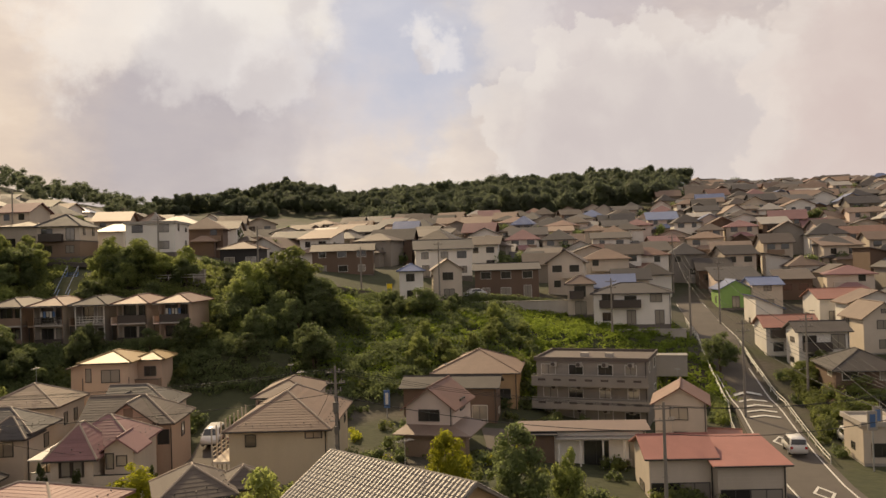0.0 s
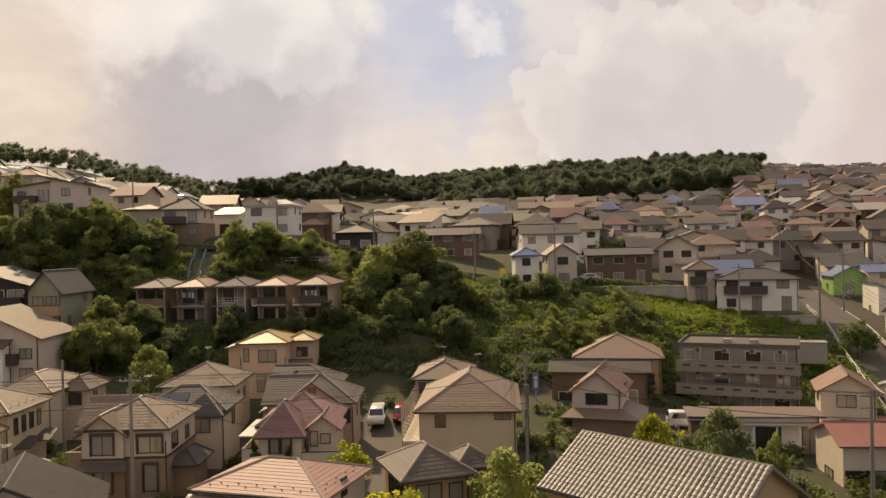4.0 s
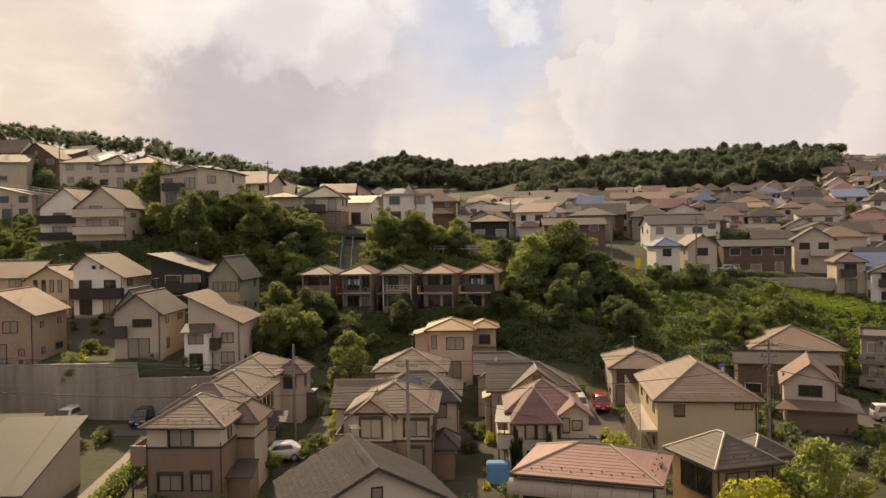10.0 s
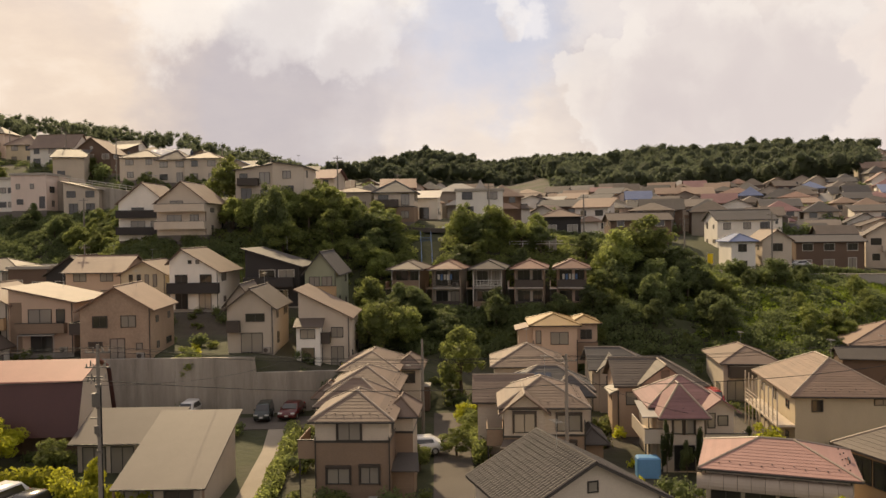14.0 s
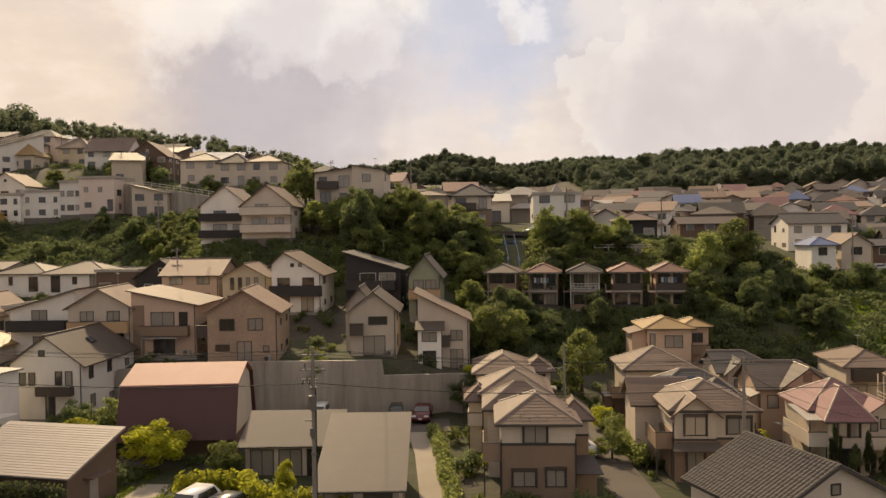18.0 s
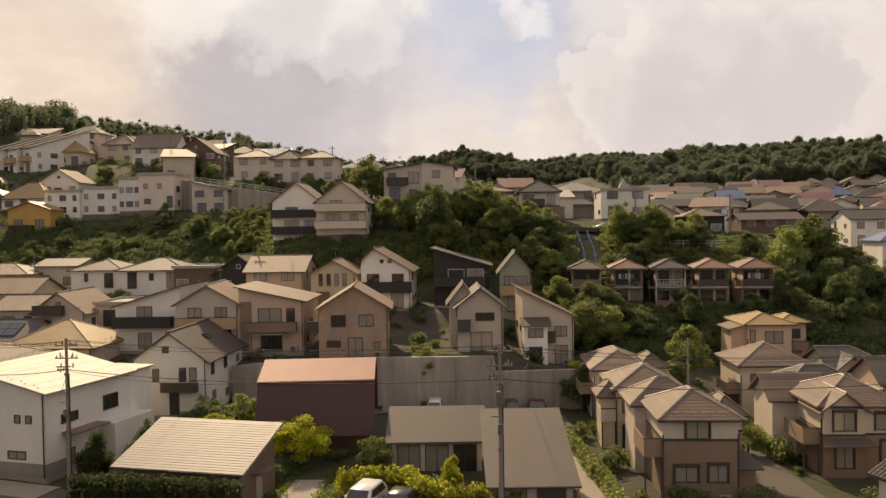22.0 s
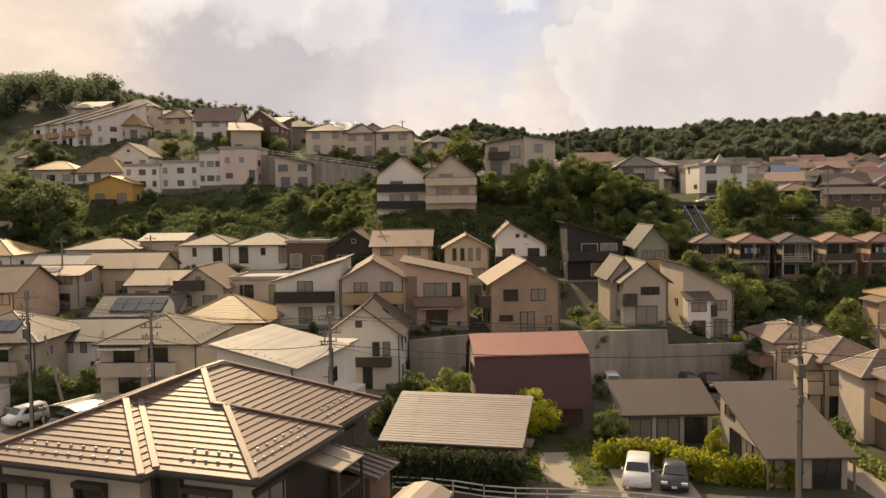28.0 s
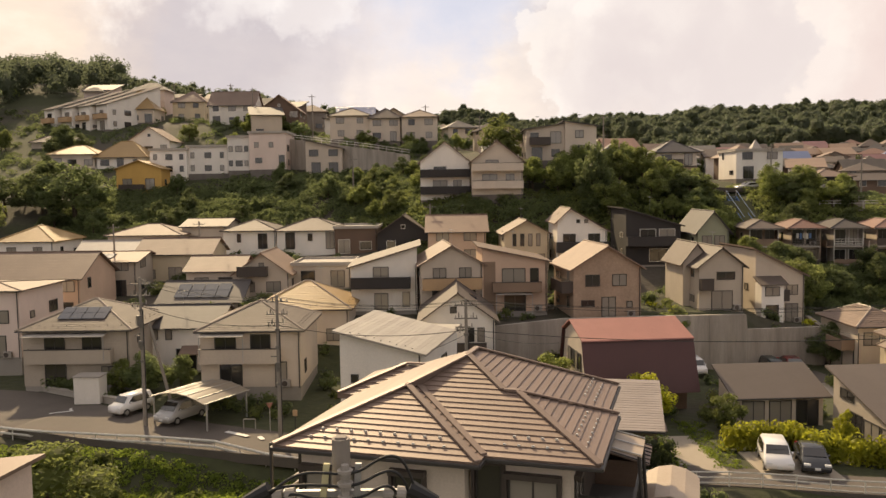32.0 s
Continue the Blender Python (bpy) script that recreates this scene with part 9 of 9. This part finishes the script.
# the steep upper road on its dark retaining wall, with a sloping white railing
ROAD_TOP = ((-128.0, 158.8, 29.6), (-118.0, 155.3, 28.1), (-110.0, 152.6, 26.9), (-102.5, 150.3, 25.6))
upper_wall = empty("wall_upper_road", pose(0, 0, 0), "dark retaining wall of the steep upper road", "retaining wall", kind="structure")
upper_rail = empty("guard_rail", pose(0, 0, 0), "white sloping railing on the steep upper road", "guard rail")
for p, q in zip(ROAD_TOP, ROAD_TOP[1:]):
    p, q = Vector(p), Vector(q)
    bm = bmesh.new()
    prism(bm, [(p.x, p.y, 19.0), (q.x, q.y, 18.0), q, p], (0.15, 0.5, 0))
    bmesh.ops.recalc_face_normals(bm, faces=bm.faces[:])
    part("wall_panel", bm, WALLC, upper_wall)
    for h in (0.45, 0.9):
        bm = bmesh.new()
        tube(bm, p + Vector((0.1, 0.2, h)), q + Vector((0.1, 0.2, h)), 0.05, n=6)
        part("rail", bm, FRAMEW, upper_rail)
    for i in range(5):
        v = p.lerp(q, i / 5) + Vector((0.1, 0.2, -0.1))
        bm = bmesh.new()
        tube(bm, v, v + Vector((0, 0, 1.05)), 0.05, n=6)
        part("post", bm, FRAMEW, upper_rail)
# marks and small street things beside the carport
street_marks = empty("road_marking", pose(0, 0, 0), "white painted corner marks on the asphalt street", "road marking", kind="structure")


def flat_mark(x, y, yaw, w, d):
    z = max(ground_z(x + i, y + j) for i in (-1, 0, 1) for j in (-2, 0, 2)) + 0.09
    o = part("mark", boxes((-w / 2, w / 2, -d / 2, d / 2, 0, 0.012)), PAINT, street_marks)
    o.matrix_basis = pose(x, y, z, 0, 0, yaw)


flat_mark(-127.6, 61.7, 25, 1.8, 0.22)
flat_mark(-127.1, 62.3, 115, 0.9, 0.22)
flat_mark(-111.7, 56.0, -32, 2.3, 0.4)
flat_mark(-109.7, 55.1, -60, 0.9, 0.35)
flat_mark(-119.5, 56.6, -20, 7.0, 0.12)


def manhole(x, y):
    m = empty("manhole_cover", pose(x, y, ground_z(x, y) + 0.1), "round pale iron manhole cover in the street", "manhole cover")
    bm = bmesh.new()
    tube(bm, (0, 0, -0.15), (0, 0, 0.03), 0.38, n=20)
    part("cover", bm, PAVE, m)


manhole(-124.1, 61.4)
manhole(-116.2, 55.2)
hoop = empty("barrier", pose(-111.1, 57.4, ground_z(-111.1, 57.4)), "white steel hoop barrier at the street edge", "barrier")
for s in (-0.45, 0.45):
    bm = bmesh.new()
    tube(bm, (s, 0, -0.3), (s, 0, 0.85), 0.04, n=8)
    part("post", bm, METALW, hoop)
bm = bmesh.new()
tube(bm, (-0.45, 0, 0.85), (0.45, 0, 0.85), 0.04, n=8)
part("rail", bm, METALW, hoop)
stop = empty("road_sign", pose(-109.4, 56.9, ground_z(-109.4, 56.9)), "small red triangular road sign on a white post", "road sign")
bm = bmesh.new()
tube(bm, (0, 0, -0.3), (0, 0, 2.3), 0.035, n=8)
part("post", bm, METALW, stop)
bm = bmesh.new()
prism(bm, [(-0.28, -0.06, 2.3), (0.28, -0.06, 2.3), (0, -0.06, 1.82)], (0, 0.02, 0))
bmesh.ops.recalc_face_normals(bm, faces=bm.faces[:])
part("plate", bm, TILERED, stop)
ysg = empty("sign", pose(-107.6, 57.5, ground_z(-107.6, 57.5)), "small yellow notice board on a dark post", "sign")
part("board", boxes((-0.18, 0.18, -0.03, 0.03, 1.1, 1.55)), OCHRE, ysg)
part("post", boxes((-0.03, 0.03, 0.03, 0.09, -0.3, 1.6)), FRAME, ysg)
lean = empty("utility_pole", pose(-118.9, 62.4, 0.8), "leaning concrete stay pole beside the street", "utility pole", "utility poles")
bm = bmesh.new()
tube(bm, (0.4, 0, -0.4), (-1.3, -0.3, 7.6), 0.15, 0.11, 10)
part("pole", bm, POLEC, lean)

tarp = empty("tarpaulin", pose(-28.5, 62.0, -0.9), "blue tarpaulin over a stack beside the house", "tarpaulin")
part("cover", boxes((-0.9, 0.9, -0.6, 0.6, -0.4, 1.4), bevel=0.12), surface("blue tarpaulin cloth", (0.12, 0.28, 0.5), rough=0.5), tarp)


# ---------- garden shrubs in the yards between the houses ----------
def free_ground(x, y, gap=0.5):
    """True where neither a house nor a street lies."""
    for hx, hy, a, w, d in FOOTPRINTS:
        dx, dy = x - hx, y - hy
        if abs(dx) + abs(dy) < 22 and abs(dx * math.cos(a) + dy * math.sin(a)) < w + gap and abs(-dx * math.sin(a) + dy * math.cos(a)) < d + gap:
            return False
    for line in RIBBONS:
        for (xa, ya, wa), (xb, yb, wb) in zip(line, line[1:]):
            ex, ey = xb - xa, yb - ya
            k = min(1, max(0, ((x - xa) * ex + (y - ya) * ey) / (ex * ex + ey * ey)))
            if math.hypot(x - xa - k * ex, y - ya - k * ey) < wa / 2 + 0.5:
                return False
    return True


def shrubbery(count, xr, yr, leaf, label, r0, r1, seed, keep=lambda x, y: True):
    rng = np.random.default_rng(seed)
    spots = []
    for _ in range(count):
        x, y = rng.uniform(*xr), rng.uniform(*yr)
        if not keep(x, y) or not free_ground(x, y):
            continue
        big = rng.uniform(r0, r1)
        for i in range(4):
            r = big * rng.uniform(0.5, 0.9)
            px, py = x + rng.uniform(-1, 1) * big, y + rng.uniform(-1, 1) * big
            if free_ground(px, py, 0.3):
                spots.append((px, py, ground_z(px, py) + r * 0.5 + rng.uniform(0, 0.6) * big, r))
    me = cloud_mesh("shrubs", spots, 11, 0.14, rng, 0.9)
    me.materials.append(leaf)
    tagged(new("shrubs", me), label, "shrubs", kind="stuff")


shrubbery(420, (-135, 60), (45, 106), LEAFD, "dark evergreen garden shrubs between the houses", 0.5, 1.1, 31)
shrubbery(300, (-135, 60), (45, 106), LEAF, "leafy green garden shrubs between the houses", 0.4, 1.0, 32)
shrubbery(70, (-95, 30), (45, 90), LEAFY, "yellow green garden shrubs between the houses", 0.35, 0.7, 33)
shrubbery(90, (2, 34), (46, 66), LEAF, "leafy garden bushes beside the workshop", 0.6, 1.3, 35)
shrubbery(140, (-150, -92), (80, 122), LEAFD, "dark garden shrubs among the terrace houses", 0.5, 1.2, 34)
